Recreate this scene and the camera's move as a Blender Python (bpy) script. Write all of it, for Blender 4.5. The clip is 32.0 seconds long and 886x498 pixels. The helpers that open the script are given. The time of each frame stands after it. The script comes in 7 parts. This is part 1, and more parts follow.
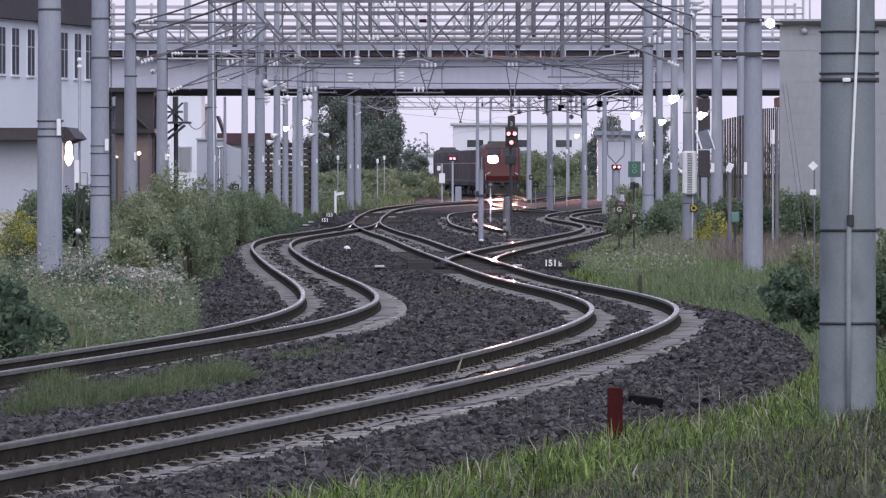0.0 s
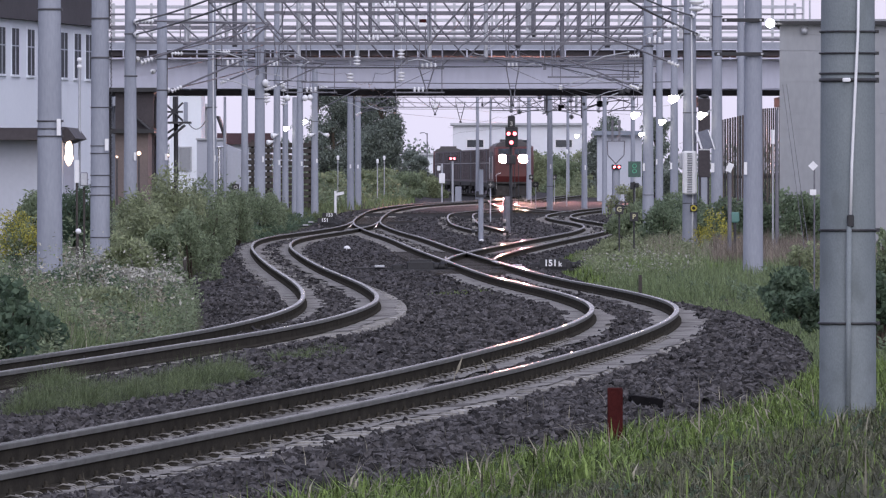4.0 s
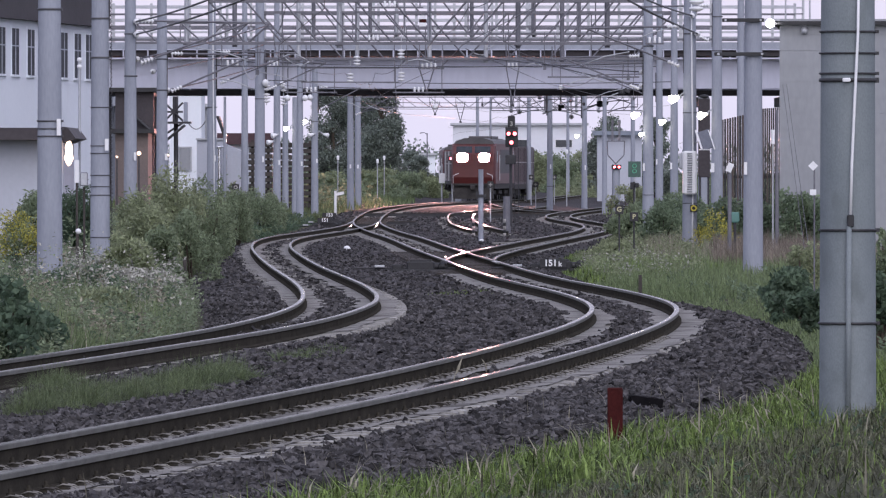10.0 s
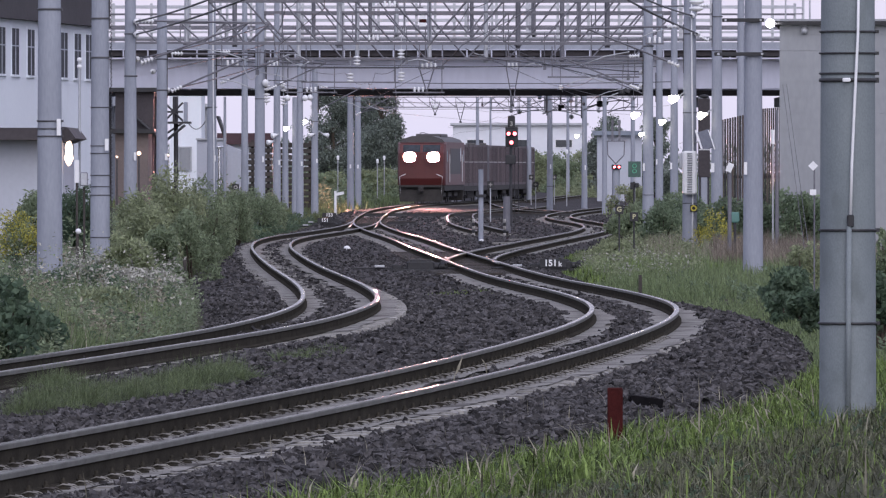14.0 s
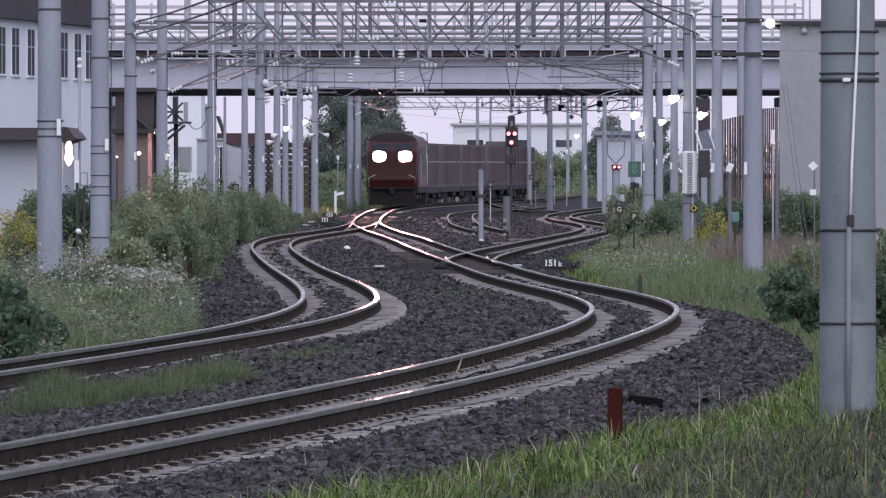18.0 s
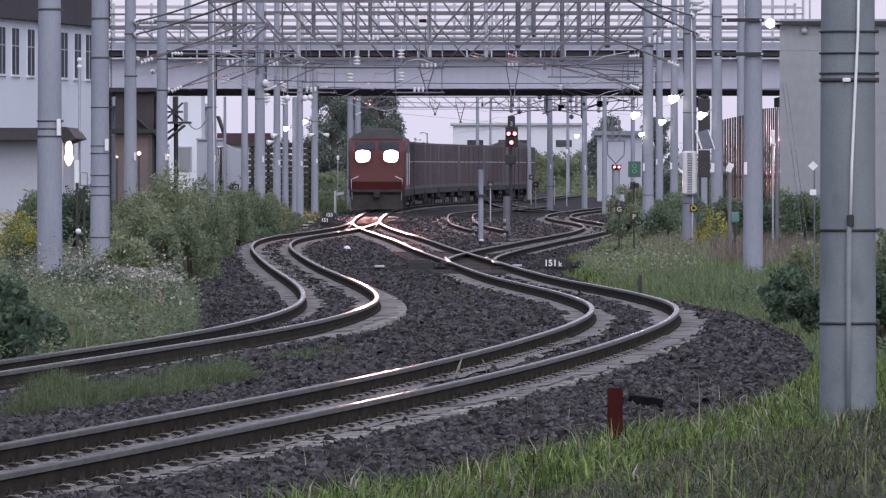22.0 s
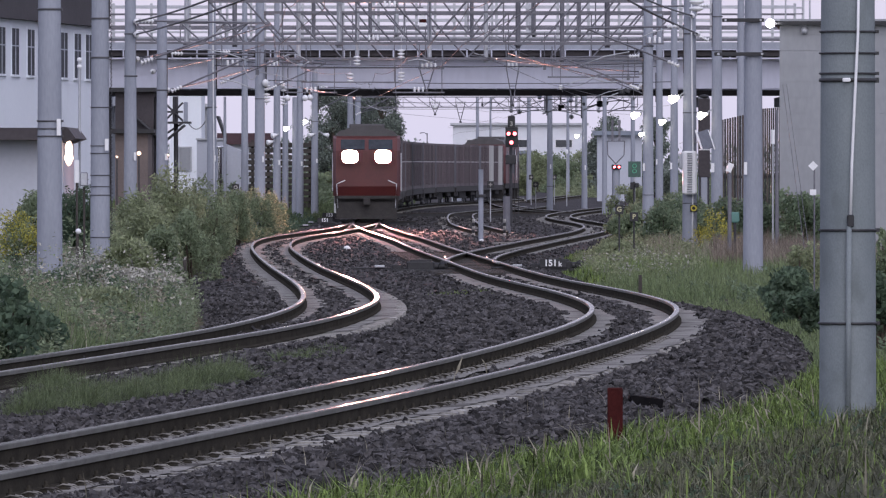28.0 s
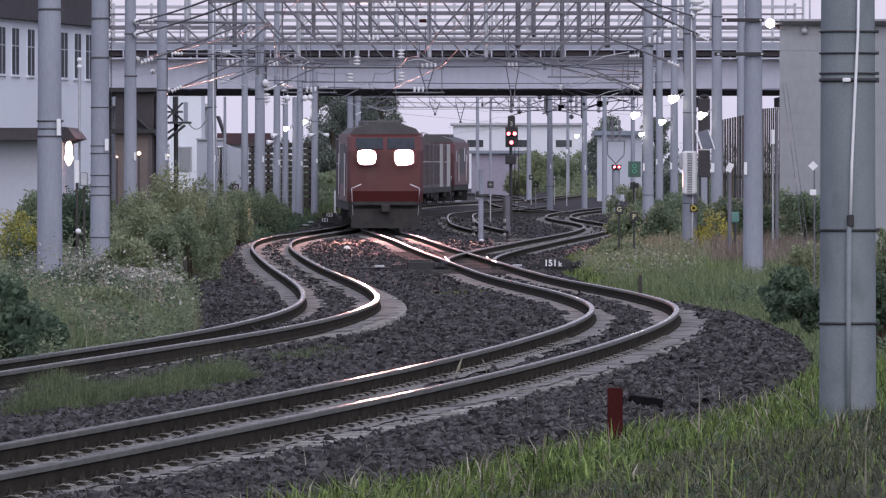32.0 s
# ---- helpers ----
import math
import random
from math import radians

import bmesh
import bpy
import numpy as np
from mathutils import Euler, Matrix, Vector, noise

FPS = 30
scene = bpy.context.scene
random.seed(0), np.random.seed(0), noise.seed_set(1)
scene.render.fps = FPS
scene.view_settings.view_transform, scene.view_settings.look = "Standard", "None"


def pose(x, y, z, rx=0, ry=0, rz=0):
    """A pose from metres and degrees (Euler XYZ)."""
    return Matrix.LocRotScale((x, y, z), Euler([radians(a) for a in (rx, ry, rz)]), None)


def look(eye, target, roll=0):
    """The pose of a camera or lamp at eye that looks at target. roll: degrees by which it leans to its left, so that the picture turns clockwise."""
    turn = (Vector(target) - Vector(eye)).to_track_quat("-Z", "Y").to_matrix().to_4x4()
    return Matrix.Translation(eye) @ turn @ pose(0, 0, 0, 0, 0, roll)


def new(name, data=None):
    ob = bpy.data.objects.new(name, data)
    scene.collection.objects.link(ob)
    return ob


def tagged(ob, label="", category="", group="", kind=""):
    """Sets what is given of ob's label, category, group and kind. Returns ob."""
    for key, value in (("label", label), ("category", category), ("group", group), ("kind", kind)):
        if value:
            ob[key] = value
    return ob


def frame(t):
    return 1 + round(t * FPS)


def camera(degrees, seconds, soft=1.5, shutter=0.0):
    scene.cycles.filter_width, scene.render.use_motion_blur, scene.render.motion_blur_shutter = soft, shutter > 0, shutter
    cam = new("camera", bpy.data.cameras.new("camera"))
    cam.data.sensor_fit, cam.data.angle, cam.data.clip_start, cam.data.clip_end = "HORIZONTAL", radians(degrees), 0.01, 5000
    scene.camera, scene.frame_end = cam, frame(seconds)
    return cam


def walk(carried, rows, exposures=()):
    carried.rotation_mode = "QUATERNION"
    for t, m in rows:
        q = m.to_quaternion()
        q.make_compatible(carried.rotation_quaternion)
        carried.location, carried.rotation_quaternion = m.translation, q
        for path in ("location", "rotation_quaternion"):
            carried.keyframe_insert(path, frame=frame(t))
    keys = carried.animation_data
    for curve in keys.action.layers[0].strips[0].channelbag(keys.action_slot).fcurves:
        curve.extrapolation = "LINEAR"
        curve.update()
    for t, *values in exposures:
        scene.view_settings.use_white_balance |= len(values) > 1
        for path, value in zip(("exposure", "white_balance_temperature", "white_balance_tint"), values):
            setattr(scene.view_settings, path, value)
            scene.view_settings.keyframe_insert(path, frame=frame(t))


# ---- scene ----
# Camera: still, on a tripod beside the line, far telephoto.
EYE = 1.75
cam = camera(5.611, 32.0, soft=1.25)
walk(cam, [(0.0, pose(0, 0, EYE, 89.495)), (32.0, pose(0, 0, EYE, 89.495))], [(0.0, 0.64), (10.0, 0.62), (19.0, 0.55), (25.0, 0.5), (32.0, 0.46)])

# Light: an even evening sky under thin cloud, the sun low and veiled behind the camera.
world = bpy.data.worlds.new("evening_sky")
scene.world = world
world.use_nodes = True
wn = world.node_tree
sky = wn.nodes.new("ShaderNodeTexSky")
sky.sky_type, sky.sun_disc = "NISHITA", False
sky.sun_elevation, sky.sun_rotation = radians(6), radians(0)
sky.air_density, sky.dust_density, sky.ozone_density = 1.0, 2.0, 2.0
veil = wn.nodes.new("ShaderNodeMixRGB")
veil.inputs[0].default_value = 0.98
veil.inputs[2].default_value = (4.52, 4.72, 6.5, 1)  # even cloud veil
wn.links.new(sky.outputs[0], veil.inputs[1])
wn.links.new(veil.outputs[0], wn.nodes["Background"].inputs[0])
wn.nodes["Background"].inputs[1].default_value = 0.097
sun = new("sun", bpy.data.lights.new("sun", "SUN"))
sun.data.energy, sun.data.angle, sun.data.color = 1.2, radians(70), (1.0, 0.955, 0.98)
sun.matrix_world = look((0, 0, 0), (-0.2, 0.86, -0.55))

# ---- mesh helpers ----


class Shape:
    """Vertices and faces gathered for one mesh."""

    def __init__(self):
        self.v, self.f, self.s = [], [], []

    def add(self, verts, faces, smooth=False):
        n = len(self.v)
        self.v += [tuple(p) for p in verts]
        self.f += [tuple(i + n for i in f) for f in faces]
        self.s += [smooth] * len(faces)
        return self

    def box(self, c, size, rz=0.0, rx=0.0, ry=0.0, bevel=0.0):
        x, y, z = (a / 2 for a in size)
        r = Euler((rx, ry, rz)).to_matrix()
        if bevel <= 0:
            pts = [(i * x, j * y, k * z) for k in (-1, 1) for j in (-1, 1) for i in (-1, 1)]
            fs = [(0, 2, 3, 1), (4, 5, 7, 6), (0, 1, 5, 4), (2, 6, 7, 3), (0, 4, 6, 2), (1, 3, 7, 5)]
        else:
            b = min(bevel, x * 0.45, y * 0.45)
            ring = [(x - b, -y), (x, -y + b), (x, y - b), (x - b, y), (-x + b, y), (-x, y - b), (-x, -y + b), (-x + b, -y)]
            k = min(b, z * 0.5)
            lv = [(-z, 1 - k / max(x, y)), (-z + k, 1.0), (z - k, 1.0), (z, 1 - k / max(x, y))]
            pts = [(p[0] * m, p[1] * m, h) for h, m in lv for p in ring]
            fs = [tuple(range(7, -1, -1)), tuple(range(24, 32))]
            for a in range(3):
                fs += [(a * 8 + i, a * 8 + (i + 1) % 8, a * 8 + 8 + (i + 1) % 8, a * 8 + 8 + i) for i in range(8)]
        return self.add([Vector(c) + r @ Vector(p) for p in pts], fs)

    def cyl(self, p0, p1, r0, r1=None, n=10, caps=True):
        r1 = r0 if r1 is None else r1
        p0, p1 = Vector(p0), Vector(p1)
        q = (p1 - p0).to_track_quat("Z", "Y").to_matrix()
        ring = [(math.cos(2 * math.pi * i / n), math.sin(2 * math.pi * i / n)) for i in range(n)]
        pts = [p0 + q @ Vector((a * r0, b * r0, 0)) for a, b in ring] + [p1 + q @ Vector((a * r1, b * r1, 0)) for a, b in ring]
        self.add(pts, [(i, (i + 1) % n, n + (i + 1) % n, n + i) for i in range(n)], True)
        if caps:
            self.add(pts[:n], [tuple(range(n - 1, -1, -1))])
            self.add(pts[n:], [tuple(range(n))])
        return self

    def tube(self, pts, r, n=5):
        pts = [Vector(p) for p in pts]
        rings = []
        for i, p in enumerate(pts):
            t = pts[min(i + 1, len(pts) - 1)] - pts[max(i - 1, 0)]
            q = t.to_track_quat("Z", "Y").to_matrix()
            rr = r[i] if isinstance(r, (list, tuple)) else r
            rings += [p + q @ Vector((math.cos(2 * math.pi * k / n) * rr, math.sin(2 * math.pi * k / n) * rr, 0)) for k in range(n)]
        fs = [(a * n + k, a * n + (k + 1) % n, a * n + n + (k + 1) % n, a * n + n + k) for a in range(len(pts) - 1) for k in range(n)]
        fs += [tuple(range(n - 1, -1, -1)), tuple(range((len(pts) - 1) * n, len(pts) * n))]
        return self.add(rings, fs, True)

    def lathe(self, c, prof, n=12, axis="Z"):
        """prof: (radius, height) pairs turned round an upright axis, or along Y."""
        pts = []
        for r, h in prof:
            for i in range(n):
                a = 2 * math.pi * i / n
                p = (r * math.cos(a), r * math.sin(a), h) if axis == "Z" else (r * math.cos(a), h, r * math.sin(a))
                pts.append(Vector(c) + Vector(p))
        fs = [(a * n + i, a * n + (i + 1) % n, a * n + n + (i + 1) % n, a * n + n + i) for a in range(len(prof) - 1) for i in range(n)]
        return self.add(pts, fs, True)

    def prism(self, outline, y0, y1):
        """An outline in X and Z drawn out along Y."""
        n = len(outline)
        pts = [(x, y0, z) for x, z in outline] + [(x, y1, z) for x, z in outline]
        fs = [tuple(range(n)), tuple(range(2 * n - 1, n - 1, -1))]
        fs += [(i, n + i, n + (i + 1) % n, (i + 1) % n) for i in range(n)]
        return self.add(pts, fs)

    def mesh(self, name, mat):
        me = bpy.data.meshes.new(name)
        me.from_pydata(self.v, [], self.f)
        me.polygons.foreach_set("use_smooth", self.s)
        me.materials.append(mat)
        me.update()
        return me


def part(name, shape, material, parent, label=""):
    ob = new(name, shape.mesh(name, material) if isinstance(shape, Shape) else shape)
    ob.parent = parent
    return tagged(ob, label)


def thing(name, m, label, category, group="", kind=""):
    ob = new(name)
    ob.empty_display_size = 0.2
    ob.matrix_basis = m
    return tagged(ob, label, category, group, kind)


def sheet(name, verts, faces, material, smooth=True):
    """One mesh from arrays."""
    me = bpy.data.meshes.new(name)
    verts, faces = np.asarray(verts, dtype=np.float32), np.asarray(faces, dtype=np.int32)
    me.vertices.add(len(verts))
    me.vertices.foreach_set("co", verts.ravel())
    k = faces.shape[1]
    me.loops.add(faces.size)
    me.loops.foreach_set("vertex_index", faces.ravel())
    me.polygons.add(len(faces))
    me.polygons.foreach_set("loop_start", np.arange(0, faces.size, k, dtype=np.int32))
    me.polygons.foreach_set("use_smooth", np.full(len(faces), smooth))
    me.materials.append(material)
    me.update(calc_edges=True)
    me.validate()
    return me


# ---- materials ----


def paint(name, dark, light, rough=0.7, metal=0.0, size=3.0, fine=40.0, bump=0.15, stain=None, stain_at=0.62, random_tint=0.0, spec=0.5, stretch=(1, 1, 1), island=False):
    """A surface with variation at two scales, stains and relief. size and fine: cells to the metre."""
    m = bpy.data.materials.new(name)
    m.use_nodes = True
    t = m.node_tree
    n, ln = t.nodes, t.links
    bsdf = n["Principled BSDF"]
    bsdf.inputs["Roughness"].default_value, bsdf.inputs["Metallic"].default_value = rough, metal
    bsdf.inputs["Specular IOR Level"].default_value = spec
    geo = n.new("ShaderNodeNewGeometry")
    mp = n.new("ShaderNodeMapping")
    mp.inputs["Scale"].default_value = stretch
    ln.new(geo.outputs["Position"], mp.inputs[0])
    a, b = n.new("ShaderNodeTexNoise"), n.new("ShaderNodeTexNoise")
    a.inputs["Scale"].default_value, b.inputs["Scale"].default_value = size, fine
    a.inputs["Detail"].default_value, b.inputs["Detail"].default_value = 4, 3
    ln.new(mp.outputs[0], a.inputs["Vector"]), ln.new(mp.outputs[0], b.inputs["Vector"])
    mixf = n.new("ShaderNodeMath")
    mixf.operation = "MULTIPLY_ADD"
    mixf.inputs[1].default_value = 0.45
    half = n.new("ShaderNodeMath")
    half.operation = "MULTIPLY"
    half.inputs[1].default_value = 0.55
    ln.new(a.outputs["Fac"], half.inputs[0])
    ln.new(b.outputs["Fac"], mixf.inputs[0]), ln.new(half.outputs[0], mixf.inputs[2])
    ramp = n.new("ShaderNodeValToRGB")
    ramp.color_ramp.elements[0].position, ramp.color_ramp.elements[1].position = 0.32, 0.68
    ramp.color_ramp.elements[0].color, ramp.color_ramp.elements[1].color = (*dark, 1), (*light, 1)
    ln.new(mixf.outputs[0], ramp.inputs[0])
    col = ramp.outputs[0]
    if stain:
        s = n.new("ShaderNodeTexNoise")
        s.inputs["Scale"].default_value, s.inputs["Detail"].default_value = size * 0.6, 6
        ln.new(mp.outputs[0], s.inputs["Vector"])
        sr = n.new("ShaderNodeValToRGB")
        sr.color_ramp.elements[0].position, sr.color_ramp.elements[1].position = stain_at, stain_at + 0.12
        ln.new(s.outputs["Fac"], sr.inputs[0])
        mx = n.new("ShaderNodeMixRGB")
        ln.new(sr.outputs[0], mx.inputs[0]), ln.new(col, mx.inputs[1])
        mx.inputs[2].default_value = (*stain, 1)
        col = mx.outputs[0]
    if random_tint:
        src = n.new("ShaderNodeObjectInfo").outputs["Random"] if not island else geo.outputs["Random Per Island"]
        hsv = n.new("ShaderNodeHueSaturation")
        mr = n.new("ShaderNodeMapRange")
        mr.inputs["To Min"].default_value, mr.inputs["To Max"].default_value = 1 - random_tint, 1 + random_tint
        ln.new(src, mr.inputs["Value"]), ln.new(mr.outputs[0], hsv.inputs["Value"])
        ln.new(col, hsv.inputs["Color"])
        col = hsv.outputs[0]
    ln.new(col, bsdf.inputs["Base Color"])
    if bump:
        bp = n.new("ShaderNodeBump")
        bp.inputs["Strength"].default_value, bp.inputs["Distance"].default_value = bump, 0.02
        ln.new(b.outputs["Fac"], bp.inputs["Height"])
        ln.new(bp.outputs[0], bsdf.inputs["Normal"])
    return m


def glow(name, colour, strength):
    m = bpy.data.materials.new(name)
    m.use_nodes = True
    b = m.node_tree.nodes["Principled BSDF"]
    b.inputs["Base Color"].default_value = (*colour, 1)
    b.inputs["Emission Color"].default_value = (*colour, 1)
    b.inputs["Emission Strength"].default_value = strength
    return m


def leafy(name, dark, light, through_light=0.35, tint=0.6):
    """Foliage: colour varies from leaf to leaf, and some light passes through."""
    m = paint(name, dark, light, 0.6, 0, 1.2, 25, 0.0, random_tint=tint, spec=0.3, island=True)
    n, ln = m.node_tree.nodes, m.node_tree.links
    bsdf, out = n["Principled BSDF"], n["Material Output"]
    tr, mix = n.new("ShaderNodeBsdfTranslucent"), n.new("ShaderNodeMixShader")
    ln.new(bsdf.inputs["Base Color"].links[0].from_socket, tr.inputs["Color"])
    mix.inputs[0].default_value = through_light
    ln.new(bsdf.outputs[0], mix.inputs[1]), ln.new(tr.outputs[0], mix.inputs[2]), ln.new(mix.outputs[0], out.inputs["Surface"])
    return m


CONCRETE = paint("pole_concrete", (0.245, 0.262, 0.308), (0.33, 0.35, 0.405), 0.8, 0, 1.5, 30, 0.1, stain=(0.19, 0.21, 0.245), stretch=(1, 1, 0.25))
OLD_CONCRETE = paint("old_pole_concrete", (0.155, 0.182, 0.195), (0.232, 0.26, 0.273), 0.85, 0, 4, 90, 0.15, stain=(0.13, 0.15, 0.155), stain_at=0.6, stretch=(1, 1, 0.6))
STEEL = paint("galvanised_steel", (0.36, 0.37, 0.4), (0.5, 0.51, 0.54), 0.5, 0.35, 2, 25, 0.05)


def worn_rail():
    """Running face: dull worn steel with a faint sharp gloss."""
    m = paint("rail_running_face", (0.065, 0.066, 0.062), (0.22, 0.221, 0.21), 0.8, 0.0, 2.5, 35, 0.25, spec=0.0)
    n, ln = m.node_tree.nodes, m.node_tree.links
    gl, add = n.new("ShaderNodeBsdfAnisotropic"), n.new("ShaderNodeMixShader")
    gl.inputs["Roughness"].default_value, gl.inputs["Color"].default_value = 0.06, (0.86, 0.84, 0.82, 1)
    lw, mr = n.new("ShaderNodeLayerWeight"), n.new("ShaderNodeMapRange")
    lw.inputs["Blend"].default_value = 0.5
    for k, q in (("From Min", 0.969), ("From Max", 0.987), ("To Min", 0.1), ("To Max", 0.85)):
        mr.inputs[k].default_value = q
    ln.new(lw.outputs["Facing"], mr.inputs["Value"]), ln.new(mr.outputs[0], add.inputs[0])
    sheen, blend = n.new("ShaderNodeBsdfAnisotropic"), n.new("ShaderNodeMixShader")
    sheen.inputs["Roughness"].default_value, sheen.inputs["Color"].default_value = 0.26, (0.9, 0.88, 0.86, 1)
    blend.inputs[0].default_value = 0.4
    ln.new(sheen.outputs[0], blend.inputs[1]), ln.new(gl.outputs[0], blend.inputs[2])
    ln.new(n["Principled BSDF"].outputs[0], add.inputs[1]), ln.new(blend.outputs[0], add.inputs[2])
    ln.new(add.outputs[0], n["Material Output"].inputs["Surface"])
    return m


RAIL_TOP = worn_rail()
TRUSS = paint("weathered_truss_steel", (0.115, 0.115, 0.135), (0.185, 0.182, 0.205), 0.6, 0.2, 2, 25, 0.05)
BAND = paint("weathered_band_steel", (0.07, 0.07, 0.08), (0.13, 0.13, 0.14), 0.6, 0.3, 4, 40)
DARK_STEEL = paint("dark_band_steel", (0.03, 0.03, 0.035), (0.06, 0.06, 0.065), 0.6, 0.3, 4, 40)
RAIL_SIDE = paint("rail_rust", (0.033, 0.031, 0.027), (0.07, 0.063, 0.052), 0.9, 0, 3, 50, 0.2, spec=0.0)
RAIL_HEAD = paint("rail_head_side", (0.1, 0.1, 0.092), (0.19, 0.188, 0.175), 0.7, 0.0, 3, 50, 0.1, spec=0.1)
FINES = paint("pale_ballast_fines", (0.17, 0.163, 0.153), (0.31, 0.297, 0.28), 0.95, 0, 2, 30, 0.4, stain=(0.09, 0.083, 0.078), stain_at=0.53, spec=0.1)
SLEEPER = paint("sleeper_concrete", (0.23, 0.222, 0.208), (0.36, 0.347, 0.328), 0.9, 0, 3, 30, 0.25, stain=(0.13, 0.12, 0.11), stain_at=0.58, spec=0.15, random_tint=0.3)
TIMBER = paint("tarred_timber", (0.03, 0.027, 0.025), (0.07, 0.06, 0.055), 0.9, 0, 4, 30, 0.3, random_tint=0.2)
BALLAST = paint("ballast_bed", (0.018, 0.017, 0.018), (0.082, 0.076, 0.08), 0.95, 0, 1.2, 14, 1.0, stain=(0.08, 0.074, 0.066), stain_at=0.66, spec=0.1)
STONE = paint("ballast_stone", (0.026, 0.0245, 0.0255), (0.092, 0.087, 0.09), 0.85, 0, 5, 40, 0.3, spec=0.2, random_tint=0.75, island=True)
SOIL = paint("verge_soil", (0.03, 0.035, 0.02), (0.08, 0.08, 0.05), 0.95, 0, 0.5, 6, 0.5, stain=(0.05, 0.07, 0.03), spec=0.1)
WHITE_WALL = paint("white_rendered_wall", (0.76, 0.79, 0.85), (0.82, 0.85, 0.9), 0.75, 0, 0.4, 8, 0.05, stain=(0.66, 0.68, 0.73), stain_at=0.66)
GIRDER = paint("bridge_girder_paint", (0.43, 0.437, 0.525), (0.515, 0.522, 0.62), 0.6, 0, 0.3, 4, 0.04, stain=(0.42, 0.42, 0.47), stretch=(1, 1, 0.3))
BLACK = paint("black_paint", (0.012, 0.012, 0.014), (0.03, 0.03, 0.034), 0.6, 0, 4, 30)
# Dark brown of the roofs; also painted on bridge parts to give shade.
ROOF_AND_SHADE = paint("roof_and_shade_brown", (0.03, 0.025, 0.03), (0.06, 0.05, 0.055), 0.7, 0, 1, 12)
WHITE = paint("white_enamel", (0.72, 0.72, 0.74), (0.82, 0.82, 0.84), 0.4, 0, 2, 20, 0.02)
GREY_SIDING = paint("grey_siding", (0.255, 0.265, 0.285), (0.315, 0.325, 0.345), 0.7, 0, 0.5, 10, 0.05, stain=(0.27, 0.275, 0.29), stretch=(1, 1, 0.4))
GLASS = paint("dark_window_glass", (0.02, 0.025, 0.03), (0.04, 0.045, 0.055), 0.08, 0, 2, 5, 0)
CHROME = paint("stainless_steel", (0.55, 0.55, 0.56), (0.66, 0.66, 0.67), 0.16, 1.0, 2, 12, 0.12)
INSULATOR = paint("white_porcelain", (0.68, 0.68, 0.7), (0.8, 0.8, 0.82), 0.2, 0, 4, 20, 0)
WIRE = paint("weathered_wire", (0.055, 0.055, 0.065), (0.1, 0.1, 0.112), 0.6, 0.2, 3, 30, 0)
RED_PAINT = paint("red_brown_post", (0.035, 0.008, 0.008), (0.065, 0.014, 0.013), 0.85, 0, 8, 40, 0.3, stain=(0.02, 0.012, 0.012), stain_at=0.56, spec=0.08)
LOCO_RED = paint("locomotive_red", (0.07, 0.014, 0.014), (0.105, 0.02, 0.018), 0.45, 0, 1, 20, 0.03, stain=(0.09, 0.03, 0.027))
LOCO_GREY = paint("locomotive_grey", (0.05, 0.046, 0.048), (0.085, 0.08, 0.082), 0.6, 0, 2, 20)
CONTAINER = paint("wine_red_container", (0.046, 0.031, 0.034), (0.084, 0.055, 0.059), 0.6, 0, 0.8, 15, 0.05, stain=(0.15, 0.115, 0.112), stain_at=0.57, random_tint=0.25, stretch=(1, 3, 0.15))
PALE_CONTAINER = paint("pale_grey_container", (0.38, 0.37, 0.36), (0.5, 0.49, 0.47), 0.55, 0, 0.8, 15, 0.05, stain=(0.26, 0.22, 0.2), stain_at=0.55, stretch=(1, 3, 0.2))
UNDERFRAME = paint("sooty_underframe", (0.02, 0.018, 0.018), (0.05, 0.045, 0.042), 0.85, 0, 3, 20)
WAREHOUSE = paint("far_warehouse_wall", (0.66, 0.67, 0.72), (0.74, 0.75, 0.8), 0.8, 0, 0.1, 2, 0)
BARK = paint("bark", (0.05, 0.04, 0.03), (0.1, 0.08, 0.06), 0.9, 0, 6, 30, 0.4)
LEAF = leafy("bush_leaf", (0.115, 0.15, 0.09), (0.31, 0.37, 0.23), 0.5, 0.42)
# Far tree leaves: distance haze is put into the colour, pale and greyed.
HAZY_LEAF = leafy("hazy_tree_leaf", (0.15, 0.18, 0.155), (0.27, 0.31, 0.265), 0.45)
PALE_LEAF = leafy("yellow_green_leaf", (0.15, 0.18, 0.1), (0.38, 0.42, 0.255), 0.5, 0.42)
CLUMP_LEAF = leafy("dark_clump_leaf", (0.055, 0.09, 0.06), (0.16, 0.22, 0.14), 0.5, 0.42)
# Greyer than WHITE_WALL: the annex's shade is put into this colour.
ANNEX_WALL = paint("shaded_grey_render", (0.43, 0.45, 0.51), (0.49, 0.51, 0.575), 0.8, 0, 0.4, 8, 0.05, stain=(0.33, 0.345, 0.375), stain_at=0.66)
SCREEN = paint("brown_gloss_sheet", (0.05, 0.038, 0.034), (0.085, 0.062, 0.055), 0.3, 0.0, 2, 20, 0.03)
YELLOW_PAINT = paint("yellow_sign_paint", (0.5, 0.42, 0.05), (0.6, 0.5, 0.08), 0.5)
# Near-black steel; also carries the shade painted on the bridge flange.
BLACK_AND_SHADE = paint("black_steel_and_shade", (0.006, 0.006, 0.007), (0.014, 0.013, 0.014), 0.95, 0, 3, 20, 0.05, spec=0.02)
PALE_GLASS = paint("dusty_window_glass", (0.03, 0.032, 0.042), (0.055, 0.058, 0.072), 0.5, 0, 2, 8, 0, spec=0.1)
LETTER = paint("faded_yellow_letter", (0.42, 0.4, 0.24), (0.52, 0.5, 0.32), 0.7)
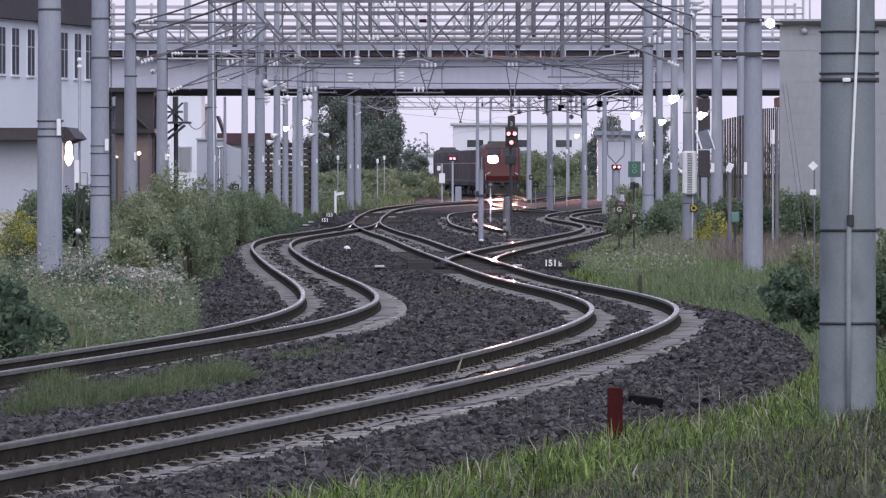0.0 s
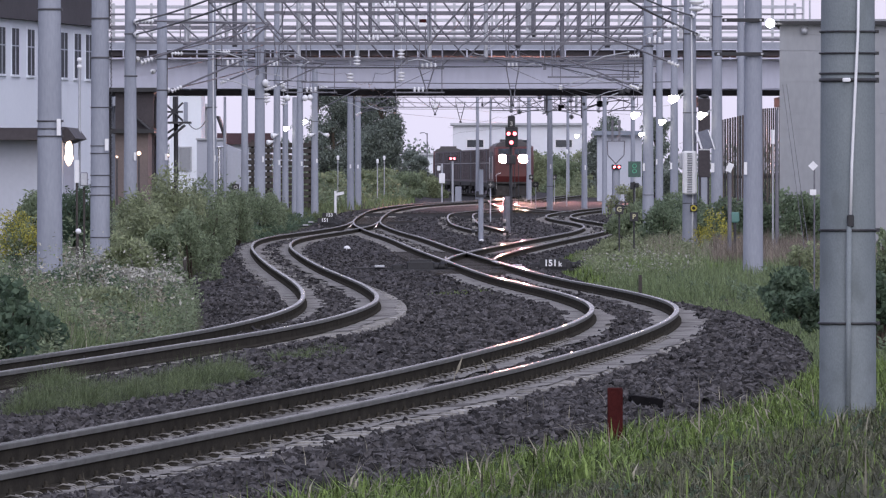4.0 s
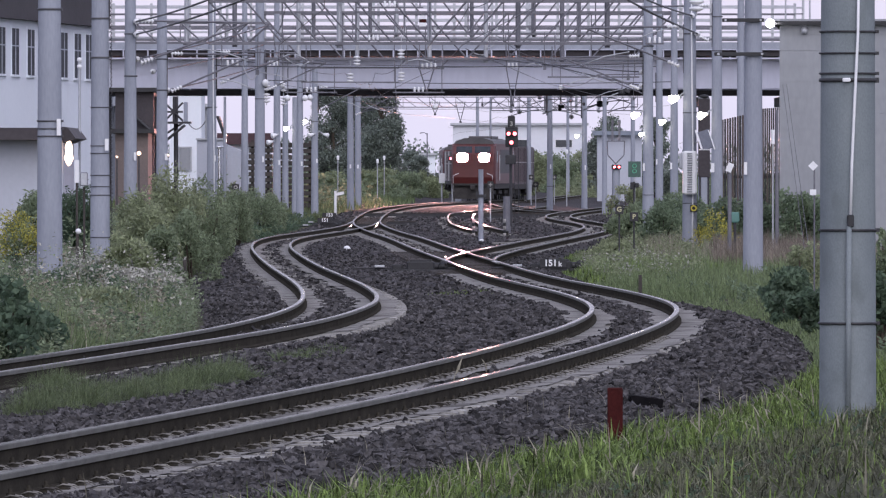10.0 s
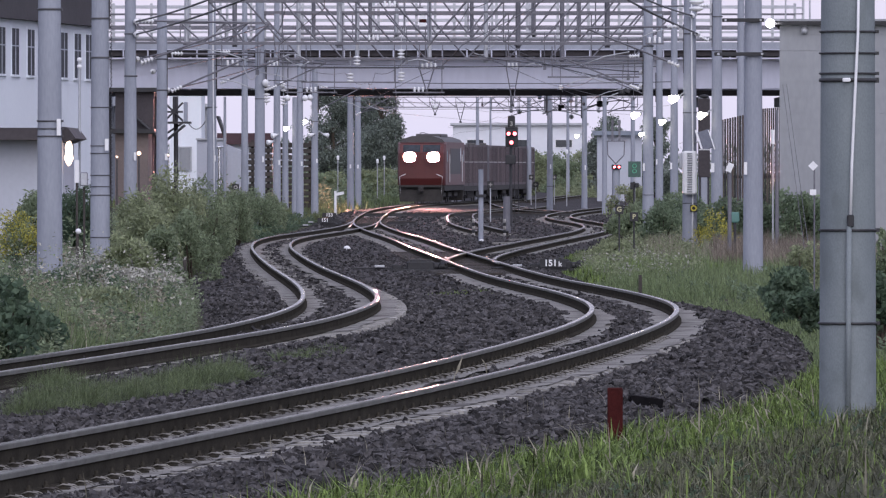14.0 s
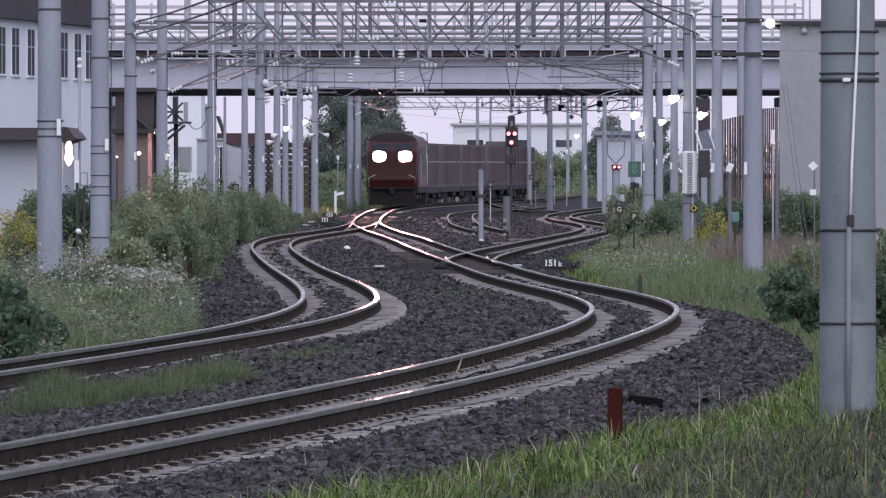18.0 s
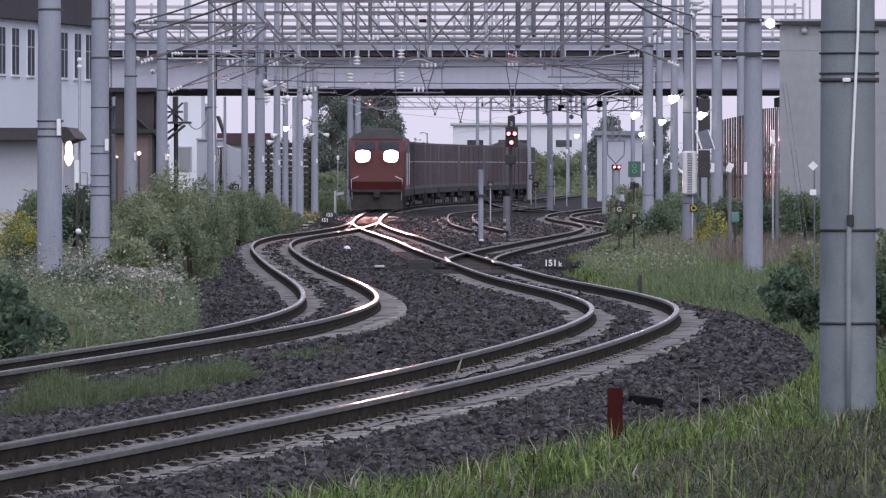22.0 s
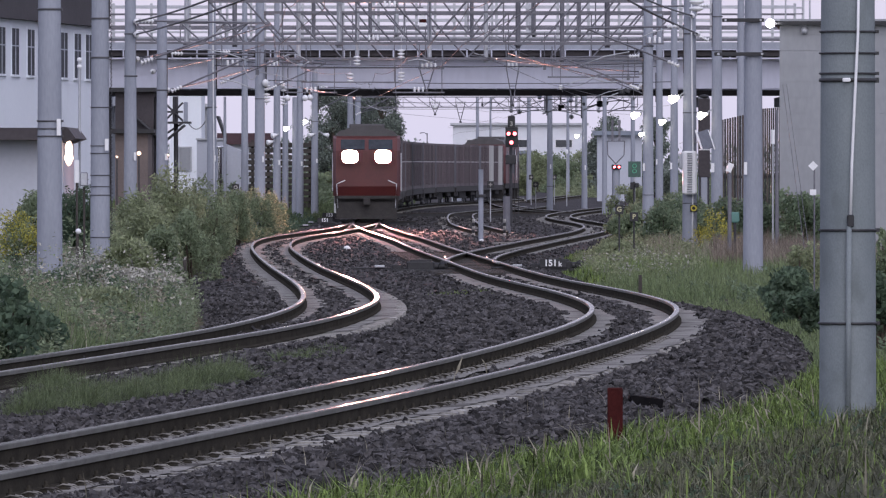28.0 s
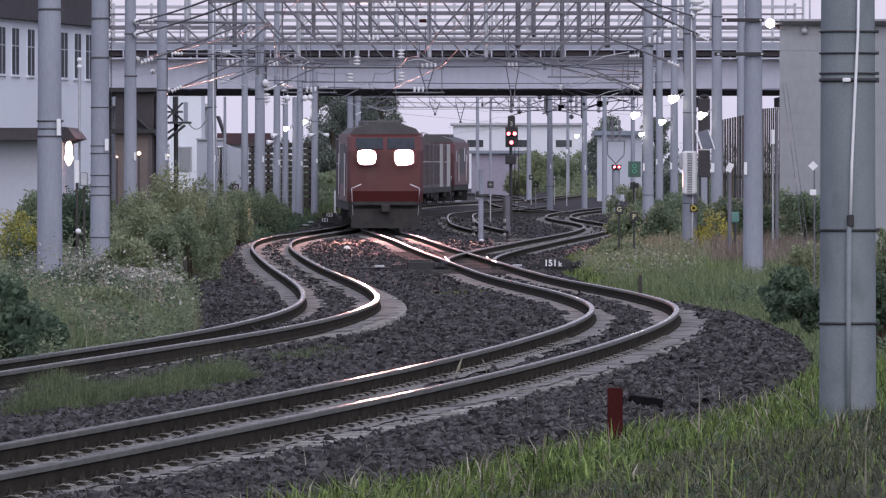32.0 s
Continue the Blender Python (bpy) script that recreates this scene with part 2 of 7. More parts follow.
BROAD_LEAF = leafy("broad_leaf", (0.1, 0.145, 0.085), (0.25, 0.31, 0.2), 0.5, 0.42)
GRASS = leafy("grass_blade", (0.03, 0.06, 0.014), (0.24, 0.32, 0.095), tint=0.85)
OLIVE_GRASS = leafy("olive_grass_blade", (0.065, 0.088, 0.042), (0.17, 0.21, 0.105))
DRY_GRASS = leafy("dry_grass_blade", (0.18, 0.165, 0.12), (0.4, 0.37, 0.29))
HAY = leafy("reddish_dry_grass", (0.13, 0.105, 0.085), (0.3, 0.255, 0.21))
BROWN_GRASS = leafy("brown_grass_blade", (0.042, 0.046, 0.027), (0.19, 0.195, 0.125), tint=0.85)
FLOWER = leafy("pale_flower", (0.25, 0.25, 0.215), (0.5, 0.49, 0.43))
YELLOW_FLOWER = leafy("yellow_flower", (0.26, 0.25, 0.05), (0.45, 0.42, 0.1))
SOFT_GRASS = leafy("soft_grass_blade", (0.125, 0.17, 0.08), (0.25, 0.31, 0.155), 0.5, 0.42)
LAMP = glow("street_lamp_glow", (1.0, 0.93, 0.78), 7)
HEAD = glow("headlight_glow", (1.0, 0.43, 0.38), 34000)
RED_LIGHT = glow("red_signal_light", (1.0, 0.08, 0.1), 14)
GREEN_LIGHT = glow("dim_green_light", (0.1, 0.4, 0.25), 0.12)

# ---- the lie of the land ----
# Level of the rail tops along the line, metres from the camera and metres below its eye.
LEVEL_Y = (0, 58, 117, 139, 200, 270, 333, 364, 420, 485, 580, 1000, 4500)
LEVEL_DROP = (1.72, 1.76, 1.84, 1.95, 2.12, 2.26, 2.30, 2.24, 2.12, 2.05, 2.0, 1.95, 1.95)
_ys = np.arange(0, 1200, 2.0)
_lv = EYE - np.interp(_ys, LEVEL_Y, LEVEL_DROP)
_lv = np.convolve(np.pad(_lv, 8, mode="edge"), np.hanning(17) / np.hanning(17).sum(), "valid")


def level(y):
    return np.interp(y, _ys, _lv)


def spline(points):
    """Natural cubic through (y, x) pairs; returns x(y)."""
    y, x = np.array([p[0] for p in points], float), np.array([p[1] for p in points], float)
    n, h = len(y), np.diff(np.array([p[0] for p in points], float))
    a, r = np.eye(n), np.zeros(n)
    for i in range(1, n - 1):
        a[i, i - 1], a[i, i], a[i, i + 1] = h[i - 1], 2 * (h[i - 1] + h[i]), h[i]
        r[i] = 6 * ((x[i + 1] - x[i]) / h[i] - (x[i] - x[i - 1]) / h[i - 1])
    m = np.linalg.solve(a, r)

    def value(q):
        q = np.asarray(q, float)
        i = np.clip(np.searchsorted(y, q) - 1, 0, n - 2)
        u, v = y[i + 1] - q, q - y[i]
        inside = m[i] * u ** 3 / (6 * h[i]) + m[i + 1] * v ** 3 / (6 * h[i]) + (x[i] / h[i] - m[i] * h[i] / 6) * u + (x[i + 1] / h[i] - m[i + 1] * h[i] / 6) * v
        return inside

    return value


MAIN = spline([(35, -5.3), (52, -3.08), (66.6, -1.38), (80, 0.0), (97, 1.39), (113.4, 2.33), (130, 2.65), (146, 2.42), (165, 1.76), (200, 0.92), (240, 0.06), (304, -1.31), (341, -2.36), (365, -2.99), (390, -3.27), (430, -3.26), (473, -2.95), (500, -2.3), (522, -1.5), (549, 0.2), (570, 1.85), (592, 3.5), (608, 4.6), (622, 5.0), (645, 4.85), (680, 4.4), (720, 3.3), (760, 1.8), (800, 0.8), (850, 0.5), (960, 0.7), (1150, 3.0)])
LEFT = spline([(40, -9.0), (60, -6.3), (78, -4.45), (91.3, -3.27), (101.2, -2.45), (109.5, -1.95), (120, -1.62), (133, -1.54), (152, -1.83), (177, -2.57), (206, -3.48), (237, -4.36), (268, -5.09), (293, -5.36), (317, -5.03), (341, -4.15), (358, -3.55), (378, -3.29), (400, -3.28)])
RIGHT = spline([(205, 0.8), (217, 0.68), (228, 0.85), (240, 1.2), (260, 1.9), (280, 2.75), (300, 3.7), (330, 5.15), (348, 5.9), (363, 6.2), (376, 6.02), (392, 5.5), (408, 5.25), (425, 5.5), (445, 6.4), (480, 8.6), (560, 14.5)])
STUB = spline([(337, 1.85), (352, 1.38), (368, 0.98), (390, 0.8), (410, 0.78), (425, 0.86), (441, 1.25), (456, 2.2), (475, 3.6), (500, 5.2)])


YARD = spline([(447, 5.85), (460, 4.83), (475, 4.19), (500, 3.72), (530, 3.48), (560, 3.42), (592, 3.5)])
OUTER = spline([(590, 6.0), (640, 7.84), (720, 11.2), (800, 14.95)])


def cant_main(y):
    return np.interp(y, (0, 125, 165, 1200), (0.03, 0.03, 0.0, 0.0))


def cant_left(y):
    return np.interp(y, (0, 120, 165, 200, 250, 310, 360), (0.065, 0.065, 0.0, -0.03, -0.03, -0.02, 0.0))


def flat(y):
    return np.interp(y, (0, 1), (0.0, 0.0))


BED_LEFT = spline([(30, -12.5), (60, -7.6), (85, -4.6), (107, -3.05), (118, -3.2), (132, -3.55), (150, -4.2), (180, -5.1), (230, -6.2), (290, -6.9), (340, -6.3), (400, -5.6), (480, -5.2), (540, -3.2), (600, -2.0), (700, -2.5), (850, -3.0), (1150, -3.0)])
BED_RIGHT = spline([(30, -4.6), (44, -2.4), (53, -0.7), (61, 0.55), (69, 1.8), (86, 3.5), (102, 4.25), (128, 4.45), (147, 3.9), (160, 3.5), (200, 2.9), (240, 3.4), (290, 5.6), (340, 7.6), (375, 8.2), (420, 8.0), (480, 11.5), (560, 17.0), (700, 18.0), (850, 14.0), (1150, 14.0)])


def hills(x, y, a, b):
    return 0.5 * np.sin(x * a + 1.3) * np.sin(y * b * 0.31 + x * a * 0.4) + 0.5 * np.sin(x * a * 2.3 + y * b * 0.17)


def land(x, y):
    """Height of the verge soil."""
    x, y = np.asarray(x, float), np.asarray(y, float)
    yy = np.clip(y, 30, 1150)
    l, r = BED_LEFT(yy), BED_RIGHT(yy)
    out = np.maximum(np.maximum(l - x, x - r), 0)
    inside = np.minimum(np.minimum(x - l, r - x), 1.5)
    rise = np.where(x < l, np.minimum(out * 0.16, 0.45), np.minimum(out * 0.1, 0.22))
    return level(y) - 0.26 - np.clip(inside, 0, 1) * 0.25 + rise + 0.05 * hills(x, y, 0.9, 1.1) * np.clip(out, 0, 1)

# ---- ground, ballast bed and tracks ----


def grid(name, xs, ys, zf, material, kind="structure", label="", category=""):
    """A sheet over columns and rows; xs(v) gives the row's x values."""
    rows = [np.stack([xs(y), np.full_like(xs(y), y), zf(xs(y), np.full_like(xs(y), y))], 1) for y in ys]
    k, n = len(rows[0]), len(rows)
    i = (np.arange(n - 1)[:, None] * k + np.arange(k - 1)[None]).ravel()
    ob = new(name, sheet(name, np.concatenate(rows), np.stack([i, i + 1, i + k + 1, i + k], 1), material))
    return tagged(ob, label, category, kind=kind)


def ground_columns(y):
    w = 40 + y * 0.9
    near = np.linspace(-16, 20, 73)
    return np.concatenate([np.linspace(-w - 30, -17, 12), near, np.linspace(21, w + 34, 12)])


grid("ground", ground_columns, np.concatenate([np.linspace(-60, 28, 12), np.arange(30, 200, 1.5), np.arange(200, 600, 6), np.geomspace(600, 4500, 30)]), land, SOIL, label="weedy brown-green soil beside the tracks", category="ground")


def bed_columns(y):
    return BED_LEFT(y) + (BED_RIGHT(y) - BED_LEFT(y)) * np.linspace(0, 1, 121)


def bed_height(x, y):
    edge = np.minimum(x - BED_LEFT(y), BED_RIGHT(y) - x)
    lump = 0.012 * np.sin(x * 7.1 + y * 1.9) + 0.012 * np.sin(x * 3.7 - y * 2.7)
    heap = 0.05 * np.exp(-((edge - 0.9) / 0.5) ** 2)
    z = level(y) - 0.185 + lump + heap - 0.16 * np.clip(1 - edge / 0.5, 0, 1) ** 1.5
    # The stones lie lower under the rails, so that the sleepers stand proud.
    for centre, y0, y1 in ((MAIN, 35, 1150), (LEFT, 45, 395), (RIGHT, 255, 560)):
        d = np.abs(x - centre(np.clip(y, y0, y1)))
        side = np.sign(x - centre(np.clip(y, y0, y1)))
        ragged = (np.interp(y, (50, 72, 92), (0.72, 0.8, 0.93)) if centre is MAIN else 0.93) + 0.05 * np.sin(y * 1.7 + side) + 0.05 * np.sin(y * 0.53 + 2 * side)
        trough = np.clip((d - 0.22 - 0.06 * np.sin(y * 1.1 + side)) / 0.08, 0, 1) * np.clip((ragged - d) / 0.08, 0, 1)
        on = ((y > y0) & (y < y1)) * (np.clip((y - 96) / 16, 0.25, 1) if centre is LEFT else 1.0)
        z = z - 0.055 * trough * on - np.clip((1.15 - d) / 0.2, 0, 1) * 0.012 * on
    beside = np.abs(x - LEFT(np.clip(y, 40, 400)))
    return z + 0.07 * np.exp(-((beside - 1.15) / 0.3) ** 2) * np.clip((112 - y) / 12, 0, 1)


grid("ballast_bed", bed_columns, np.concatenate([np.arange(30, 160, 0.5), np.arange(160, 500, 2), np.arange(500, 1150, 10)]), bed_height, BALLAST, label="dark purple-grey crushed stone ballast bed", category="ballast")

rng = np.random.default_rng(3)


def stones(name, y0, y1, count, size, label):
    y = rng.uniform(y0, y1, count * 3)
    x = rng.uniform(-1, 1, count * 3) * (0.0505 * y) + 0.0
    keep = (x > BED_LEFT(y) + 0.05) & (x < BED_RIGHT(y) + rng.normal(0, 0.12, len(y)))
    x, y = x[keep][:count], y[keep][:count]
    n = len(x)
    # Broken stones: boxes with every corner knocked about, tipped at random.
    base = np.array([(i, j, k) for k in (-1, 1) for j in (-1, 1) for i in (-1, 1)], float)
    v = base[None] * 0.72 + rng.uniform(-0.42, 0.42, (n, 8, 3))
    v = v * size * rng.uniform(0.5, 1.3, (n, 1, 1)) * np.stack([rng.uniform(0.9, 1.7, n), rng.uniform(0.7, 1.1, n), rng.uniform(0.5, 0.95, n)], 1)[:, None]
    for i, j, turn in ((1, 2, rng.normal(0, 0.45, n)), (0, 2, rng.normal(0, 0.45, n)), (0, 1, rng.uniform(0, 2 * np.pi, n))):
        c, sn = np.cos(turn)[:, None], np.sin(turn)[:, None]
        p, q = v[..., i] * c - v[..., j] * sn, v[..., i] * sn + v[..., j] * c
        v[..., i], v[..., j] = p, q
    v = v + np.stack([x, y, bed_height(x, y) + 0.008 + rng.normal(0, 0.01, n)], 1)[:, None]
    f = np.array([(0, 2, 1), (1, 2, 3), (4, 5, 6), (5, 7, 6), (0, 1, 4), (1, 5, 4), (2, 6, 3), (3, 6, 7), (0, 4, 2), (2, 4, 6), (1, 3, 5), (3, 7, 5)])
    f = (f[None] + 8 * np.arange(n)[:, None, None]).reshape(-1, 3)
    return tagged(new(name, sheet(name, v.reshape(-1, 3), f, STONE, False)), label, "ballast", kind="stuff")


stones("ballast_stones", 44, 84, 60000, 0.027, "loose angular purple-grey ballast stones")
stones("ballast_stones", 84, 160, 46000, 0.031, "loose angular purple-grey ballast stones")
stones("ballast_stones", 160, 360, 14000, 0.036, "loose angular purple-grey ballast stones")

stones("ballast_stones", 360, 470, 7000, 0.045, "loose angular purple-grey ballast stones")

RAIL_PROFILE = [(-0.032, 0), (-0.036, -0.008), (-0.034, -0.036), (-0.01, -0.05), (-0.01, -0.122), (-0.063, -0.138), (-0.063, -0.153), (0.063, -0.153), (0.063, -0.138), (0.01, -0.122), (0.01, -0.05), (0.034, -0.036), (0.036, -0.008), (0.032, 0)]


def rail(parent, centre, cant, side, y0, y1, label="", top=RAIL_TOP):
    """One rail: rusty foot and web, bright running face."""
    ys = np.concatenate([np.arange(y0, min(y1, 200), 0.75), np.arange(max(y0, 200), y1, 2.5), [y1]]) if y0 < 200 else np.append(np.arange(y0, y1, 2.5), y1)
    x = centre(ys) + side * 0.566
    z = level(ys) + cant(ys) * side * 0.5
    k = len(RAIL_PROFILE)

    def strip(profile, smooth):
        q = len(profile)
        pts = [(a + px, b, c + pz) for a, b, c in zip(x, ys, z) for px, pz in profile]
        return Shape().add(pts, [(i * q + j, i * q + j + 1, i * q + q + j + 1, i * q + q + j) for i in range(len(ys) - 1) for j in range(q - 1)], smooth)

    foot = strip(RAIL_PROFILE[2:k - 2], False)
    foot.add(foot.v[:k - 4], [tuple(range(k - 4))])
    r = part("rail", foot, RAIL_SIDE, parent, label or "rusty brown steel rail")
    for head in (RAIL_PROFILE[:3], RAIL_PROFILE[-3:]):
        part("head_side", strip(head, False), RAIL_HEAD, r, "dull grey-brown rail head")
    part("running_face", strip([(-0.032, 0.0), (-0.024, 0.002), (0.024, 0.002), (0.032, 0.0)], False), top, r, "polished bright rail head")
    return r


def sleeper_shape():
    """Concrete sleeper, its top 0.16 m under the rail top, with spring clips."""
    s = Shape()
    for sx in (-1, 1):
        s.prism([(sx * 1.0, -0.3), (sx * 1.0, -0.165), (sx * 0.97, -0.158), (sx * 0.42, -0.158), (sx * 0.3, -0.185), (sx * 0.3, -0.3)][::-sx], -0.13, 0.13)
    s.box((0, 0, -0.24), (0.62, 0.22, 0.11))
    return s


def clip_shape():
    """Four clip bolts with nuts and plates."""
    s = Shape()
    for sx in (-1, 1):
        for e in (-1, 1):
            c = sx * 0.566
            s.box((c + e * 0.085, 0, -0.146), (0.07, 0.07, 0.018), ry=e * 0.25)
            s.cyl((c + e * 0.085, 0, -0.15), (c + e * 0.085, 0, -0.085), 0.015, 0.012, 6)
            s.cyl((c + e * 0.085, 0, -0.125), (c + e * 0.085, 0, -0.108), 0.024, n=6)
    return s


SLEEPER_MESH = sleeper_shape().mesh("sleeper", SLEEPER)
CLIP_MESH = clip_shape().mesh("rail_clip", RAIL_SIDE)
_leaf = Shape()
for sx in (-1, 1):
    for e in (-1, 1):
        for dy in (-0.045, 0.045):
            c = sx * 0.566
            _leaf.tube([(c + e * 0.045, dy, -0.136), (c + e * 0.09, dy * 1.1, -0.122), (c + e * 0.14, dy * 1.3, -0.13), (c + e * 0.17, dy * 1.4, -0.15)], [0.004, 0.005, 0.0045, 0.003], 4)
SPRING_MESH = _leaf.mesh("spring_leaf", FINES)
TIMBER_MESH = Shape().box((0, 0, -0.235), (2.3, 0.22, 0.15)).mesh("timber_sleeper", TIMBER)


def sleepers(parent, centre, cant, y0, y1, y_single, mesh=SLEEPER_MESH, step=0.61, proud=0.0):
    """Sleepers as single parts up to y_single, the rest joined."""
    rest = Shape()
    sv = [v.co.copy() for v in mesh.vertices]
    sf = [tuple(p.vertices) for p in mesh.polygons]
    y = y0
    while y < y1:
        slope = float(centre(y + 0.5) - centre(y - 0.5))
        tilt = math.asin(float(cant(y)) / 1.13)
        m = Matrix.LocRotScale((float(centre(y)), y, float(level(y)) + proud + rng.uniform(-0.004, 0.004)), Euler((0, -tilt, -math.atan(slope) + rng.uniform(-0.006, 0.006))), None)
        if y < y_single:
            s = new("sleeper", mesh)
            s.parent, s.matrix_basis = parent, m
            if mesh == SLEEPER_MESH and centre is MAIN and y < 105:
                for nm, me in (("rail_clip", CLIP_MESH), ("spring_leaf", SPRING_MESH)):
                    new(nm, me).parent = s
        else:
            rest.add([m @ v for v in sv], sf)
        y += step
    if rest.v:
        tagged(part("far_sleepers", rest, mesh.materials[0], parent), "row of sleepers farther along", kind="stuff")


def track(name, centre, cant, y0, y1, y_single, label, top=RAIL_TOP):
    t = thing(name, Matrix(), label, "railway track", kind="structure")
    for side in (-1, 1):
        rail(t, centre, cant, side, y0, y1, top=top)
    return t


t_main = track("track_main", MAIN, cant_main, 38, 1140, 130, "curving main railway track on concrete sleepers")
sleepers(t_main, MAIN, cant_main, 46.2, 196, 150)
sleepers(t_main, MAIN, cant_main, 196, 262, 240, TIMBER_MESH, 0.55, 0.02)
sleepers(t_main, MAIN, cant_main, 262, 365, 262)
sleepers(t_main, MAIN, cant_main, 365, 425, 365, TIMBER_MESH, 0.55, 0.02)
sleepers(t_main, MAIN, cant_main, 425, 640, 425)
t_left = track("track_left", LEFT, cant_left, 42, 383, 130, "curving side railway track on concrete sleepers")
sleepers(t_left, LEFT, cant_left, 70.3, 352, 160)
t_right = track("track_right", RIGHT, flat, 216, 555, 216, "siding track that leaves over the points")
sleepers(t_right, RIGHT, flat, 255, 550, 255)
t_stub = track("track_stub", STUB, flat, 337, 500, 337, "short siding track that ends at marker posts")
sleepers(t_stub, STUB, flat, 338, 498, 338)
t_yard = track("track_yard", YARD, flat, 447, 590, 447, "yard track that crosses to the siding")
sleepers(t_yard, YARD, flat, 448, 588, 448, TIMBER_MESH, 0.6, 0.02)
t_outer = track("track_outer", OUTER, flat, 592, 798, 592, "outermost yard track leading away")
sleepers(t_outer, OUTER, flat, 594, 796, 594, TIMBER_MESH, 0.7, 0.02)



def fines(parent, centre, cant, y0, y1, cover):
    """Pale dusty fines that fill the gaps between the sleepers on both sides of each rail, with ragged edges."""
    ys = np.arange(y0, y1, 0.3 if y0 < 200 else 0.8)
    for k, (d0, d1) in enumerate(((-0.97, -0.63), (-0.5, -0.33), (0.33, 0.5), (0.63, 0.97))):
        rag = 0.035 * np.sin(ys * 1.3 + k) + 0.05 * np.sin(ys * 0.37 + 2 * k) + rng.normal(0, 0.012, len(ys))
        outer = (d0 if abs(d0) > abs(d1) else d1) * np.ones(len(ys))
        inner = d1 if abs(d0) > abs(d1) else d0
        if k in (0, 3):
            outer = np.sign(outer) * (np.abs(outer) - cover - np.interp(ys, (50, 72, 92), (0.22, 0.14, 0.0)) + rag)
        else:
            inner, outer = (0.52 if k == 2 else -0.52), np.sign(d0) * (0.27 + 1.2 * rag)
        z = level(ys) - 0.153 + 0.0025 * np.sin(ys * 2.7 + k) * np.sin(ys * 0.9)
        pts = []
        for y, o, zz, c in zip(ys, outer, z, cant(ys)):
            for d in (inner, o):
                pts.append((float(centre(y)) + d, y, zz + c * d / 1.13))
        v = np.array(pts)
        i = np.arange(len(ys) - 1) * 2
        fs = np.stack([i, i + 1, i + 3, i + 2], 1)
        tagged(part("crib_fines", sheet("crib_fines", v, fs, FINES), None, parent), "pale dusty fines between the sleepers", kind="stuff")


fines(t_main, MAIN, cant_main, 44, 196, 0.0)
fines(t_main, MAIN, cant_main, 262, 365, 0.08)
fines(t_left, LEFT, cant_left, 108, 352, 0.1)
fines(t_right, RIGHT, flat, 256, 540, 0.1)

# Check rails and point blades at the two sets of points.
blades = thing("point_blades", Matrix(), "tapered bright point blades between the rails", "railway points", kind="structure")
for cen, other, y0, y1 in ((MAIN, RIGHT, 207, 228), (MAIN, LEFT, 352, 384)):
    for side in (-1, 1):
        s = Shape()
        ys = np.linspace(y0, y1, 10)
        mid = (cen(ys) + other(ys)) / 2 + side * (0.566 - 0.05)
        s.tube([(float(a), float(b), float(level(b)) - 0.03) for a, b in zip(mid, ys)], 0.028, 4)
        part("point_blade", s, RAIL_TOP, blades)

# Rod runs and cable troughs that cross under the points.
for x0, x1, y, w in ((-3.9, 4.9, 436, 0.5), (-2.4, -1.1, 384, 0.3), (-4.6, -2.6, 372, 0.4), (0.8, 2.9, 424, 0.3), (3.6, 6.4, 440, 0.35)):
    tr = thing("cable_trough", pose(x0, y, float(level(y)) - 0.2), "low dark cable trough lying across the ballast", "cable trough", "cable troughs")
    part("trough", Shape().box(((x1 - x0) / 2, 0, 0.08), (x1 - x0, w, 0.16), bevel=0.02), DARK_STEEL, tr)
    part("cover", Shape().box(((x1 - x0) / 2, 0, 0.175), (x1 - x0 - 0.1, w + 0.06, 0.03)), TIMBER, tr)

# ---- poles and the overhead line ----


def soil(x, y):
    return float(land(x, y))


def pole(x, y, r, top, label, bands=(), base=None, taper=0.006, plate=None, group="line poles", cable=0, mat=CONCRETE, coil=False):
    """A round concrete pole that narrows upwards, with steel bands."""
    z0 = soil(x, y) - 0.1 if base is None else base
    p = thing("concrete_pole", pose(x, y, z0), label, "pole", group)
    h = top - z0
    part("shaft", Shape().cyl((0, 0, 0), (0, 0, h), r, r - taper * h, 20), mat, p)
    for zb, w in bands:
        hb = zb - z0
        rb = r - taper * hb
        w = w if mat is OLD_CONCRETE else w * 0.55
        s = Shape().lathe((0, 0, hb), [(rb, -w), (rb + 0.012, -w), (rb + 0.014, 0), (rb + 0.012, w), (rb, w)], 20)
        s.box((rb + 0.014, -0.02, hb), (0.03, 0.03, w * 2 + 0.01))
        part("band", s, DARK_STEEL if mat is OLD_CONCRETE else BAND, p)
    if plate:
        hz, ww, hh, dx = plate
        rb = r - taper * (hz - z0)
        part("plate", Shape().box((dx, -rb - 0.012, hz - z0), (ww, 0.012, hh), bevel=0.004), WHITE, p, "small white number plate with unreadable marks")
    if coil:
        part("coiled_cable", Shape().tube([(r + 0.02 + 0.02 * math.cos(i * 2.1), -0.03 + 0.02 * math.sin(i * 2.1), 0.3 + i * 0.025) for i in range(int(h / 0.025) - 12)], 0.009, 5), DARK_STEEL, p, "dark coiled cable")
    for k in range(cable):
        pts = [(0.06 + 0.05 * k + 0.02 * math.sin(i * 0.9), -(r - taper * h * i / 8) - 0.02, h * i / 8) for i in range(9)]
        part("cable", Shape().tube(pts, 0.022, 6), WHITE if k == 0 else STEEL, p, "pale cable conduit")
    return p


def bands_at(y, *rows):
    return [(EYE - (r - 300) * y / 16000.0, 0.022) for r in rows]


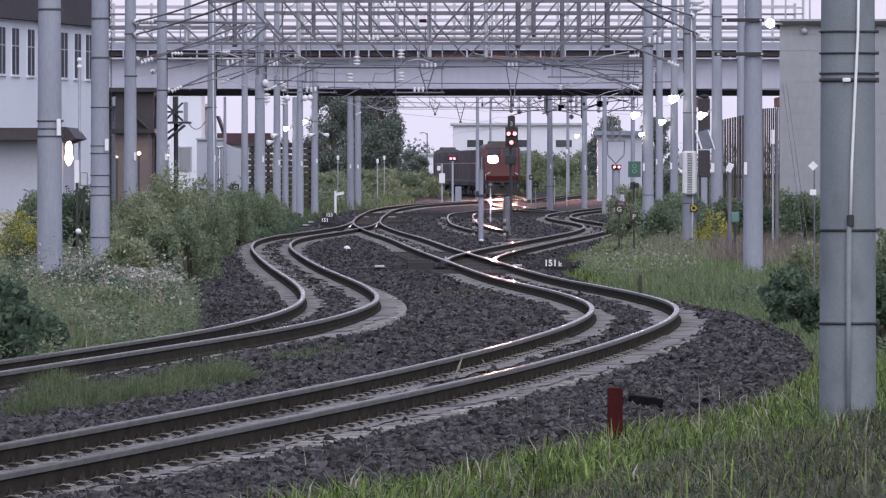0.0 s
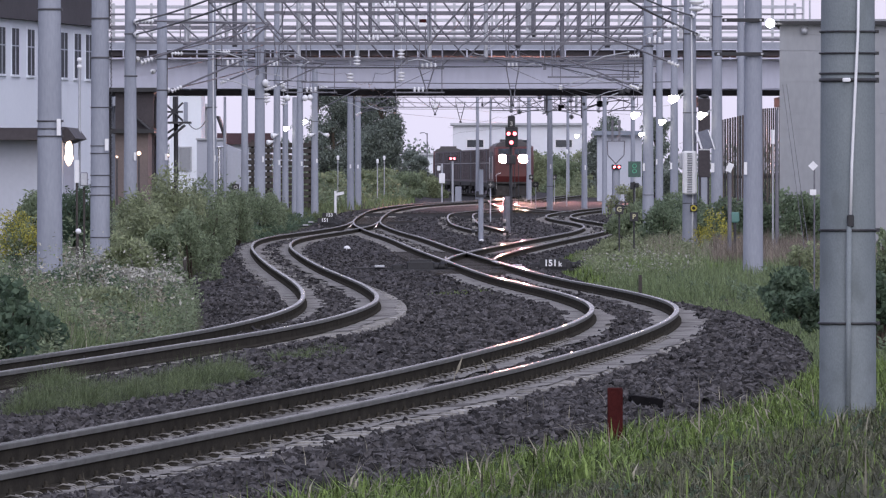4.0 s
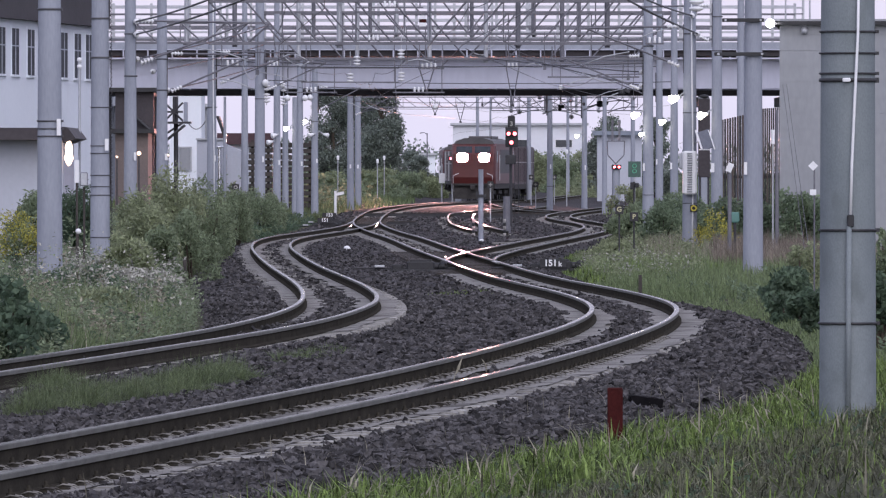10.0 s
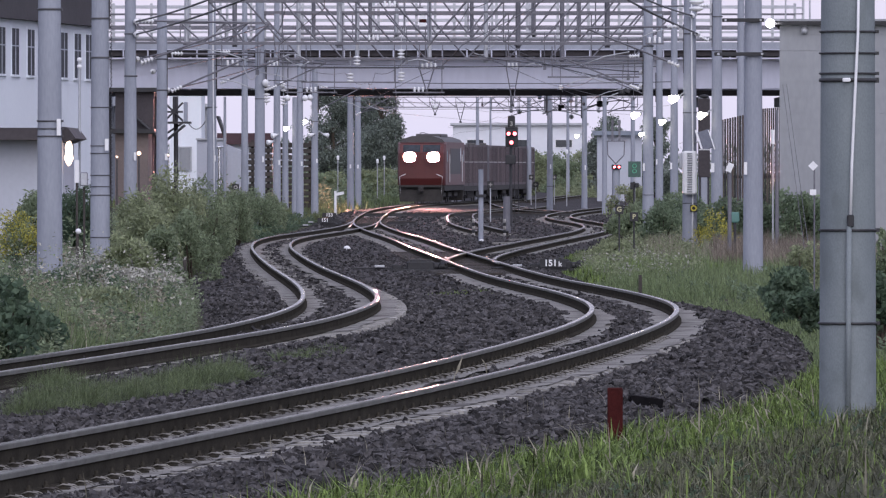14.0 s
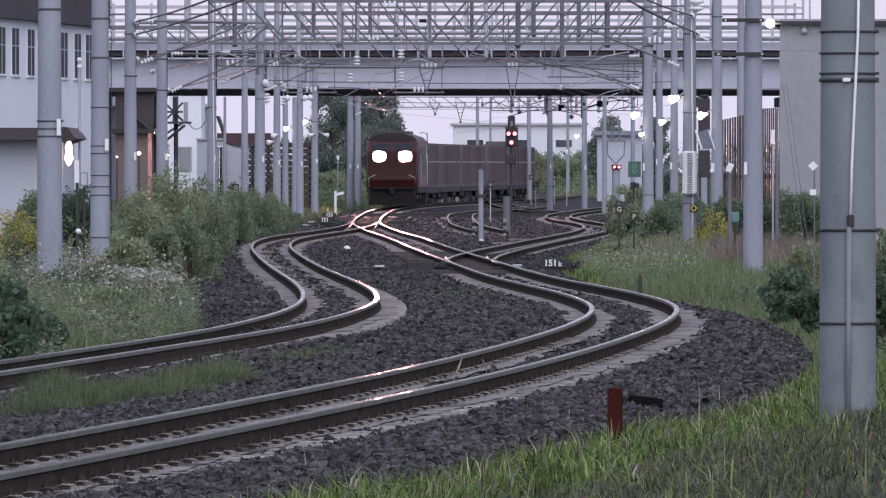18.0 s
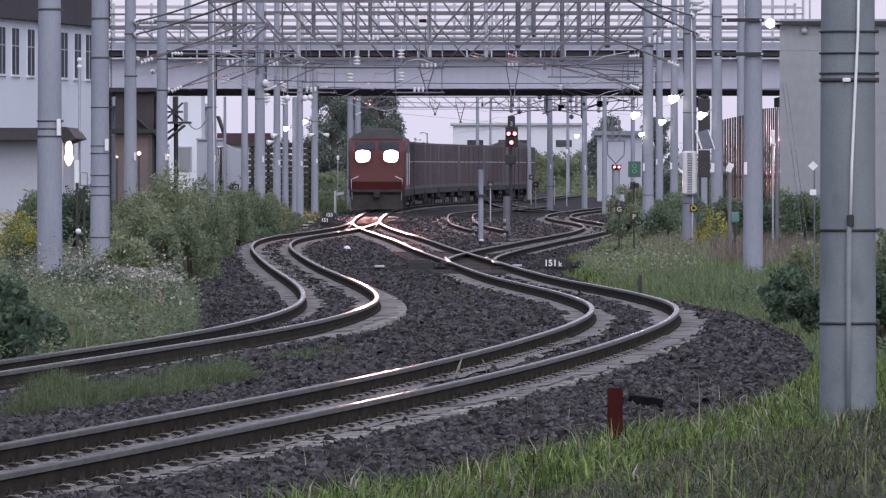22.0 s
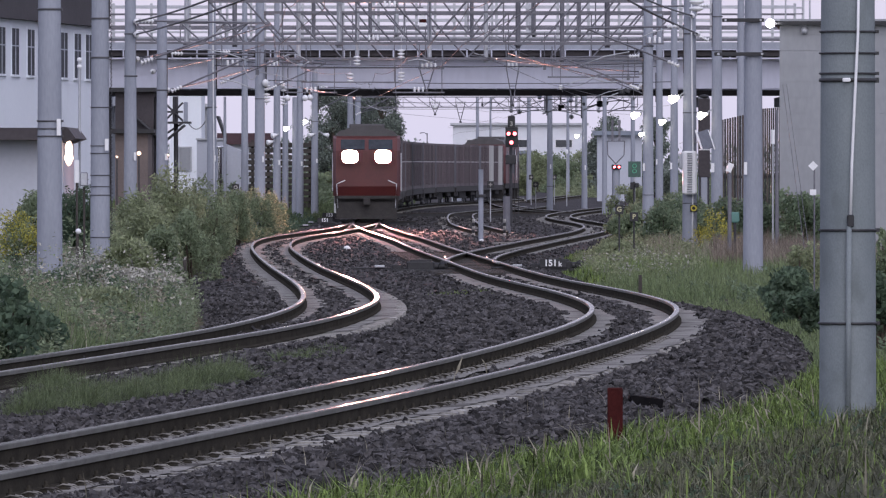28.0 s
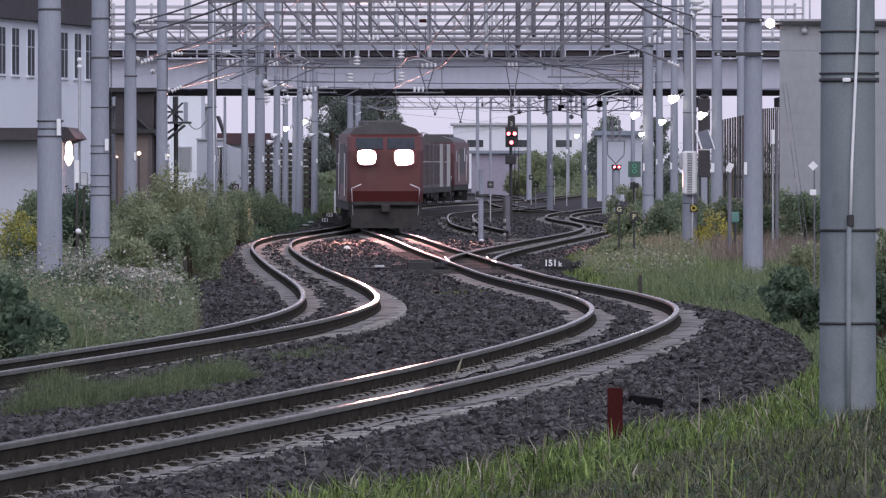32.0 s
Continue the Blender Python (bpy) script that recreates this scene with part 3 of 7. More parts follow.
LOW = "grey concrete line pole standing in the weeds"
pole(-5.7, 131, 0.19, 7.0, LOW, [(4.07, 0.03), (2.45, 0.02), (2.34, 0.02), (2.23, 0.02)], plate=(2.36, 0.06, 0.24, 0.14))
pole(-6.41, 169, 0.19, 7.0, LOW, [(4.57, 0.03), (3.84, 0.03), (2.91, 0.015), (2.19, 0.015), (2.05, 0.015), (1.64, 0.015), (1.43, 0.015), (1.27, 0.015), (0.48, 0.015)], plate=(2.21, 0.07, 0.22, 0.13), coil=True)
pole(-7.78, 225, 0.175, 8.0, LOW, [(5.12, 0.03), (4.07, 0.03)], plate=(2.07, 0.06, 0.2, 0.12))
pole(-7.77, 250, 0.175, 9.0, LOW, [(4.8, 0.03), (3.94, 0.03)], plate=(2.09, 0.08, 0.18, 0.12))
pole(-7.67, 300, 0.175, 9.0, LOW, [(5.5, 0.03), (3.81, 0.02)], plate=(2.11, 0.06, 0.2, 0.1), cable=1)
pole(-9.43, 430, 0.18, 10.5, LOW)
pole(-7.09, 350, 0.22, 10.0, LOW, [(4.48, 0.03)], plate=(2.14, 0.07, 0.24, 0.13))
pole(-6.98, 380, 0.17, 10.0, LOW, plate=(2.04, 0.07, 0.2, 0.1))
pole(-6.33, 400, 0.17, 6.6, LOW, plate=(2.0, 0.07, 0.2, 0.08))
pole(-6.1, 430, 0.18, 6.6, LOW, [(4.03, 0.03)], plate=(2.15, 0.07, 0.2, 0.1))
pole(-5.12, 500, 0.2, 5.9, LOW, [(5.75, 0.03)], plate=(1.91, 0.09, 0.22, 0.0))
pole(-4.89, 520, 0.2, 5.9, LOW, plate=(1.91, 0.09, 0.22, 0.0))
pole(5.79, 490, 0.175, 6.2, LOW, [(0.83, 0.03)], plate=(1.9, 0.07, 0.25, 0.04))
pole(7.98, 510, 0.175, 6.2, LOW, plate=(1.85, 0.07, 0.25, 0.04))
for px, py, y, r in ((845, 300, 650, 0.15), (868, 300, 720, 0.12), (936, 290, 600, 0.17), (1005, 300, 700, 0.15), (1070, 335, 455, 0.14), (505, 370, 440, 0.16), (522, 370, 415, 0.15), (398, 330, 470, 0.1), (1120, 330, 520, 0.15)):
    pole((px - 784) * y / 16000.0, y, r, EYE + 128 * y / 16000.0, "slim grey line pole beyond the points", group="far line poles")
pole(6.58, 290, 0.19, 9.0, LOW, [(5.7, 0.03), (0.93, 0.02)], plate=(1.82, 0.07, 0.24, -0.14))
pole(9.57, 400, 0.18, 10.0, LOW, plate=(2.08, 0.07, 0.24, -0.12))
pole(8.95, 350, 0.17, 10.0, LOW, plate=(1.88, 0.07, 0.24, -0.12))
pole(6.55, 240, 0.2, 9.0, LOW, [(5.35, 0.035), (3.25, 0.02), (0.85, 0.02)], cable=1)
pole(8.18, 270, 0.185, 9.0, LOW, [(6.31, 0.03), (5.29, 0.03)], plate=(1.8, 0.1, 0.27, -0.13))
pole(10.87, 330, 0.17, 10.0, LOW)
pole(5.9, 172, 0.195, 7.0, LOW, [(4.59, 0.02), (3.95, 0.03)], plate=(1.77, 0.06, 0.24, -0.15))
pole(7.94, 215, 0.055, 3.16, "slim grey steel post by the fence", mat=TRUSS)
near_pole = pole(3.0, 67, 0.212, 3.6, "thick grey concrete pole with black bands and a pale conduit", [(2.77, 0.007), (2.61, 0.007), (2.46, 0.007), (2.41, 0.014), (1.3, 0.009), (0.61, 0.009)], taper=0.004, mat=OLD_CONCRETE)
nz = near_pole.location.z
part("conduit", Shape().tube([(0.07, -0.215, 3.17 - nz), (0.065, -0.218, 2.75 - nz), (0.045, -0.222, 2.34 - nz), (0.02, -0.226, 1.79 - nz), (0.01, -0.228, 1.39 - nz)], 0.011, 8), WHITE, near_pole, "pale cable conduit")
part("conduit_clamp", Shape().box((0.01, -0.225, 1.37 - nz), (0.05, 0.05, 0.09), bevel=0.008), BLACK, near_pole)
part("earth_strip", Shape().tube([(0.0, -0.226, 1.35 - nz), (-0.01, -0.23, 0.0)], 0.02, 8), OLD_CONCRETE, near_pole, "grey earthing strip")
part("band_bolt", Shape().box((-0.02, -0.225, 2.41 - nz), (0.06, 0.03, 0.03), bevel=0.006), WHITE, near_pole)


def insulator(s, p, q, r=0.06, discs=4):
    """White discs on a line from p to q."""
    p, q = Vector(p), Vector(q)
    pts, rad = [p], [r * 0.4]
    for i in range(discs):
        for u, k in ((0.2, 0.4), (0.3, 1.0), (0.5, 0.9), (0.75, 0.45)):
            pts.append(p.lerp(q, (i + u) / discs))
            rad.append(r * k)
    s.tube(pts + [q], rad + [r * 0.4], 9)


def lattice(x0, x1, y, z0, z1, label, bays, depth=0.6, r=0.05, lean=1, drops=()):
    """A welded lattice portal beam between two poles: four chords, posts and sloping braces that mirror at mid-span."""
    b = thing("portal_beam", pose(x0, y, z0), label, "gantry beam", "portal beams")
    w, h = x1 - x0, z1 - z0
    for dy in (0, depth):
        for z in (0, h):
            part("chord", Shape().box((w / 2, dy, z), (w, r * 2, r * 2)), TRUSS, b)
        for i in range(bays):
            a, c = w * i / bays, w * (i + 1) / bays
            left = (i < bays / 2) == (lean > 0)
            za, zc = (h, 0) if left else (0, h)
            part("brace", Shape().cyl((a, dy, za), (c, dy, zc), r * 0.75, n=6), TRUSS, b)
            if i % 2 == 0 and dy == 0:
                part("upright", Shape().cyl((a, dy, 0), (a, dy, h), r * 0.55, n=6), TRUSS, b)
    for px in drops:
        x = (px - 784) * y / 16000.0 - x0
        part("drop_tube", Shape().cyl((x, depth / 2, -0.15), (x, depth / 2, h + 1.0), 0.085, n=10), TRUSS if px % 2 else STEEL, b)
        part("tube_clamp", Shape().box((x, depth / 2 - 0.1, -0.02), (0.26, 0.1, 0.12)), TRUSS, b)
    for i in range(0, bays + 1, 2):
        for z in (0, h):
            part("cross_tie", Shape().cyl((w * i / bays, 0, z), (w * i / bays, depth, z), r * 0.45, n=5), TRUSS, b)
    return b


BEAM = "weathered grey steel lattice beam spanning the tracks"
lattice(-7.67, 6.81, 296, 5.88, 7.26, BEAM, 12, 0.8, 0.045, drops=(917, 600, 1075))
lattice(-7.09, 8.95, 350, 6.04, 7.83, BEAM, 10, 0.8, 0.045, drops=(528, 632, 760, 860, 995))
lattice(-7.35, 9.57, 400, 7.75, 9.55, BEAM, 12, 0.8, 0.05, drops=(555, 655, 835, 945, 1025, 702))
lattice(-8.12, 6.42, 235, 6.27, 7.33, BEAM, 12, 0.7, 0.04)
lattice(-10.95, -6.16, 322, 6.26, 6.96, BEAM, 6, 0.6, 0.04, drops=(330, 415))
lattice(-5.74, 8.96, 560, 5.6, 6.23, BEAM, 18, 0.5, 0.028)


lattice(3.23, 13.72, 600, 5.65, 6.55, BEAM, 12, 0.5, 0.035, drops=(905, 965, 1020, 1060))


def cantilever(x, y, z, reach, side, label="hinged tube arm with white insulators carrying the contact wire"):
    """Tube arm from a pole or drop post to the wires: two tubes in a triangle, insulators, steady arm."""
    c = thing("cantilever_arm", pose(x, y, z), label, "cantilever arm", "cantilever arms")
    a, b = (0, 0, 0.0), (0, 0, 1.1)
    tip = (side * reach, 0, 1.05)
    for k, p in enumerate((a, b)):
        d = Vector(tip) - Vector(p)
        i0, i1 = Vector(p) + d * 0.04, Vector(p) + d * 0.04 + d.normalized() * 0.34
        s = Shape()
        insulator(s, i0, i1, 0.07)
        part("insulator", s, INSULATOR, c)
        part("tube", Shape().cyl(i1, tip, 0.026, n=8), TRUSS, c)
    part("steady_arm", Shape().tube([(side * reach * 0.55, 0, 0.42), (side * reach * 0.8, -0.02, 0.3), (side * reach * 1.0, 0, 0.1)], 0.018, 6), STEEL, c)
    part("bracket", Shape().box((-side * 0.03, 0, 0.5), (0.07, 0.1, 1.3)), DARK_STEEL, c)
    return c


for x, y, z, reach, side in ((-7.62, 250, 3.86, 2.4, 1), (-7.5, 300, 4.56, 2.6, 1), (-7.64, 225, 4.35, 2.8, 1), (-6.83, 350, 4.81, 2.3, 1), (6.4, 290, 4.29, 2.6, -1), (6.38, 240, 4.45, 2.6, -1), (9.4, 400, 4.88, 2.6, -1), (8.03, 270, 5.55, 2.2, -1), (-4.91, 500, 4.72, 2.1, 1), (5.6, 490, 4.81, 2.2, -1), (7.78, 510, 4.78, 2.2, -1), (-5.91, 430, 4.57, 2.0, 1)):
    cantilever(x, y, z, reach, side)


def drop_post(x, y, z0, z1, up, label="hanging lattice post with insulators under the gantry"):
    d = thing("drop_post", pose(x, y, z0), label, "drop post", "drop posts")
    h = z1 - z0
    s = Shape()
    for sx in (-1, 1):
        s.cyl((0, 0, 0), (sx * 0.28, 0, h), 0.03, n=6)
    s.cyl((-0.14, 0, h * 0.5), (0.14, 0, h * 0.5), 0.02, n=6)
    part("frame", s, TRUSS, d)
    for k in (-1, 0, 1):
        part("insulator", Shape().lathe((k * 0.17, 0, h), [(0.02, 0), (0.06, 0.03), (0.03, 0.07), (0.06, 0.1), (0.03, 0.14), (0.05, 0.17), (0.0, 0.21)], 8), INSULATOR, d)
    for sx in (-1, 1):
        part("hanger", Shape().cyl((sx * 0.28, 0, h), (sx * 0.3, 0, up - z0), 0.025, n=6), TRUSS, d)
    part("foot", Shape().box((0, 0, -0.04), (0.14, 0.14, 0.1)), DARK_STEEL, d)
    return d


for x, y, z0, z1, up in ((-0.63, 350, 4.75, 5.64, 6.06), (3.08, 400, 4.62, 6.25, 7.78), (-0.49, 560, 5.18, 5.81, 5.95), (1.08, 560, 4.72, 5.81, 5.95)):
    drop_post(x, y, z0, z1, up)


def wire(name, pts, r, label, sag=0.0, n=14, ins=()):
    """A wire through points with sag between them; insulators at the ends named."""
    t = thing(name, pose(*pts[0]), label, "wire", "overhead wires")
    o = Vector(pts[0])
    path = []
    for a, b in zip(pts[:-1], pts[1:]):
        a, b = Vector(a), Vector(b)
        for i in range(n):
            u = i / n
            path.append(a.lerp(b, u) - o - Vector((0, 0, 4 * sag * u * (1 - u))))
    path.append(Vector(pts[-1]) - o)
    part("strand", Shape().tube(path, r, 5), WIRE, t)
    for k in ins:
        s = Shape()
        p, q = (path[0], path[2]) if k == 0 else (path[-1], path[-3])
        d = (q - p).normalized()
        insulator(s, p + d * 0.08, p + d * 0.5, 0.075, 8)
        part("insulator", s, INSULATOR, t)
    return t


def run_above(centre, height, ys, off=0.0, zig=0.15):
    return [(float(centre(y)) + off + (zig if i % 2 else -zig), y, float(level(y)) + height) for i, y in enumerate(ys)]


SPANS = (130, 172, 215, 250, 296, 350, 400, 430, 490, 560, 620, 690, 770, 860)
wire("contact_wire", run_above(MAIN, 5.1, SPANS), 0.008, "thin contact wire above the main track", 0.0)
wire("messenger_wire", run_above(MAIN, 6.0, SPANS, zig=0.0), 0.009, "sagging messenger wire above the main track", 0.25)
wire("contact_wire", run_above(LEFT, 5.1, (130, 172, 215, 250, 296, 350, 395)), 0.008, "thin contact wire above the side track", 0.0)
wire("messenger_wire", run_above(LEFT, 6.0, (130, 172, 215, 250, 296, 350, 395), zig=0.0), 0.009, "sagging messenger wire above the side track", 0.25)
wire("contact_wire", run_above(RIGHT, 5.1, (220, 250, 296, 350, 400, 430, 490, 550)), 0.008, "thin contact wire above the siding", 0.0)
wire("messenger_wire", run_above(RIGHT, 5.9, (220, 250, 296, 350, 400, 430, 490, 550), zig=0.0), 0.009, "sagging messenger wire above the siding", 0.2)
ANCHOR = "thick anchored wire with a white insulator at its pole"
for a, b in (((-7.64, 225, 4.49), (-5.66, 296, 6.49)), ((-7.62, 250, 3.94), (-6.65, 350, 5.91)), ((-8.03, 250, 4.45), (-6.96, 350, 6.56)), ((-7.64, 225, 5.43), (-3.64, 160, 4.96)), ((-7.64, 225, 5.11), (-2.94, 155, 4.85)),
             ((6.76, 240, 5.35), (2.64, 165, 5.26)), ((6.62, 240, 5.83), (3.24, 175, 5.36)), ((6.4, 290, 4.43), (2.39, 330, 5.98)), ((6.4, 290, 4.87), (1.03, 360, 6.29))):
    wire("anchor_wire", [a, b], 0.023, ANCHOR, 0.06, ins=(0,))
for pa, ya, za, pb, yb, zb in ((375, 300, 116, 1147, 290, 112), (460, 350, 142, 1193, 350, 145), (433, 430, 110, 1167, 400, 118), (620, 500, 180, 973, 490, 178), (633.5, 520, 192, 1034.5, 510, 188)):
    wire("cross_wire", [((pa - 784) * ya / 16000.0, ya, EYE - (za - 300) * ya / 16000.0), ((pb - 784) * yb / 16000.0, yb, EYE - (zb - 300) * yb / 16000.0)], 0.016, "cross-span wire between the poles", 0.1)

# Ball insulators and hanging strings between the beams.
for x, y, z in ((-3.33, 350, 6.08), (-1.62, 350, 6.34), (-1.62, 350, 5.47), (-6.83, 350, 5.1), (-6.83, 350, 4.64), (-7.05, 400, 5.5), (-7.05, 400, 4.9), (-3.59, 350, 5.42), (4.82, 172, 5.06)):
    t = thing("insulator_string", pose(x, y, z), "white porcelain insulator string hanging on a rod", "insulator", "insulators")
    for k in range(3):
        part("disc", Shape().lathe((0, 0, -k * 0.13), [(0.02, 0.06), (0.13, 0.03), (0.15, 0.0), (0.05, -0.05)], 12), INSULATOR, t)
    part("rod", Shape().cyl((0, 0, -0.4), (0, 0, max(0.9, (6.04 if y == 350 else 7.78 if y == 400 else z) - z)), 0.015, n=6), STEEL, t)

# ---- road bridge over the line ----
BY = 470
bz0, bz1 = 5.72, 7.51
bx0, bx1 = -19.5, 18.68
bridge = thing("road_bridge", pose(bx0, BY, bz0), "pale lilac-grey steel girder road bridge with pipe railings", "bridge", kind="structure")
bw = bx1 - bx0
n_seg = 6
for i in range(n_seg):
    w = bw / n_seg
    part("girder_panel", Shape().box((w * (i + 0.5), 0, (bz1 - bz0) / 2 + 0.1), (w - 0.012, 0.2, bz1 - bz0 - 0.25)), GIRDER, bridge)
for i in range(n_seg * 2 + 1):
    part("stiffener", Shape().box((bw * i / (n_seg * 2), -0.13, (bz1 - bz0) / 2), (0.05, 0.06, bz1 - bz0 - 0.3)), GIRDER, bridge)
# Flange painted near-black: the shade under the girder is in its colour.
part("bottom_flange", Shape().box((bw / 2, 0.3, 0.0), (bw, 1.0, 0.3)), BLACK_AND_SHADE, bridge, "bottom flange painted near-black for its shade")
part("far_girder", Shape().box((bw / 2, 9.0, 0.75), (bw, 0.3, 1.6)), GIRDER, bridge)
# Dark brown deck: the shadow strip below the kerb is painted in.
part("deck", Shape().box((bw / 2, 4.5, bz1 - bz0 + 0.28), (bw, 11.0, 0.3)), ROOF_AND_SHADE, bridge, "deck edge painted dark for its shade")
part("fascia", Shape().box((bw / 2, -1.05, bz1 - bz0 + 0.62), (bw, 0.25, 0.42)), CONCRETE, bridge, "grey kerb beam of the deck")
for i in range(15):
    part("deck_bracket", Shape().box((0.03, -0.5, bz1 - bz0 + 0.0), (0.08, 0.9, 0.16)), GIRDER, bridge).location.x = bw * (i + 0.5) / 15
for side_y, rails, every in ((-1.05, ((0.98, 0.1), (1.36, 0.09), (1.66, 0.08), (2.0, 0.1), (2.3, 0.06), (2.62, 0.1)), 24), (10.0, ((1.12, 0.16), (1.5, 0.07), (1.72, 0.14), (2.1, 0.08), (2.46, 0.09), (2.9, 0.08)), 19)):
    for k, (up, thick) in enumerate(rails):
        part("railing_bar", Shape().box((bw / 2, side_y, bz1 - bz0 + up), (bw, 0.06, thick)), STEEL if k % 2 else TRUSS, bridge)
    for i in range(every + 1):
        part("railing_post", Shape().box((bw * i / every, side_y + 0.08, bz1 - bz0 + 1.75), (0.14, 0.08, 2.6)), STEEL, bridge)
part("guard_rail", Shape().box((bw / 2, 0.6, bz1 - bz0 + 1.05), (bw, 0.05, 0.2), bevel=0.02), STEEL, bridge, "grey road guard rail")
part("walkway_rail", Shape().box((bw / 2, -1.3, bz1 - bz0 + 0.0), (bw, 0.05, 0.06)).box((bw / 2, -1.3, bz1 - bz0 + 0.45), (bw, 0.05, 0.05)), GIRDER, bridge)
for i in range(30):
    part("walkway_post", Shape().box((bw * (i + 0.3) / 30, -1.3, bz1 - bz0 + 0.22), (0.07, 0.05, 0.5)), GIRDER, bridge)
for px, pr in ((-19.0, 0.55), (-16.6, 0.55), (13.55, 0.26), (17.95, 0.4)):
    part("pier", Shape().cyl((px - bx0, 1.0, -7.6), (px - bx0, 1.0, -0.1), pr, n=16), CONCRETE, bridge)
    part("pier_cap", Shape().box((px - bx0, 4.0, -0.45), (pr * 2.2, 8.5, 0.5), bevel=0.05), CONCRETE, bridge)
# Left abutment painted dark to stand for deep shade; the right is concrete.
part("abutment", Shape().box((-0.3, 6.5, -3.3), (9.0, 6, 6.4)), ROOF_AND_SHADE, bridge, "abutment wall painted dark for deep shade")
part("abutment_column", Shape().box((2.6, 2.5, -3.6), (0.9, 0.9, 7.2)), CONCRETE, bridge)
part("abutment", Shape().box((bw + 0.6, 6.5, -3.3), (2.4, 6, 6.4)), CONCRETE, bridge)

# Cross-arms with upright insulators, and curved pull-off arms.
for px, py, y, half in ((661, 72, 350, 0.9), (763, 122, 350, 0.5), (551, 164, 350, 1.0), (741, 164, 350, 1.0), (690, 14, 296, 1.1), (485, 118, 350, 0.6), (412, 118, 300, 0.4), (1158, 78, 290.2, 0.3), (620, 146, 350, 1.9), (620, 121, 350, 1.9), (1060, 112, 296, 1.6), (1050, 137, 296, 1.5)):
    x, z = (px - 784) * y / 16000.0, EYE - (py - 300) * y / 16000.0
    ca = thing("line_crossbar", pose(x, y - 0.4, z), "steel cross-arm with upright white insulators", "crossbar", "line crossbars")
    part("bar", Shape().box((0, 0, 0), (half * 2, 0.05, 0.05)), TRUSS, ca)
    part("hanger", Shape().cyl((half * 0.9, 0, 0), (half * 0.9, 0.35, 1.0), 0.02, n=6), TRUSS, ca)
    part("hanger", Shape().cyl((-half * 0.9, 0, 0), (-half * 0.9, 0.35, 1.0), 0.02, n=6), TRUSS, ca)
    if half <= 1.1:
        for k in (-1, 0, 1):
            part("insulator", Shape().lathe((k * 0.16, 0, 0.02), [(0.03, 0), (0.055, 0.03), (0.035, 0.06), (0.055, 0.1), (0.035, 0.13), (0.05, 0.17), (0.0, 0.2)], 8), INSULATOR, ca)
for px, py, y, w, h in ((860, 88, 350, 1.2, 0.25), (915, 128, 330, 1.0, 0.3), (500, 98, 350, 1.1, -0.4), (545, 108, 350, -1.0, 0.25), (430, 115, 300, 0.5, -0.5), (770, 115, 350, -1.1, 0.2), (830, 88, 400, 0.9, -0.25), (1030, 130, 296, 1.5, -0.3), (650, 186, 470, 1.5, -0.3), (640, 200, 480, 1.8, 0.2), (1070, 180, 470, 1.5, 0.25), (980, 190, 480, 1.6, 0.3), (900, 190, 480, -1.4, 0.25)):
    x, z = (px - 784) * y / 16000.0, EYE - (py - 300) * y / 16000.0
    pa = thing("pull_off_arm", pose(x, y - 0.6, z), "thin curved steel arm steadying the contact wire", "pull-off arm", "pull-off arms")
    part("arm", Shape().tube([(w * u, 0, h * math.sin(u * 2.6)) for u in np.linspace(0, 1, 9)], 0.022, 6), STEEL, pa)
    part("clamp", Shape().box((w, 0, h * math.sin(2.6)), (0.1, 0.06, 0.16)), TRUSS, pa)
    part("stay", Shape().cyl((w, 0, h * math.sin(2.6)), (w, 0.6, h * math.sin(2.6) + 1.3), 0.014, n=5), WIRE, pa)

# Black crossbars between the two poles by the hall, and stay wires.
for py, p0, p1 in ((36, 1278, 1352), (96, 1264, 1356)):
    y = 171.8
    cb = thing("black_crossbar", pose((p0 - 784) * y / 16000.0, y, EYE - (py - 300) * y / 16000.0), "black steel crossbar clamped to the pole", "crossbar", "black crossbars")
    w = (p1 - p0) * y / 16000.0
    part("bar", Shape().box((w / 2, 0, 0), (w, 0.08, 0.07), bevel=0.01), BLACK, cb)
    for u in (0.08, 0.92):
        part("bolt", Shape().cyl((w * u, -0.07, 0), (w * u, 0.07, 0), 0.025, n=6), STEEL, cb)
for p0, q0, p1, q1 in ((1385, 150, 1436, 400), (1392, 150, 1444, 400)):
    wire("stay_wire", [((p0 - 784) * 165 / 16000.0, 165, EYE - (q0 - 300) * 165 / 16000.0), ((p1 - 784) * 140 / 16000.0, 140, soil((p1 - 784) * 140 / 16000.0, 140))], 0.005, "thin stay wire anchored in the verge", 0.0)

sb = thing("striped_board", pose(-0.785, 349.94, 7.29), "small red and white striped board on the gantry", "sign")
for k in range(3):
    part("stripe", Shape().box((0, -0.02, 0.07 + k * 0.135), (0.27, 0.02, 0.135)), RED_PAINT if k == 1 else WHITE, sb)
part("backing", Shape().box((0, 0.0, 0.2), (0.25, 0.02, 0.44)), STEEL, sb)

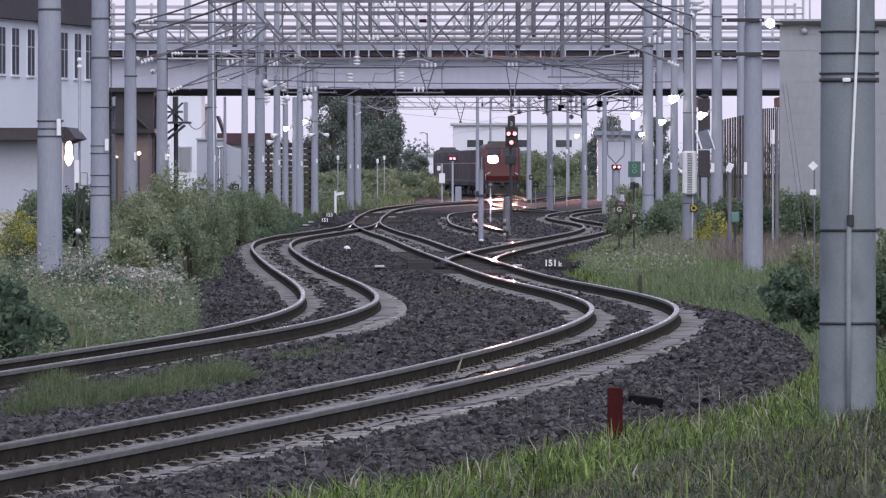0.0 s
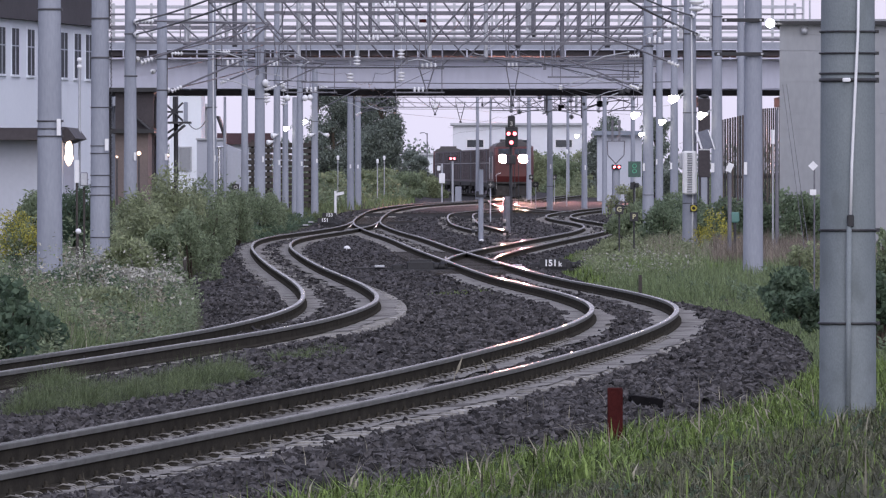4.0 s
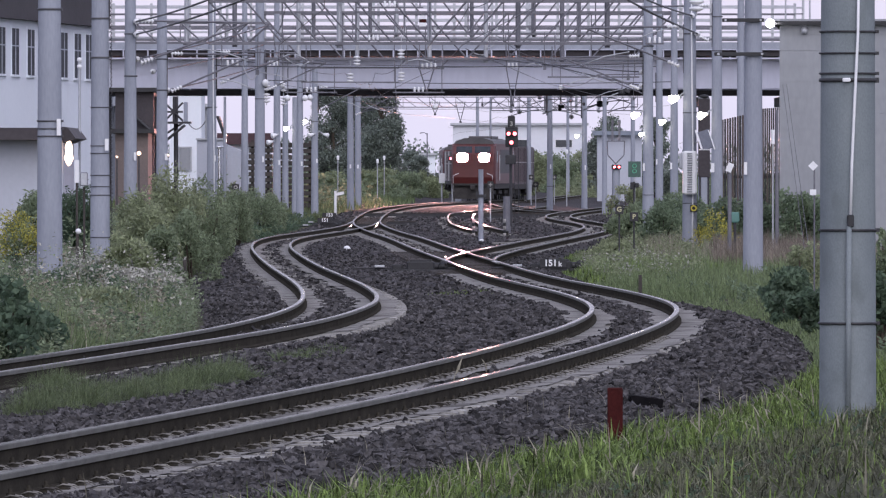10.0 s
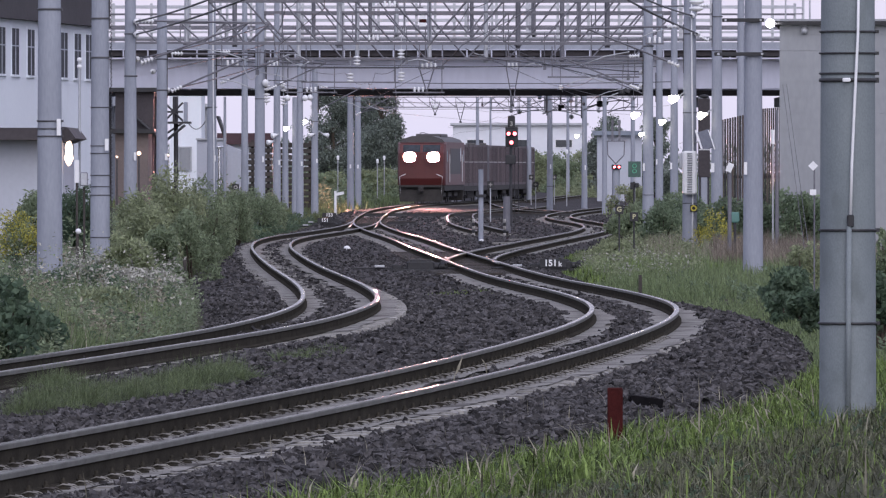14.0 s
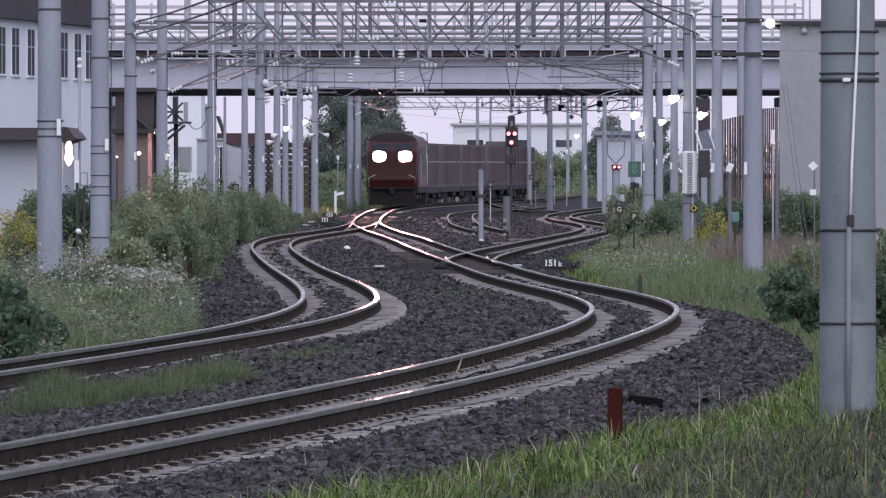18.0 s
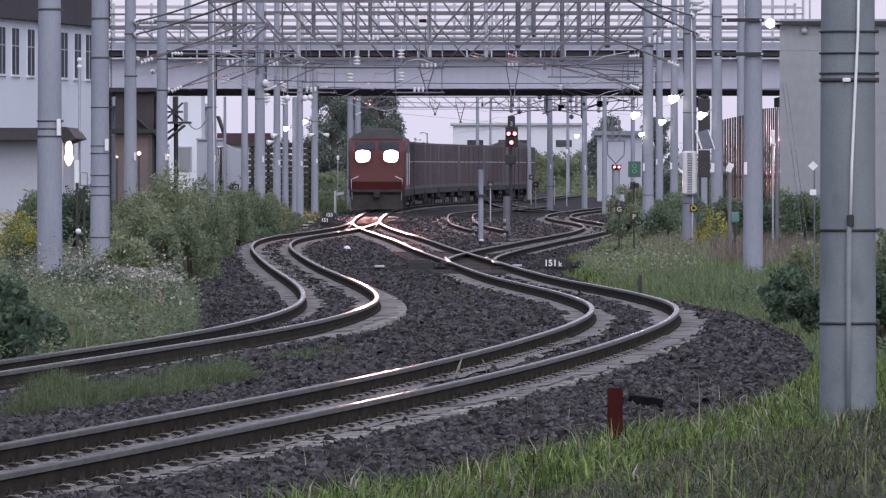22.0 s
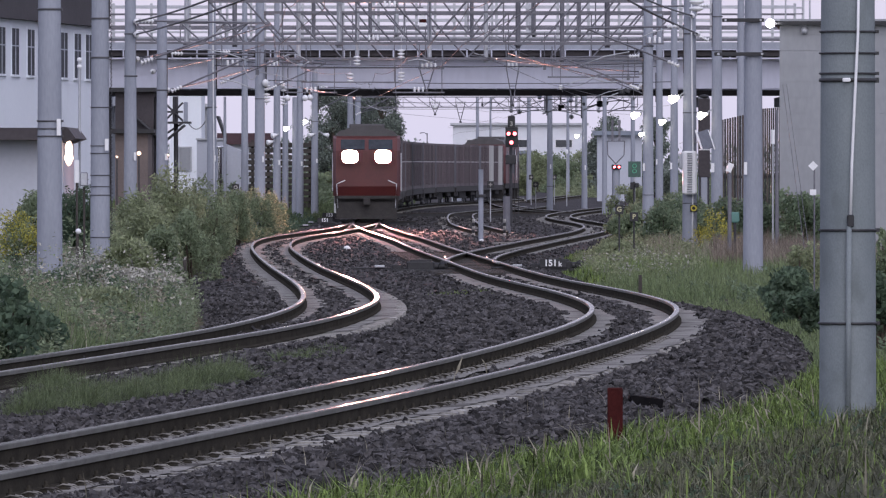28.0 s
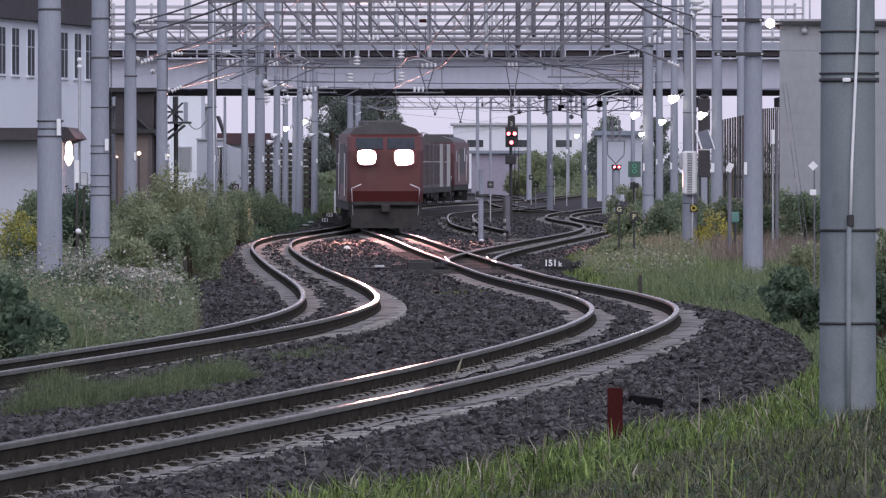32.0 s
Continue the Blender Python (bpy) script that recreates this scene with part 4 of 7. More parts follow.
# Black tension drums and ball insulators on the far wires.
for px, py, y, r in ((1061, 184, 480, 0.2), (1099, 163, 470, 0.2), (990, 191, 480, 0.11)):
    x, z = (px - 784) * y / 16000.0, EYE - (py - 300) * y / 16000.0
    td = thing("tension_drum", pose(x, y - 1.8, z), "black wire-tensioning drum hung under the bridge", "tension drum", "tension drums")
    part("drum", Shape().lathe((0, 0, 0), [(0.0, -0.2), (r * 0.5, -0.18), (r, -0.1), (r * 0.7, -0.02), (r, 0.1), (0.0, 0.16)], 14), BLACK, td)
    part("weight", Shape().box((r * 1.4, 0.05, 0.05), (r * 1.6, 0.2, 0.2), ry=0.4, bevel=0.03), DARK_STEEL, td)
    part("hanger", Shape().cyl((0, 0, 0), (0.1, 0.6, 2.0 * r + 1.0), 0.025, n=6), TRUSS, td)
    part("tail_rod", Shape().cyl((0, 0, 0), (-0.9, 0.1, -0.35), 0.03, n=6), STEEL, td)
for px, py, y in ((992, 155, 469.9), (1010, 178, 480), (955, 172, 480), (1011, 207, 480), (919, 198, 480), (509, 174, 400), (540, 174, 400), (470, 147, 350), (500, 150, 400), (549, 173, 400), (770, 190, 470)):
    x, z = (px - 784) * y / 16000.0, EYE - (py - 300) * y / 16000.0
    bi = thing("ball_insulator", pose(x, y - 0.3, z), "round white porcelain insulator on a drop rod", "insulator", "ball insulators")
    part("ball", Shape().lathe((0, 0, 0), [(0.0, 0.14), (0.09, 0.11), (0.14, 0.0), (0.09, -0.11), (0.0, -0.14)], 12), INSULATOR, bi)
    part("rod", Shape().cyl((0, 0, 0), (0, 0.3, 1.3), 0.018, n=5), TRUSS, bi)
for px, py, y, w, dz in ((905, 205, 500, 2.4, 0.35), (960, 196, 500, 2.2, -0.3), (1040, 190, 480, 2.2, 0.35), (1050, 172, 480, 2.0, -0.35), (1075, 200, 480, 1.6, 0.3), (940, 185, 480, 1.8, 0.25)):
    x, z = (px - 784) * y / 16000.0, EYE - (py - 300) * y / 16000.0
    pa = thing("pull_off_arm", pose(x, y, z), "thin curved steel arm steadying the contact wire", "pull-off arm", "pull-off arms")
    part("arm", Shape().tube([(w * u, 0, dz * u + 0.12 * math.sin(u * 3.1)) for u in np.linspace(0, 1, 7)], 0.03, 6), TRUSS, pa)
    part("stay", Shape().cyl((w, 0, dz), (w, 0.2, dz + 0.9), 0.02, n=5), TRUSS, pa)

# ---- buildings ----


def pane_window(parent, x, z, w, h, y=-0.02, rim=0.06, glass=GLASS):
    """A window set in a wall that faces -Y: recessed pane, frame and sill."""
    win = part("window", Shape().box((x, y + 0.035, z), (w, 0.06, h)), glass, parent)
    s = Shape()
    for dx in (-1, 1):
        s.box((x + dx * (w / 2 + rim / 2), y, z), (rim, 0.1, h + rim * 2))
    s.box((x, y, z + h / 2 + rim / 2), (w + rim * 2, 0.1, rim))
    part("frame", s, WHITE, win)
    part("sill", Shape().box((x, y - 0.02, z - h / 2 - 0.03), (w + rim * 3, 0.12, 0.05)), WHITE, win)


# White building: its long wall runs away from the camera.
house = thing("white_building", pose(-8.94, 236, 0, 0, 0, 82.8), "white two-storey building with a dark brown eave", "building")
part("wall", Shape().box((-11, 4, 2.45), (22, 8, 6.1), bevel=0.03), WHITE_WALL, house)
part("eave", Shape().box((-11, 4.0, 5.83), (22.1, 8.5, 0.77)), ROOF_AND_SHADE, house, "dark brown deep eave")
part("roof", Shape().prism([(-22.0, 6.225), (0.05, 6.225), (-0.9, 7.0), (-21.4, 7.0)], 0.4, 7.6), ROOF_AND_SHADE, house)
for u in (1.9, 3.66, 5.74, 8.2, 10.7, 12.95, 14.9, 17.1):
    win = part("window", Shape().box((-u, -0.004, 4.66), (1.02, 0.02, 1.14)), PALE_GLASS, house)
    part("frame", Shape().box((-u - 0.54, -0.006, 4.66), (0.06, 0.024, 1.26)).box((-u + 0.54, -0.006, 4.66), (0.06, 0.024, 1.26)).box((-u, -0.006, 5.26), (1.02, 0.024, 0.06)), WHITE_WALL, win)
    part("mullion", Shape().box((-u, -0.02, 4.66), (0.05, 0.012, 1.14)).box((-u, -0.02, 4.8), (1.02, 0.012, 0.03)), ANNEX_WALL, win)
    part("sill", Shape().box((-u, -0.03, 4.06), (1.2, 0.08, 0.05)), WHITE_WALL, win)
annex = thing("white_annex", pose(-8.61, 205, 0), "low grey-white annex with a dark flat eave", "building")
part("wall", Shape().box((-7, 3, 0.85), (14, 6, 3.2), bevel=0.03), ANNEX_WALL, annex)
part("eave", Shape().box((-7.15, 2.6, 2.55), (14.3, 6.8, 0.28)), ROOF_AND_SHADE, annex, "dark brown eave")
part("verge_end", Shape().prism([(0.02, 2.35), (0.3, 2.45), (0.12, 2.7), (-0.05, 2.72)], -0.6, 6), ROOF_AND_SHADE, annex, "dark brown gable end")
# No lamp: a glowing body stands for headlights mirrored at the annex.
part("reflection_glow", Shape().lathe((0.13, -0.12, 2.12), [(0.0, 0.3), (0.05, 0.26), (0.09, 0.14), (0.08, 0.0), (0.11, -0.12), (0.05, -0.26), (0.0, -0.3)], 12), glow("annex_reflection_glow", (1.0, 0.72, 0.55), 1.8), annex, "warm glowing body standing for reflected headlights")

# Building with horizontal siding.
hall = thing("grey_siding_hall", pose(8.77, 235, 0, 0, 0, -3), "large pale grey hall with horizontal siding boards", "building")
part("wall", Shape().box((7, 5, 2.3), (14, 10, 6.4)), GREY_SIDING, hall)
for k in range(16):
    part("siding_board", Shape().prism([(-0.02, -0.9 + k * 0.41), (14.0, -0.9 + k * 0.41), (14.0, -0.9 + k * 0.41 + 0.405), (-0.02, -0.9 + k * 0.41 + 0.405)], -0.03, 0.0), GREY_SIDING, hall)
part("coping", Shape().box((7, 4.9, 5.55), (14.3, 10.3, 0.1)), BLACK, hall, "dark roof coping")
part("vent_hood", Shape().lathe((0.62, -0.06, 5.35), [(0.0, -0.12), (0.08, -0.1), (0.1, 0.0), (0.08, 0.05)], 12, "Y"), STEEL, hall, "round grey vent hood")
for x in (0.12, 0.75):
    part("roof_rod", Shape().cyl((x, 1, 5.5), (x, 1, 7.2), 0.025, 0.015, 6), STEEL, hall)
flood = thing("floodlight", pose(8.43, 233, 5.51), "white glaring floodlight on the hall's corner", "lamp")
part("lens", Shape().lathe((0, -0.05, 0), [(0.0, -0.09), (0.09, -0.05), (0.12, 0.02), (0.0, 0.04)], 12, "Y"), glow("floodlight_glow", (1.0, 0.97, 0.95), 30), flood)
part("bracket", Shape().box((0.12, 0.1, 0), (0.4, 0.06, 0.06)), DARK_STEEL, flood)

# Dark slatted screen.
for x0, x1, za, zb in ((9.24, 9.99, 3.4, 3.57), (10.59, 11.21, 3.77, 3.81)):
    f = thing("steel_screen", pose(x0, 300, -0.7), "tall black corrugated steel screen", "fence", "steel screens")
    nn = 9
    for k in range(nn):
        w = (x1 - x0) / nn
        h = za + (zb - za) * k / nn + 0.7
        part("slat", Shape().box((w * (k + 0.5), 0.04 * (k % 2), h / 2), (w * 0.8, 0.05, h), bevel=0.012), BLACK if k % 2 else SCREEN, f)
    part("cross_rail", Shape().box(((x1 - x0) / 2, 0.1, 2.2), (x1 - x0, 0.06, 0.1)), BLACK, f)


def block(name, x0, x1, y, z0, z1, depth, material, label, roof=None, roof_h=0.3, cols=0, wz=0.0, ww=1.2, wh=0.9, category="building"):
    b = thing(name, pose(x0, y, z0), label, category, "far buildings")
    w, h = x1 - x0, z1 - z0
    part("wall", Shape().box((w / 2, depth / 2, h / 2), (w, depth, h)), material, b)
    if roof:
        part("roof", Shape().box((w / 2, depth / 2 - 0.2, h + roof_h / 2), (w + 0.6, depth + 0.6, roof_h)), roof, b)
    for k in range(cols):
        pane_window(b, w * (k + 0.5) / cols, wz - z0, ww, wh)
    return b


BLUE_ROOF = paint("blue_grey_roof", (0.17, 0.2, 0.25), (0.24, 0.27, 0.32), 0.6, 0, 0.3, 4)
block("far_warehouse", 1.12, 15.81, 1000, -1, 6.62, 18, WAREHOUSE, "long pale warehouse far behind the tracks", STEEL, 0.25, 3, 4.6, 1.8, 0.8)
block("grey_shed", 10.58, 13.64, 620, -1, 4.08, 1.6, ANNEX_WALL, "pale grey shed with a blue-grey roof", BLUE_ROOF, 0.3, 0)
block("brown_shed", -15.41, -13.87, 425, -0.8, 3.45, 6, paint("brown_grey_boards", (0.13, 0.105, 0.1), (0.19, 0.155, 0.145), 0.85, 0, 1, 12), "dull brown-grey shed wall under the bridge", BLACK, 0.2, 0)
# Solid block painted dark in place of the shaded hollow under the bridge.
block("shade_block", -15.95, -14.08, 440, -0.8, 5.52, 5, ROOF_AND_SHADE, "solid dark block in place of shade under the bridge end", BLACK, 0.2, 0)
block("violet_shed", 2.42, 7.17, 760, -0.6, 3.08, 8, paint("violet_grey_wall", (0.26, 0.24, 0.3), (0.34, 0.31, 0.37), 0.8), "dull violet-grey shed beyond the signal", BLUE_ROOF, 0.25, 0)
block("red_roof_house", -13.69, -10.81, 560, -0.6, 3.29, 8, ANNEX_WALL, "white house with a dark red roof beyond the bridge", paint("dull_red_roof", (0.05, 0.026, 0.032), (0.085, 0.045, 0.052), 0.8, 0, 0.6, 6), 0.7, 0)
block("pale_house", -15.73, -13.9, 520, -0.6, 6.6, 8, WHITE_WALL, "pale house wall beyond the bridge", STEEL, 0.2, 0)
block("pale_house", -14.82, -14.11, 540, -0.6, 5.46, 6, GREY_SIDING, "narrow pale grey house wall beyond the bridge", STEEL, 0.2, 0)
block("small_store", -3.17, -1.14, 1300, -1, 3.78, 8, WHITE_WALL, "tiny white store on the horizon", STEEL, 0.3, 0)

door = thing("house_door", pose(-14.85, 519.9, -0.6), "pale grey door in the house wall", "door")
part("leaf", Shape().box((0, 0, 2.33 + 0.6), (0.62, 0.06, 1.3)), GREY_SIDING, door)
part("frame", Shape().box((-0.36, -0.02, 2.33 + 0.6), (0.07, 0.1, 1.4)).box((0.36, -0.02, 2.33 + 0.6), (0.07, 0.1, 1.4)).box((0, -0.02, 3.02 + 0.6), (0.8, 0.1, 0.07)), STEEL, door)

lean = thing("lean_to", pose(-13.62, 500, -0.6), "low lilac-grey lean-to with a sloping roof edge", "building", "far buildings")
part("wall", Shape().box((0.75, 3, 2.0), (1.5, 6, 4.0)), ANNEX_WALL, lean)
part("end_wall", Shape().prism([(1.56, 0.0), (2.75, 0.0), (2.75, 3.25), (1.56, 3.75)], 0.5, 4.0), ANNEX_WALL, lean)
part("gutter", Shape().box((0.75, -0.06, 4.02), (1.6, 0.14, 0.1)), STEEL, lean)
part("roof_edge", Shape().prism([(1.05, 5.3), (1.2, 5.3), (1.56, 4.3), (1.56, 3.85)], 0.4, 4.2), DARK_STEEL, lean, "dark sloping roof edge")

# Polished pipe added as a reflector, to catch a glint of the headlights.
reflector = thing("reflector_pipe", pose(-12.38, 499.5, -0.5), "shiny pipe added beside the lean-to to mirror the headlights", "pipe")
part("pipe", Shape().cyl((0, 0, 0), (0, 0, 3.4), 0.19, n=24), CHROME, reflector)
part("pipe_top", Shape().lathe((0, 0, 3.4), [(0.19, 0.0), (0.26, 0.04), (0.24, 0.12), (0.0, 0.2)], 16), CHROME, reflector)

# Bridge stair on the near side.
stair = thing("bridge_stair", pose(-14.96, 440, -0.6), "dark steel stair rising to the road bridge", "stairs")
for k in range(7):
    part("tread", Shape().box((k * 0.2, 0, 4.9 - k * 0.17), (0.24, 1.4, 0.04)), DARK_STEEL, stair)
for dy in (-0.7, 0.7):
    part("stringer", Shape().cyl((0, dy, 4.9), (1.3, dy, 3.75), 0.08, n=6), DARK_STEEL, stair)
    part("bracket", Shape().cyl((1.3, dy, 3.6), (2.4, dy, 4.5), 0.06, n=6), DARK_STEEL, stair)
part("landing", Shape().box((1.95, 0, 4.62), (1.5, 1.6, 0.1)), DARK_STEEL, stair)
part("cabinet", Shape().box((2.45, -0.3, 5.15), (0.2, 0.3, 0.95), bevel=0.03), CONCRETE, stair, "grey steel cabinet")
for xa, za, xb, zb in ((1.4, 5.6, 2.3, 4.7), (1.4, 4.7, 2.3, 5.6), (1.35, 4.0, 2.35, 4.65), (1.4, 5.15, 2.3, 5.15), (1.85, 4.6, 1.85, 5.9)):
    part("lattice_bar", Shape().cyl((xa, 0.2, za), (xb, 0.2, zb), 0.055, n=6), DARK_STEEL, stair)
part("column", Shape().cyl((1.95, 0.5, 0), (1.95, 0.5, 5.9), 0.11, n=10), DARK_STEEL, stair)
part("hanging_cable", Shape().tube([(2.5 + 0.9 * u, 0.1, 4.7 - 1.6 * u * (1 - u)) for u in np.linspace(0, 1, 9)], 0.02, 5), DARK_STEEL, stair)
for dx in (0.25, 1.0):
    part("column", Shape().cyl((dx, 0.3, 0), (dx, 0.3, 5.9), 0.1, n=10), DARK_STEEL, stair)

# Stacks of old timbers beside the line.
for x0, y, nz, w in ((-8.21, 450, 11, 1.9), (-9.89, 460, 11, 1.2)):
    st = thing("timber_stack", pose(x0, y, float(land(x0, y))), "tall stack of dark old sleepers laid on spacers", "timber stack", "timber stacks")
    for k in range(nz):
        part("beam", Shape().box((w / 2 + rng.uniform(-0.05, 0.05), 0, 0.15 + k * 0.3), (w, 1.8, 0.22), bevel=0.01), TIMBER, st)
        for q in range(3):
            part("spacer", Shape().box((w * (q + 0.5) / 3, 0, 0.3 + k * 0.3), (0.14, 0.2, 0.13)), SLEEPER if q == 1 else TIMBER, st)

# ---- plants ----


def leaves(n, centres, radii, size, gen, flat=0.5):
    """Kite-shaped leaves round the shells of several clumps."""
    c = gen.integers(0, len(centres), n)
    d = gen.normal(size=(n, 3))
    d /= np.linalg.norm(d, axis=1)[:, None]
    rad = gen.uniform(0.35, 1.0, n) ** 0.5 * (1 + 0.18 * gen.normal(size=n))
    p = np.asarray(centres)[c] + d * np.asarray(radii)[c] * rad[:, None]
    u = gen.normal(size=(n, 3))
    u[:, 2] -= 0.5
    u /= np.linalg.norm(u, axis=1)[:, None]
    w = np.cross(u, gen.normal(size=(n, 3)))
    w /= np.linalg.norm(w, axis=1)[:, None]
    s = size * gen.uniform(0.55, 1.3, n)[:, None]
    q = np.stack([p - u * s * 0.5, p + w * s * flat * 0.5, p + u * s * 0.5, p - w * s * flat * 0.5], 1)
    return q.reshape(-1, 3), (np.arange(n)[:, None] * 4 + np.arange(4)[None])


def bush(x, y, w, d, h, n, size, mat, label, seed, name="bush", category="bush", group="bushes", clumps=14, z0=None, stem=0.03, low=0.05, flat=0.5):
    gen = np.random.default_rng(seed)
    z = soil(x, y) if z0 is None else z0
    b = thing(name, pose(x, y, z), label, category, group)
    cx = gen.uniform(-0.5, 0.5, clumps) * w * 0.8
    cy = gen.uniform(-0.5, 0.5, clumps) * d * 0.8
    dome = np.sqrt(np.clip(1 - (2 * cx / w) ** 2 * 0.75, 0.05, 1))
    cz = h * dome * gen.uniform(low + 0.12, 0.82, clumps)
    r = np.stack([w * gen.uniform(0.14, 0.26, clumps), d * gen.uniform(0.16, 0.28, clumps), h * gen.uniform(0.12, 0.22, clumps)], 1)
    v, f = leaves(n, np.stack([cx, cy, cz], 1), r, size, gen, flat)
    v[:, 2] = np.maximum(v[:, 2], 0.0)
    part("foliage", sheet("foliage", v, f, mat, False), None, b)
    for i in range(min(clumps, 9)):
        part("stem", Shape().tube([(cx[i] * 0.15, cy[i] * 0.15, -0.05), (cx[i] * 0.6, cy[i] * 0.6, cz[i] * 0.5), (cx[i], cy[i], cz[i])], [stem, stem * 0.7, stem * 0.3], 5), BARK, b)
    return b


def blades(name, xf, n, height, width, mat, label, seed, y0, y1, lean=0.35, cat="grass"):
    """Grass: bent three-sided blades on the soil; xf(y, gen) picks x."""
    gen = np.random.default_rng(seed)
    y = gen.uniform(y0, y1, n)
    x = xf(y, gen)
    x, dome = x if isinstance(x, tuple) else (x, 1.0)
    tuft = 0.5 + 0.5 * np.sin(x * 4.3 + np.sin(y * 2.1) * 2) * np.sin(y * 1.7 + x * 0.8)
    z = np.where((x > BED_LEFT(y) + 0.3) & (x < BED_RIGHT(y) - 0.3), bed_height(x, y), land(x, y)) - 0.02
    h = height * gen.uniform(0.35, 1.15, n) * (0.55 + 0.6 * tuft) * dome
    a, k = gen.uniform(0, 2 * np.pi, n), gen.normal(0, lean, n)
    dx, dy = np.cos(a), np.sin(a)
    wd = width * gen.uniform(0.6, 1.3, n)
    base = np.stack([x, y, z], 1)
    side = np.stack([-dy, dx, np.zeros(n)], 1) * wd[:, None] * 0.5
    side[:, 0] = np.sign(side[:, 0] + 1e-6) * np.maximum(np.abs(side[:, 0]), wd * 0.3)
    mid = base + np.stack([dx * k * h * 0.35, dy * k * h * 0.35, h * 0.55], 1)
    tip = base + np.stack([dx * k * h, dy * k * h, h * (1 - 0.25 * np.abs(k))], 1)
    v = np.stack([base - side, base + side, mid + side * 0.8, mid - side * 0.8, tip], 1)
    q = np.arange(n)[:, None] * 5
    f = np.concatenate([q + np.array([[0, 1, 2]]), q + np.array([[0, 2, 3]]), q + np.array([[3, 2, 4]])])
    return tagged(new(name, sheet(name, v.reshape(-1, 3), f, mat, False)), label, cat, kind="stuff")


def right_verge(reach):
    def pick(y, g):
        out = np.abs(g.normal(0, 1, len(y))) * reach * 0.6
        bare = (y < 67) & (out > 1.15) & (g.uniform(size=len(y)) < 0.72)  # trodden dead ground
        return BED_RIGHT(y) - 0.15 + np.where(bare, g.uniform(0, 1.25, len(y)), out)
    return pick


def left_verge(reach):
    return lambda y, g: BED_LEFT(y) - g.uniform(0, 1, len(y)) ** 1.3 * reach - 0.25


blades("verge_grass", right_verge(3.2), 42000, 0.17, 0.0115, GRASS, "fresh green verge grass", 11, 43, 90, 1.2)
blades("verge_grass", right_verge(3.0), 11000, 0.26, 0.014, GRASS, "long arching grass blades in the verge", 10, 43, 90, 1.0)
blades("verge_grass", right_verge(3.2), 5000, 0.16, 0.006, DRY_GRASS, "dry straw-coloured grass among the green", 12, 43, 90, 1.1)
blades("verge_stalks", lambda y, g: BED_RIGHT(y) + 1.6 + np.abs(g.normal(0, 1.0, len(y))), 18000, 0.16, 0.0085, BROWN_GRASS, "thin brown dead stalks in the verge", 8, 43, 68, 1.4)
blades("verge_straw", right_verge(2.6), 700, 0.34, 0.014, DRY_GRASS, "pale bent straw leaves lying in the verge grass", 9, 44, 80, 1.6)
blades("verge_grass", lambda y, g: BED_RIGHT(y) + g.uniform(0, 1, len(y)) ** 1.4 * 6.5 - 0.1, 52000, 0.16, 0.018, SOFT_GRASS, "fresh green verge grass", 13, 90, 235, 0.8)
blades("verge_grass", lambda y, g: BED_RIGHT(y) + g.uniform(1.6, 8, len(y)), 19000, 0.5, 0.014, DRY_GRASS, "tall dry grass on the verge", 14, 195, 285)
blades("verge_grass", lambda y, g: BED_RIGHT(y) + g.uniform(0.8, 7, len(y)), 14000, 0.42, 0.014, SOFT_GRASS, "olive seeding grass on the verge", 7, 180, 285)
blades("verge_grass", lambda y, g: BED_RIGHT(y) + 0.25 + g.uniform(0, 1, len(y)) ** 1.3 * 5.0, 18000, 0.42, 0.016, SOFT_GRASS, "soft pale green grass on the verge", 5, 150, 232, 0.9)
blades("verge_hay", lambda y, g: g.uniform(1262, 1450, len(y)) * y / 16000.0 - 784 * y / 16000.0, 9000, 0.75, 0.012, HAY, "tall reddish-brown withered grass by the fence", 6, 186, 236, 0.4)
blades("verge_grass", right_verge(5.0), 22000, 0.3, 0.03, GRASS, "tall green grass on the verge", 15, 180, 460)
blades("weed_grass", left_verge(3.0), 34000, 0.38, 0.014, SOFT_GRASS, "rank green grass in the weeds", 16, 78, 170, 0.8)
blades("weed_grass", left_verge(2.4), 14000, 0.42, 0.009, SOFT_GRASS, "tall soft grass in front of the weeds", 27, 84, 125, 0.6)
blades("weed_grass", left_verge(3.0), 11000, 0.46, 0.008, DRY_GRASS, "dry pale grass in the weeds", 17, 84, 190, 0.7)
blades("weed_grass", lambda y, g: left_verge(6.0)(y, g), 30000, 0.4, 0.03, OLIVE_GRASS, "tall green grass beside the side track", 18, 170, 470)
blades("far_grass", lambda y, g: np.where(g.uniform(size=len(y)) < 0.5, BED_LEFT(y) - g.uniform(0, 14, len(y)), BED_RIGHT(y) + g.uniform(-1, 16, len(y))), 30000, 0.6, 0.07, SOFT_GRASS, "tall pale grass beyond the bridge", 19, 440, 900)


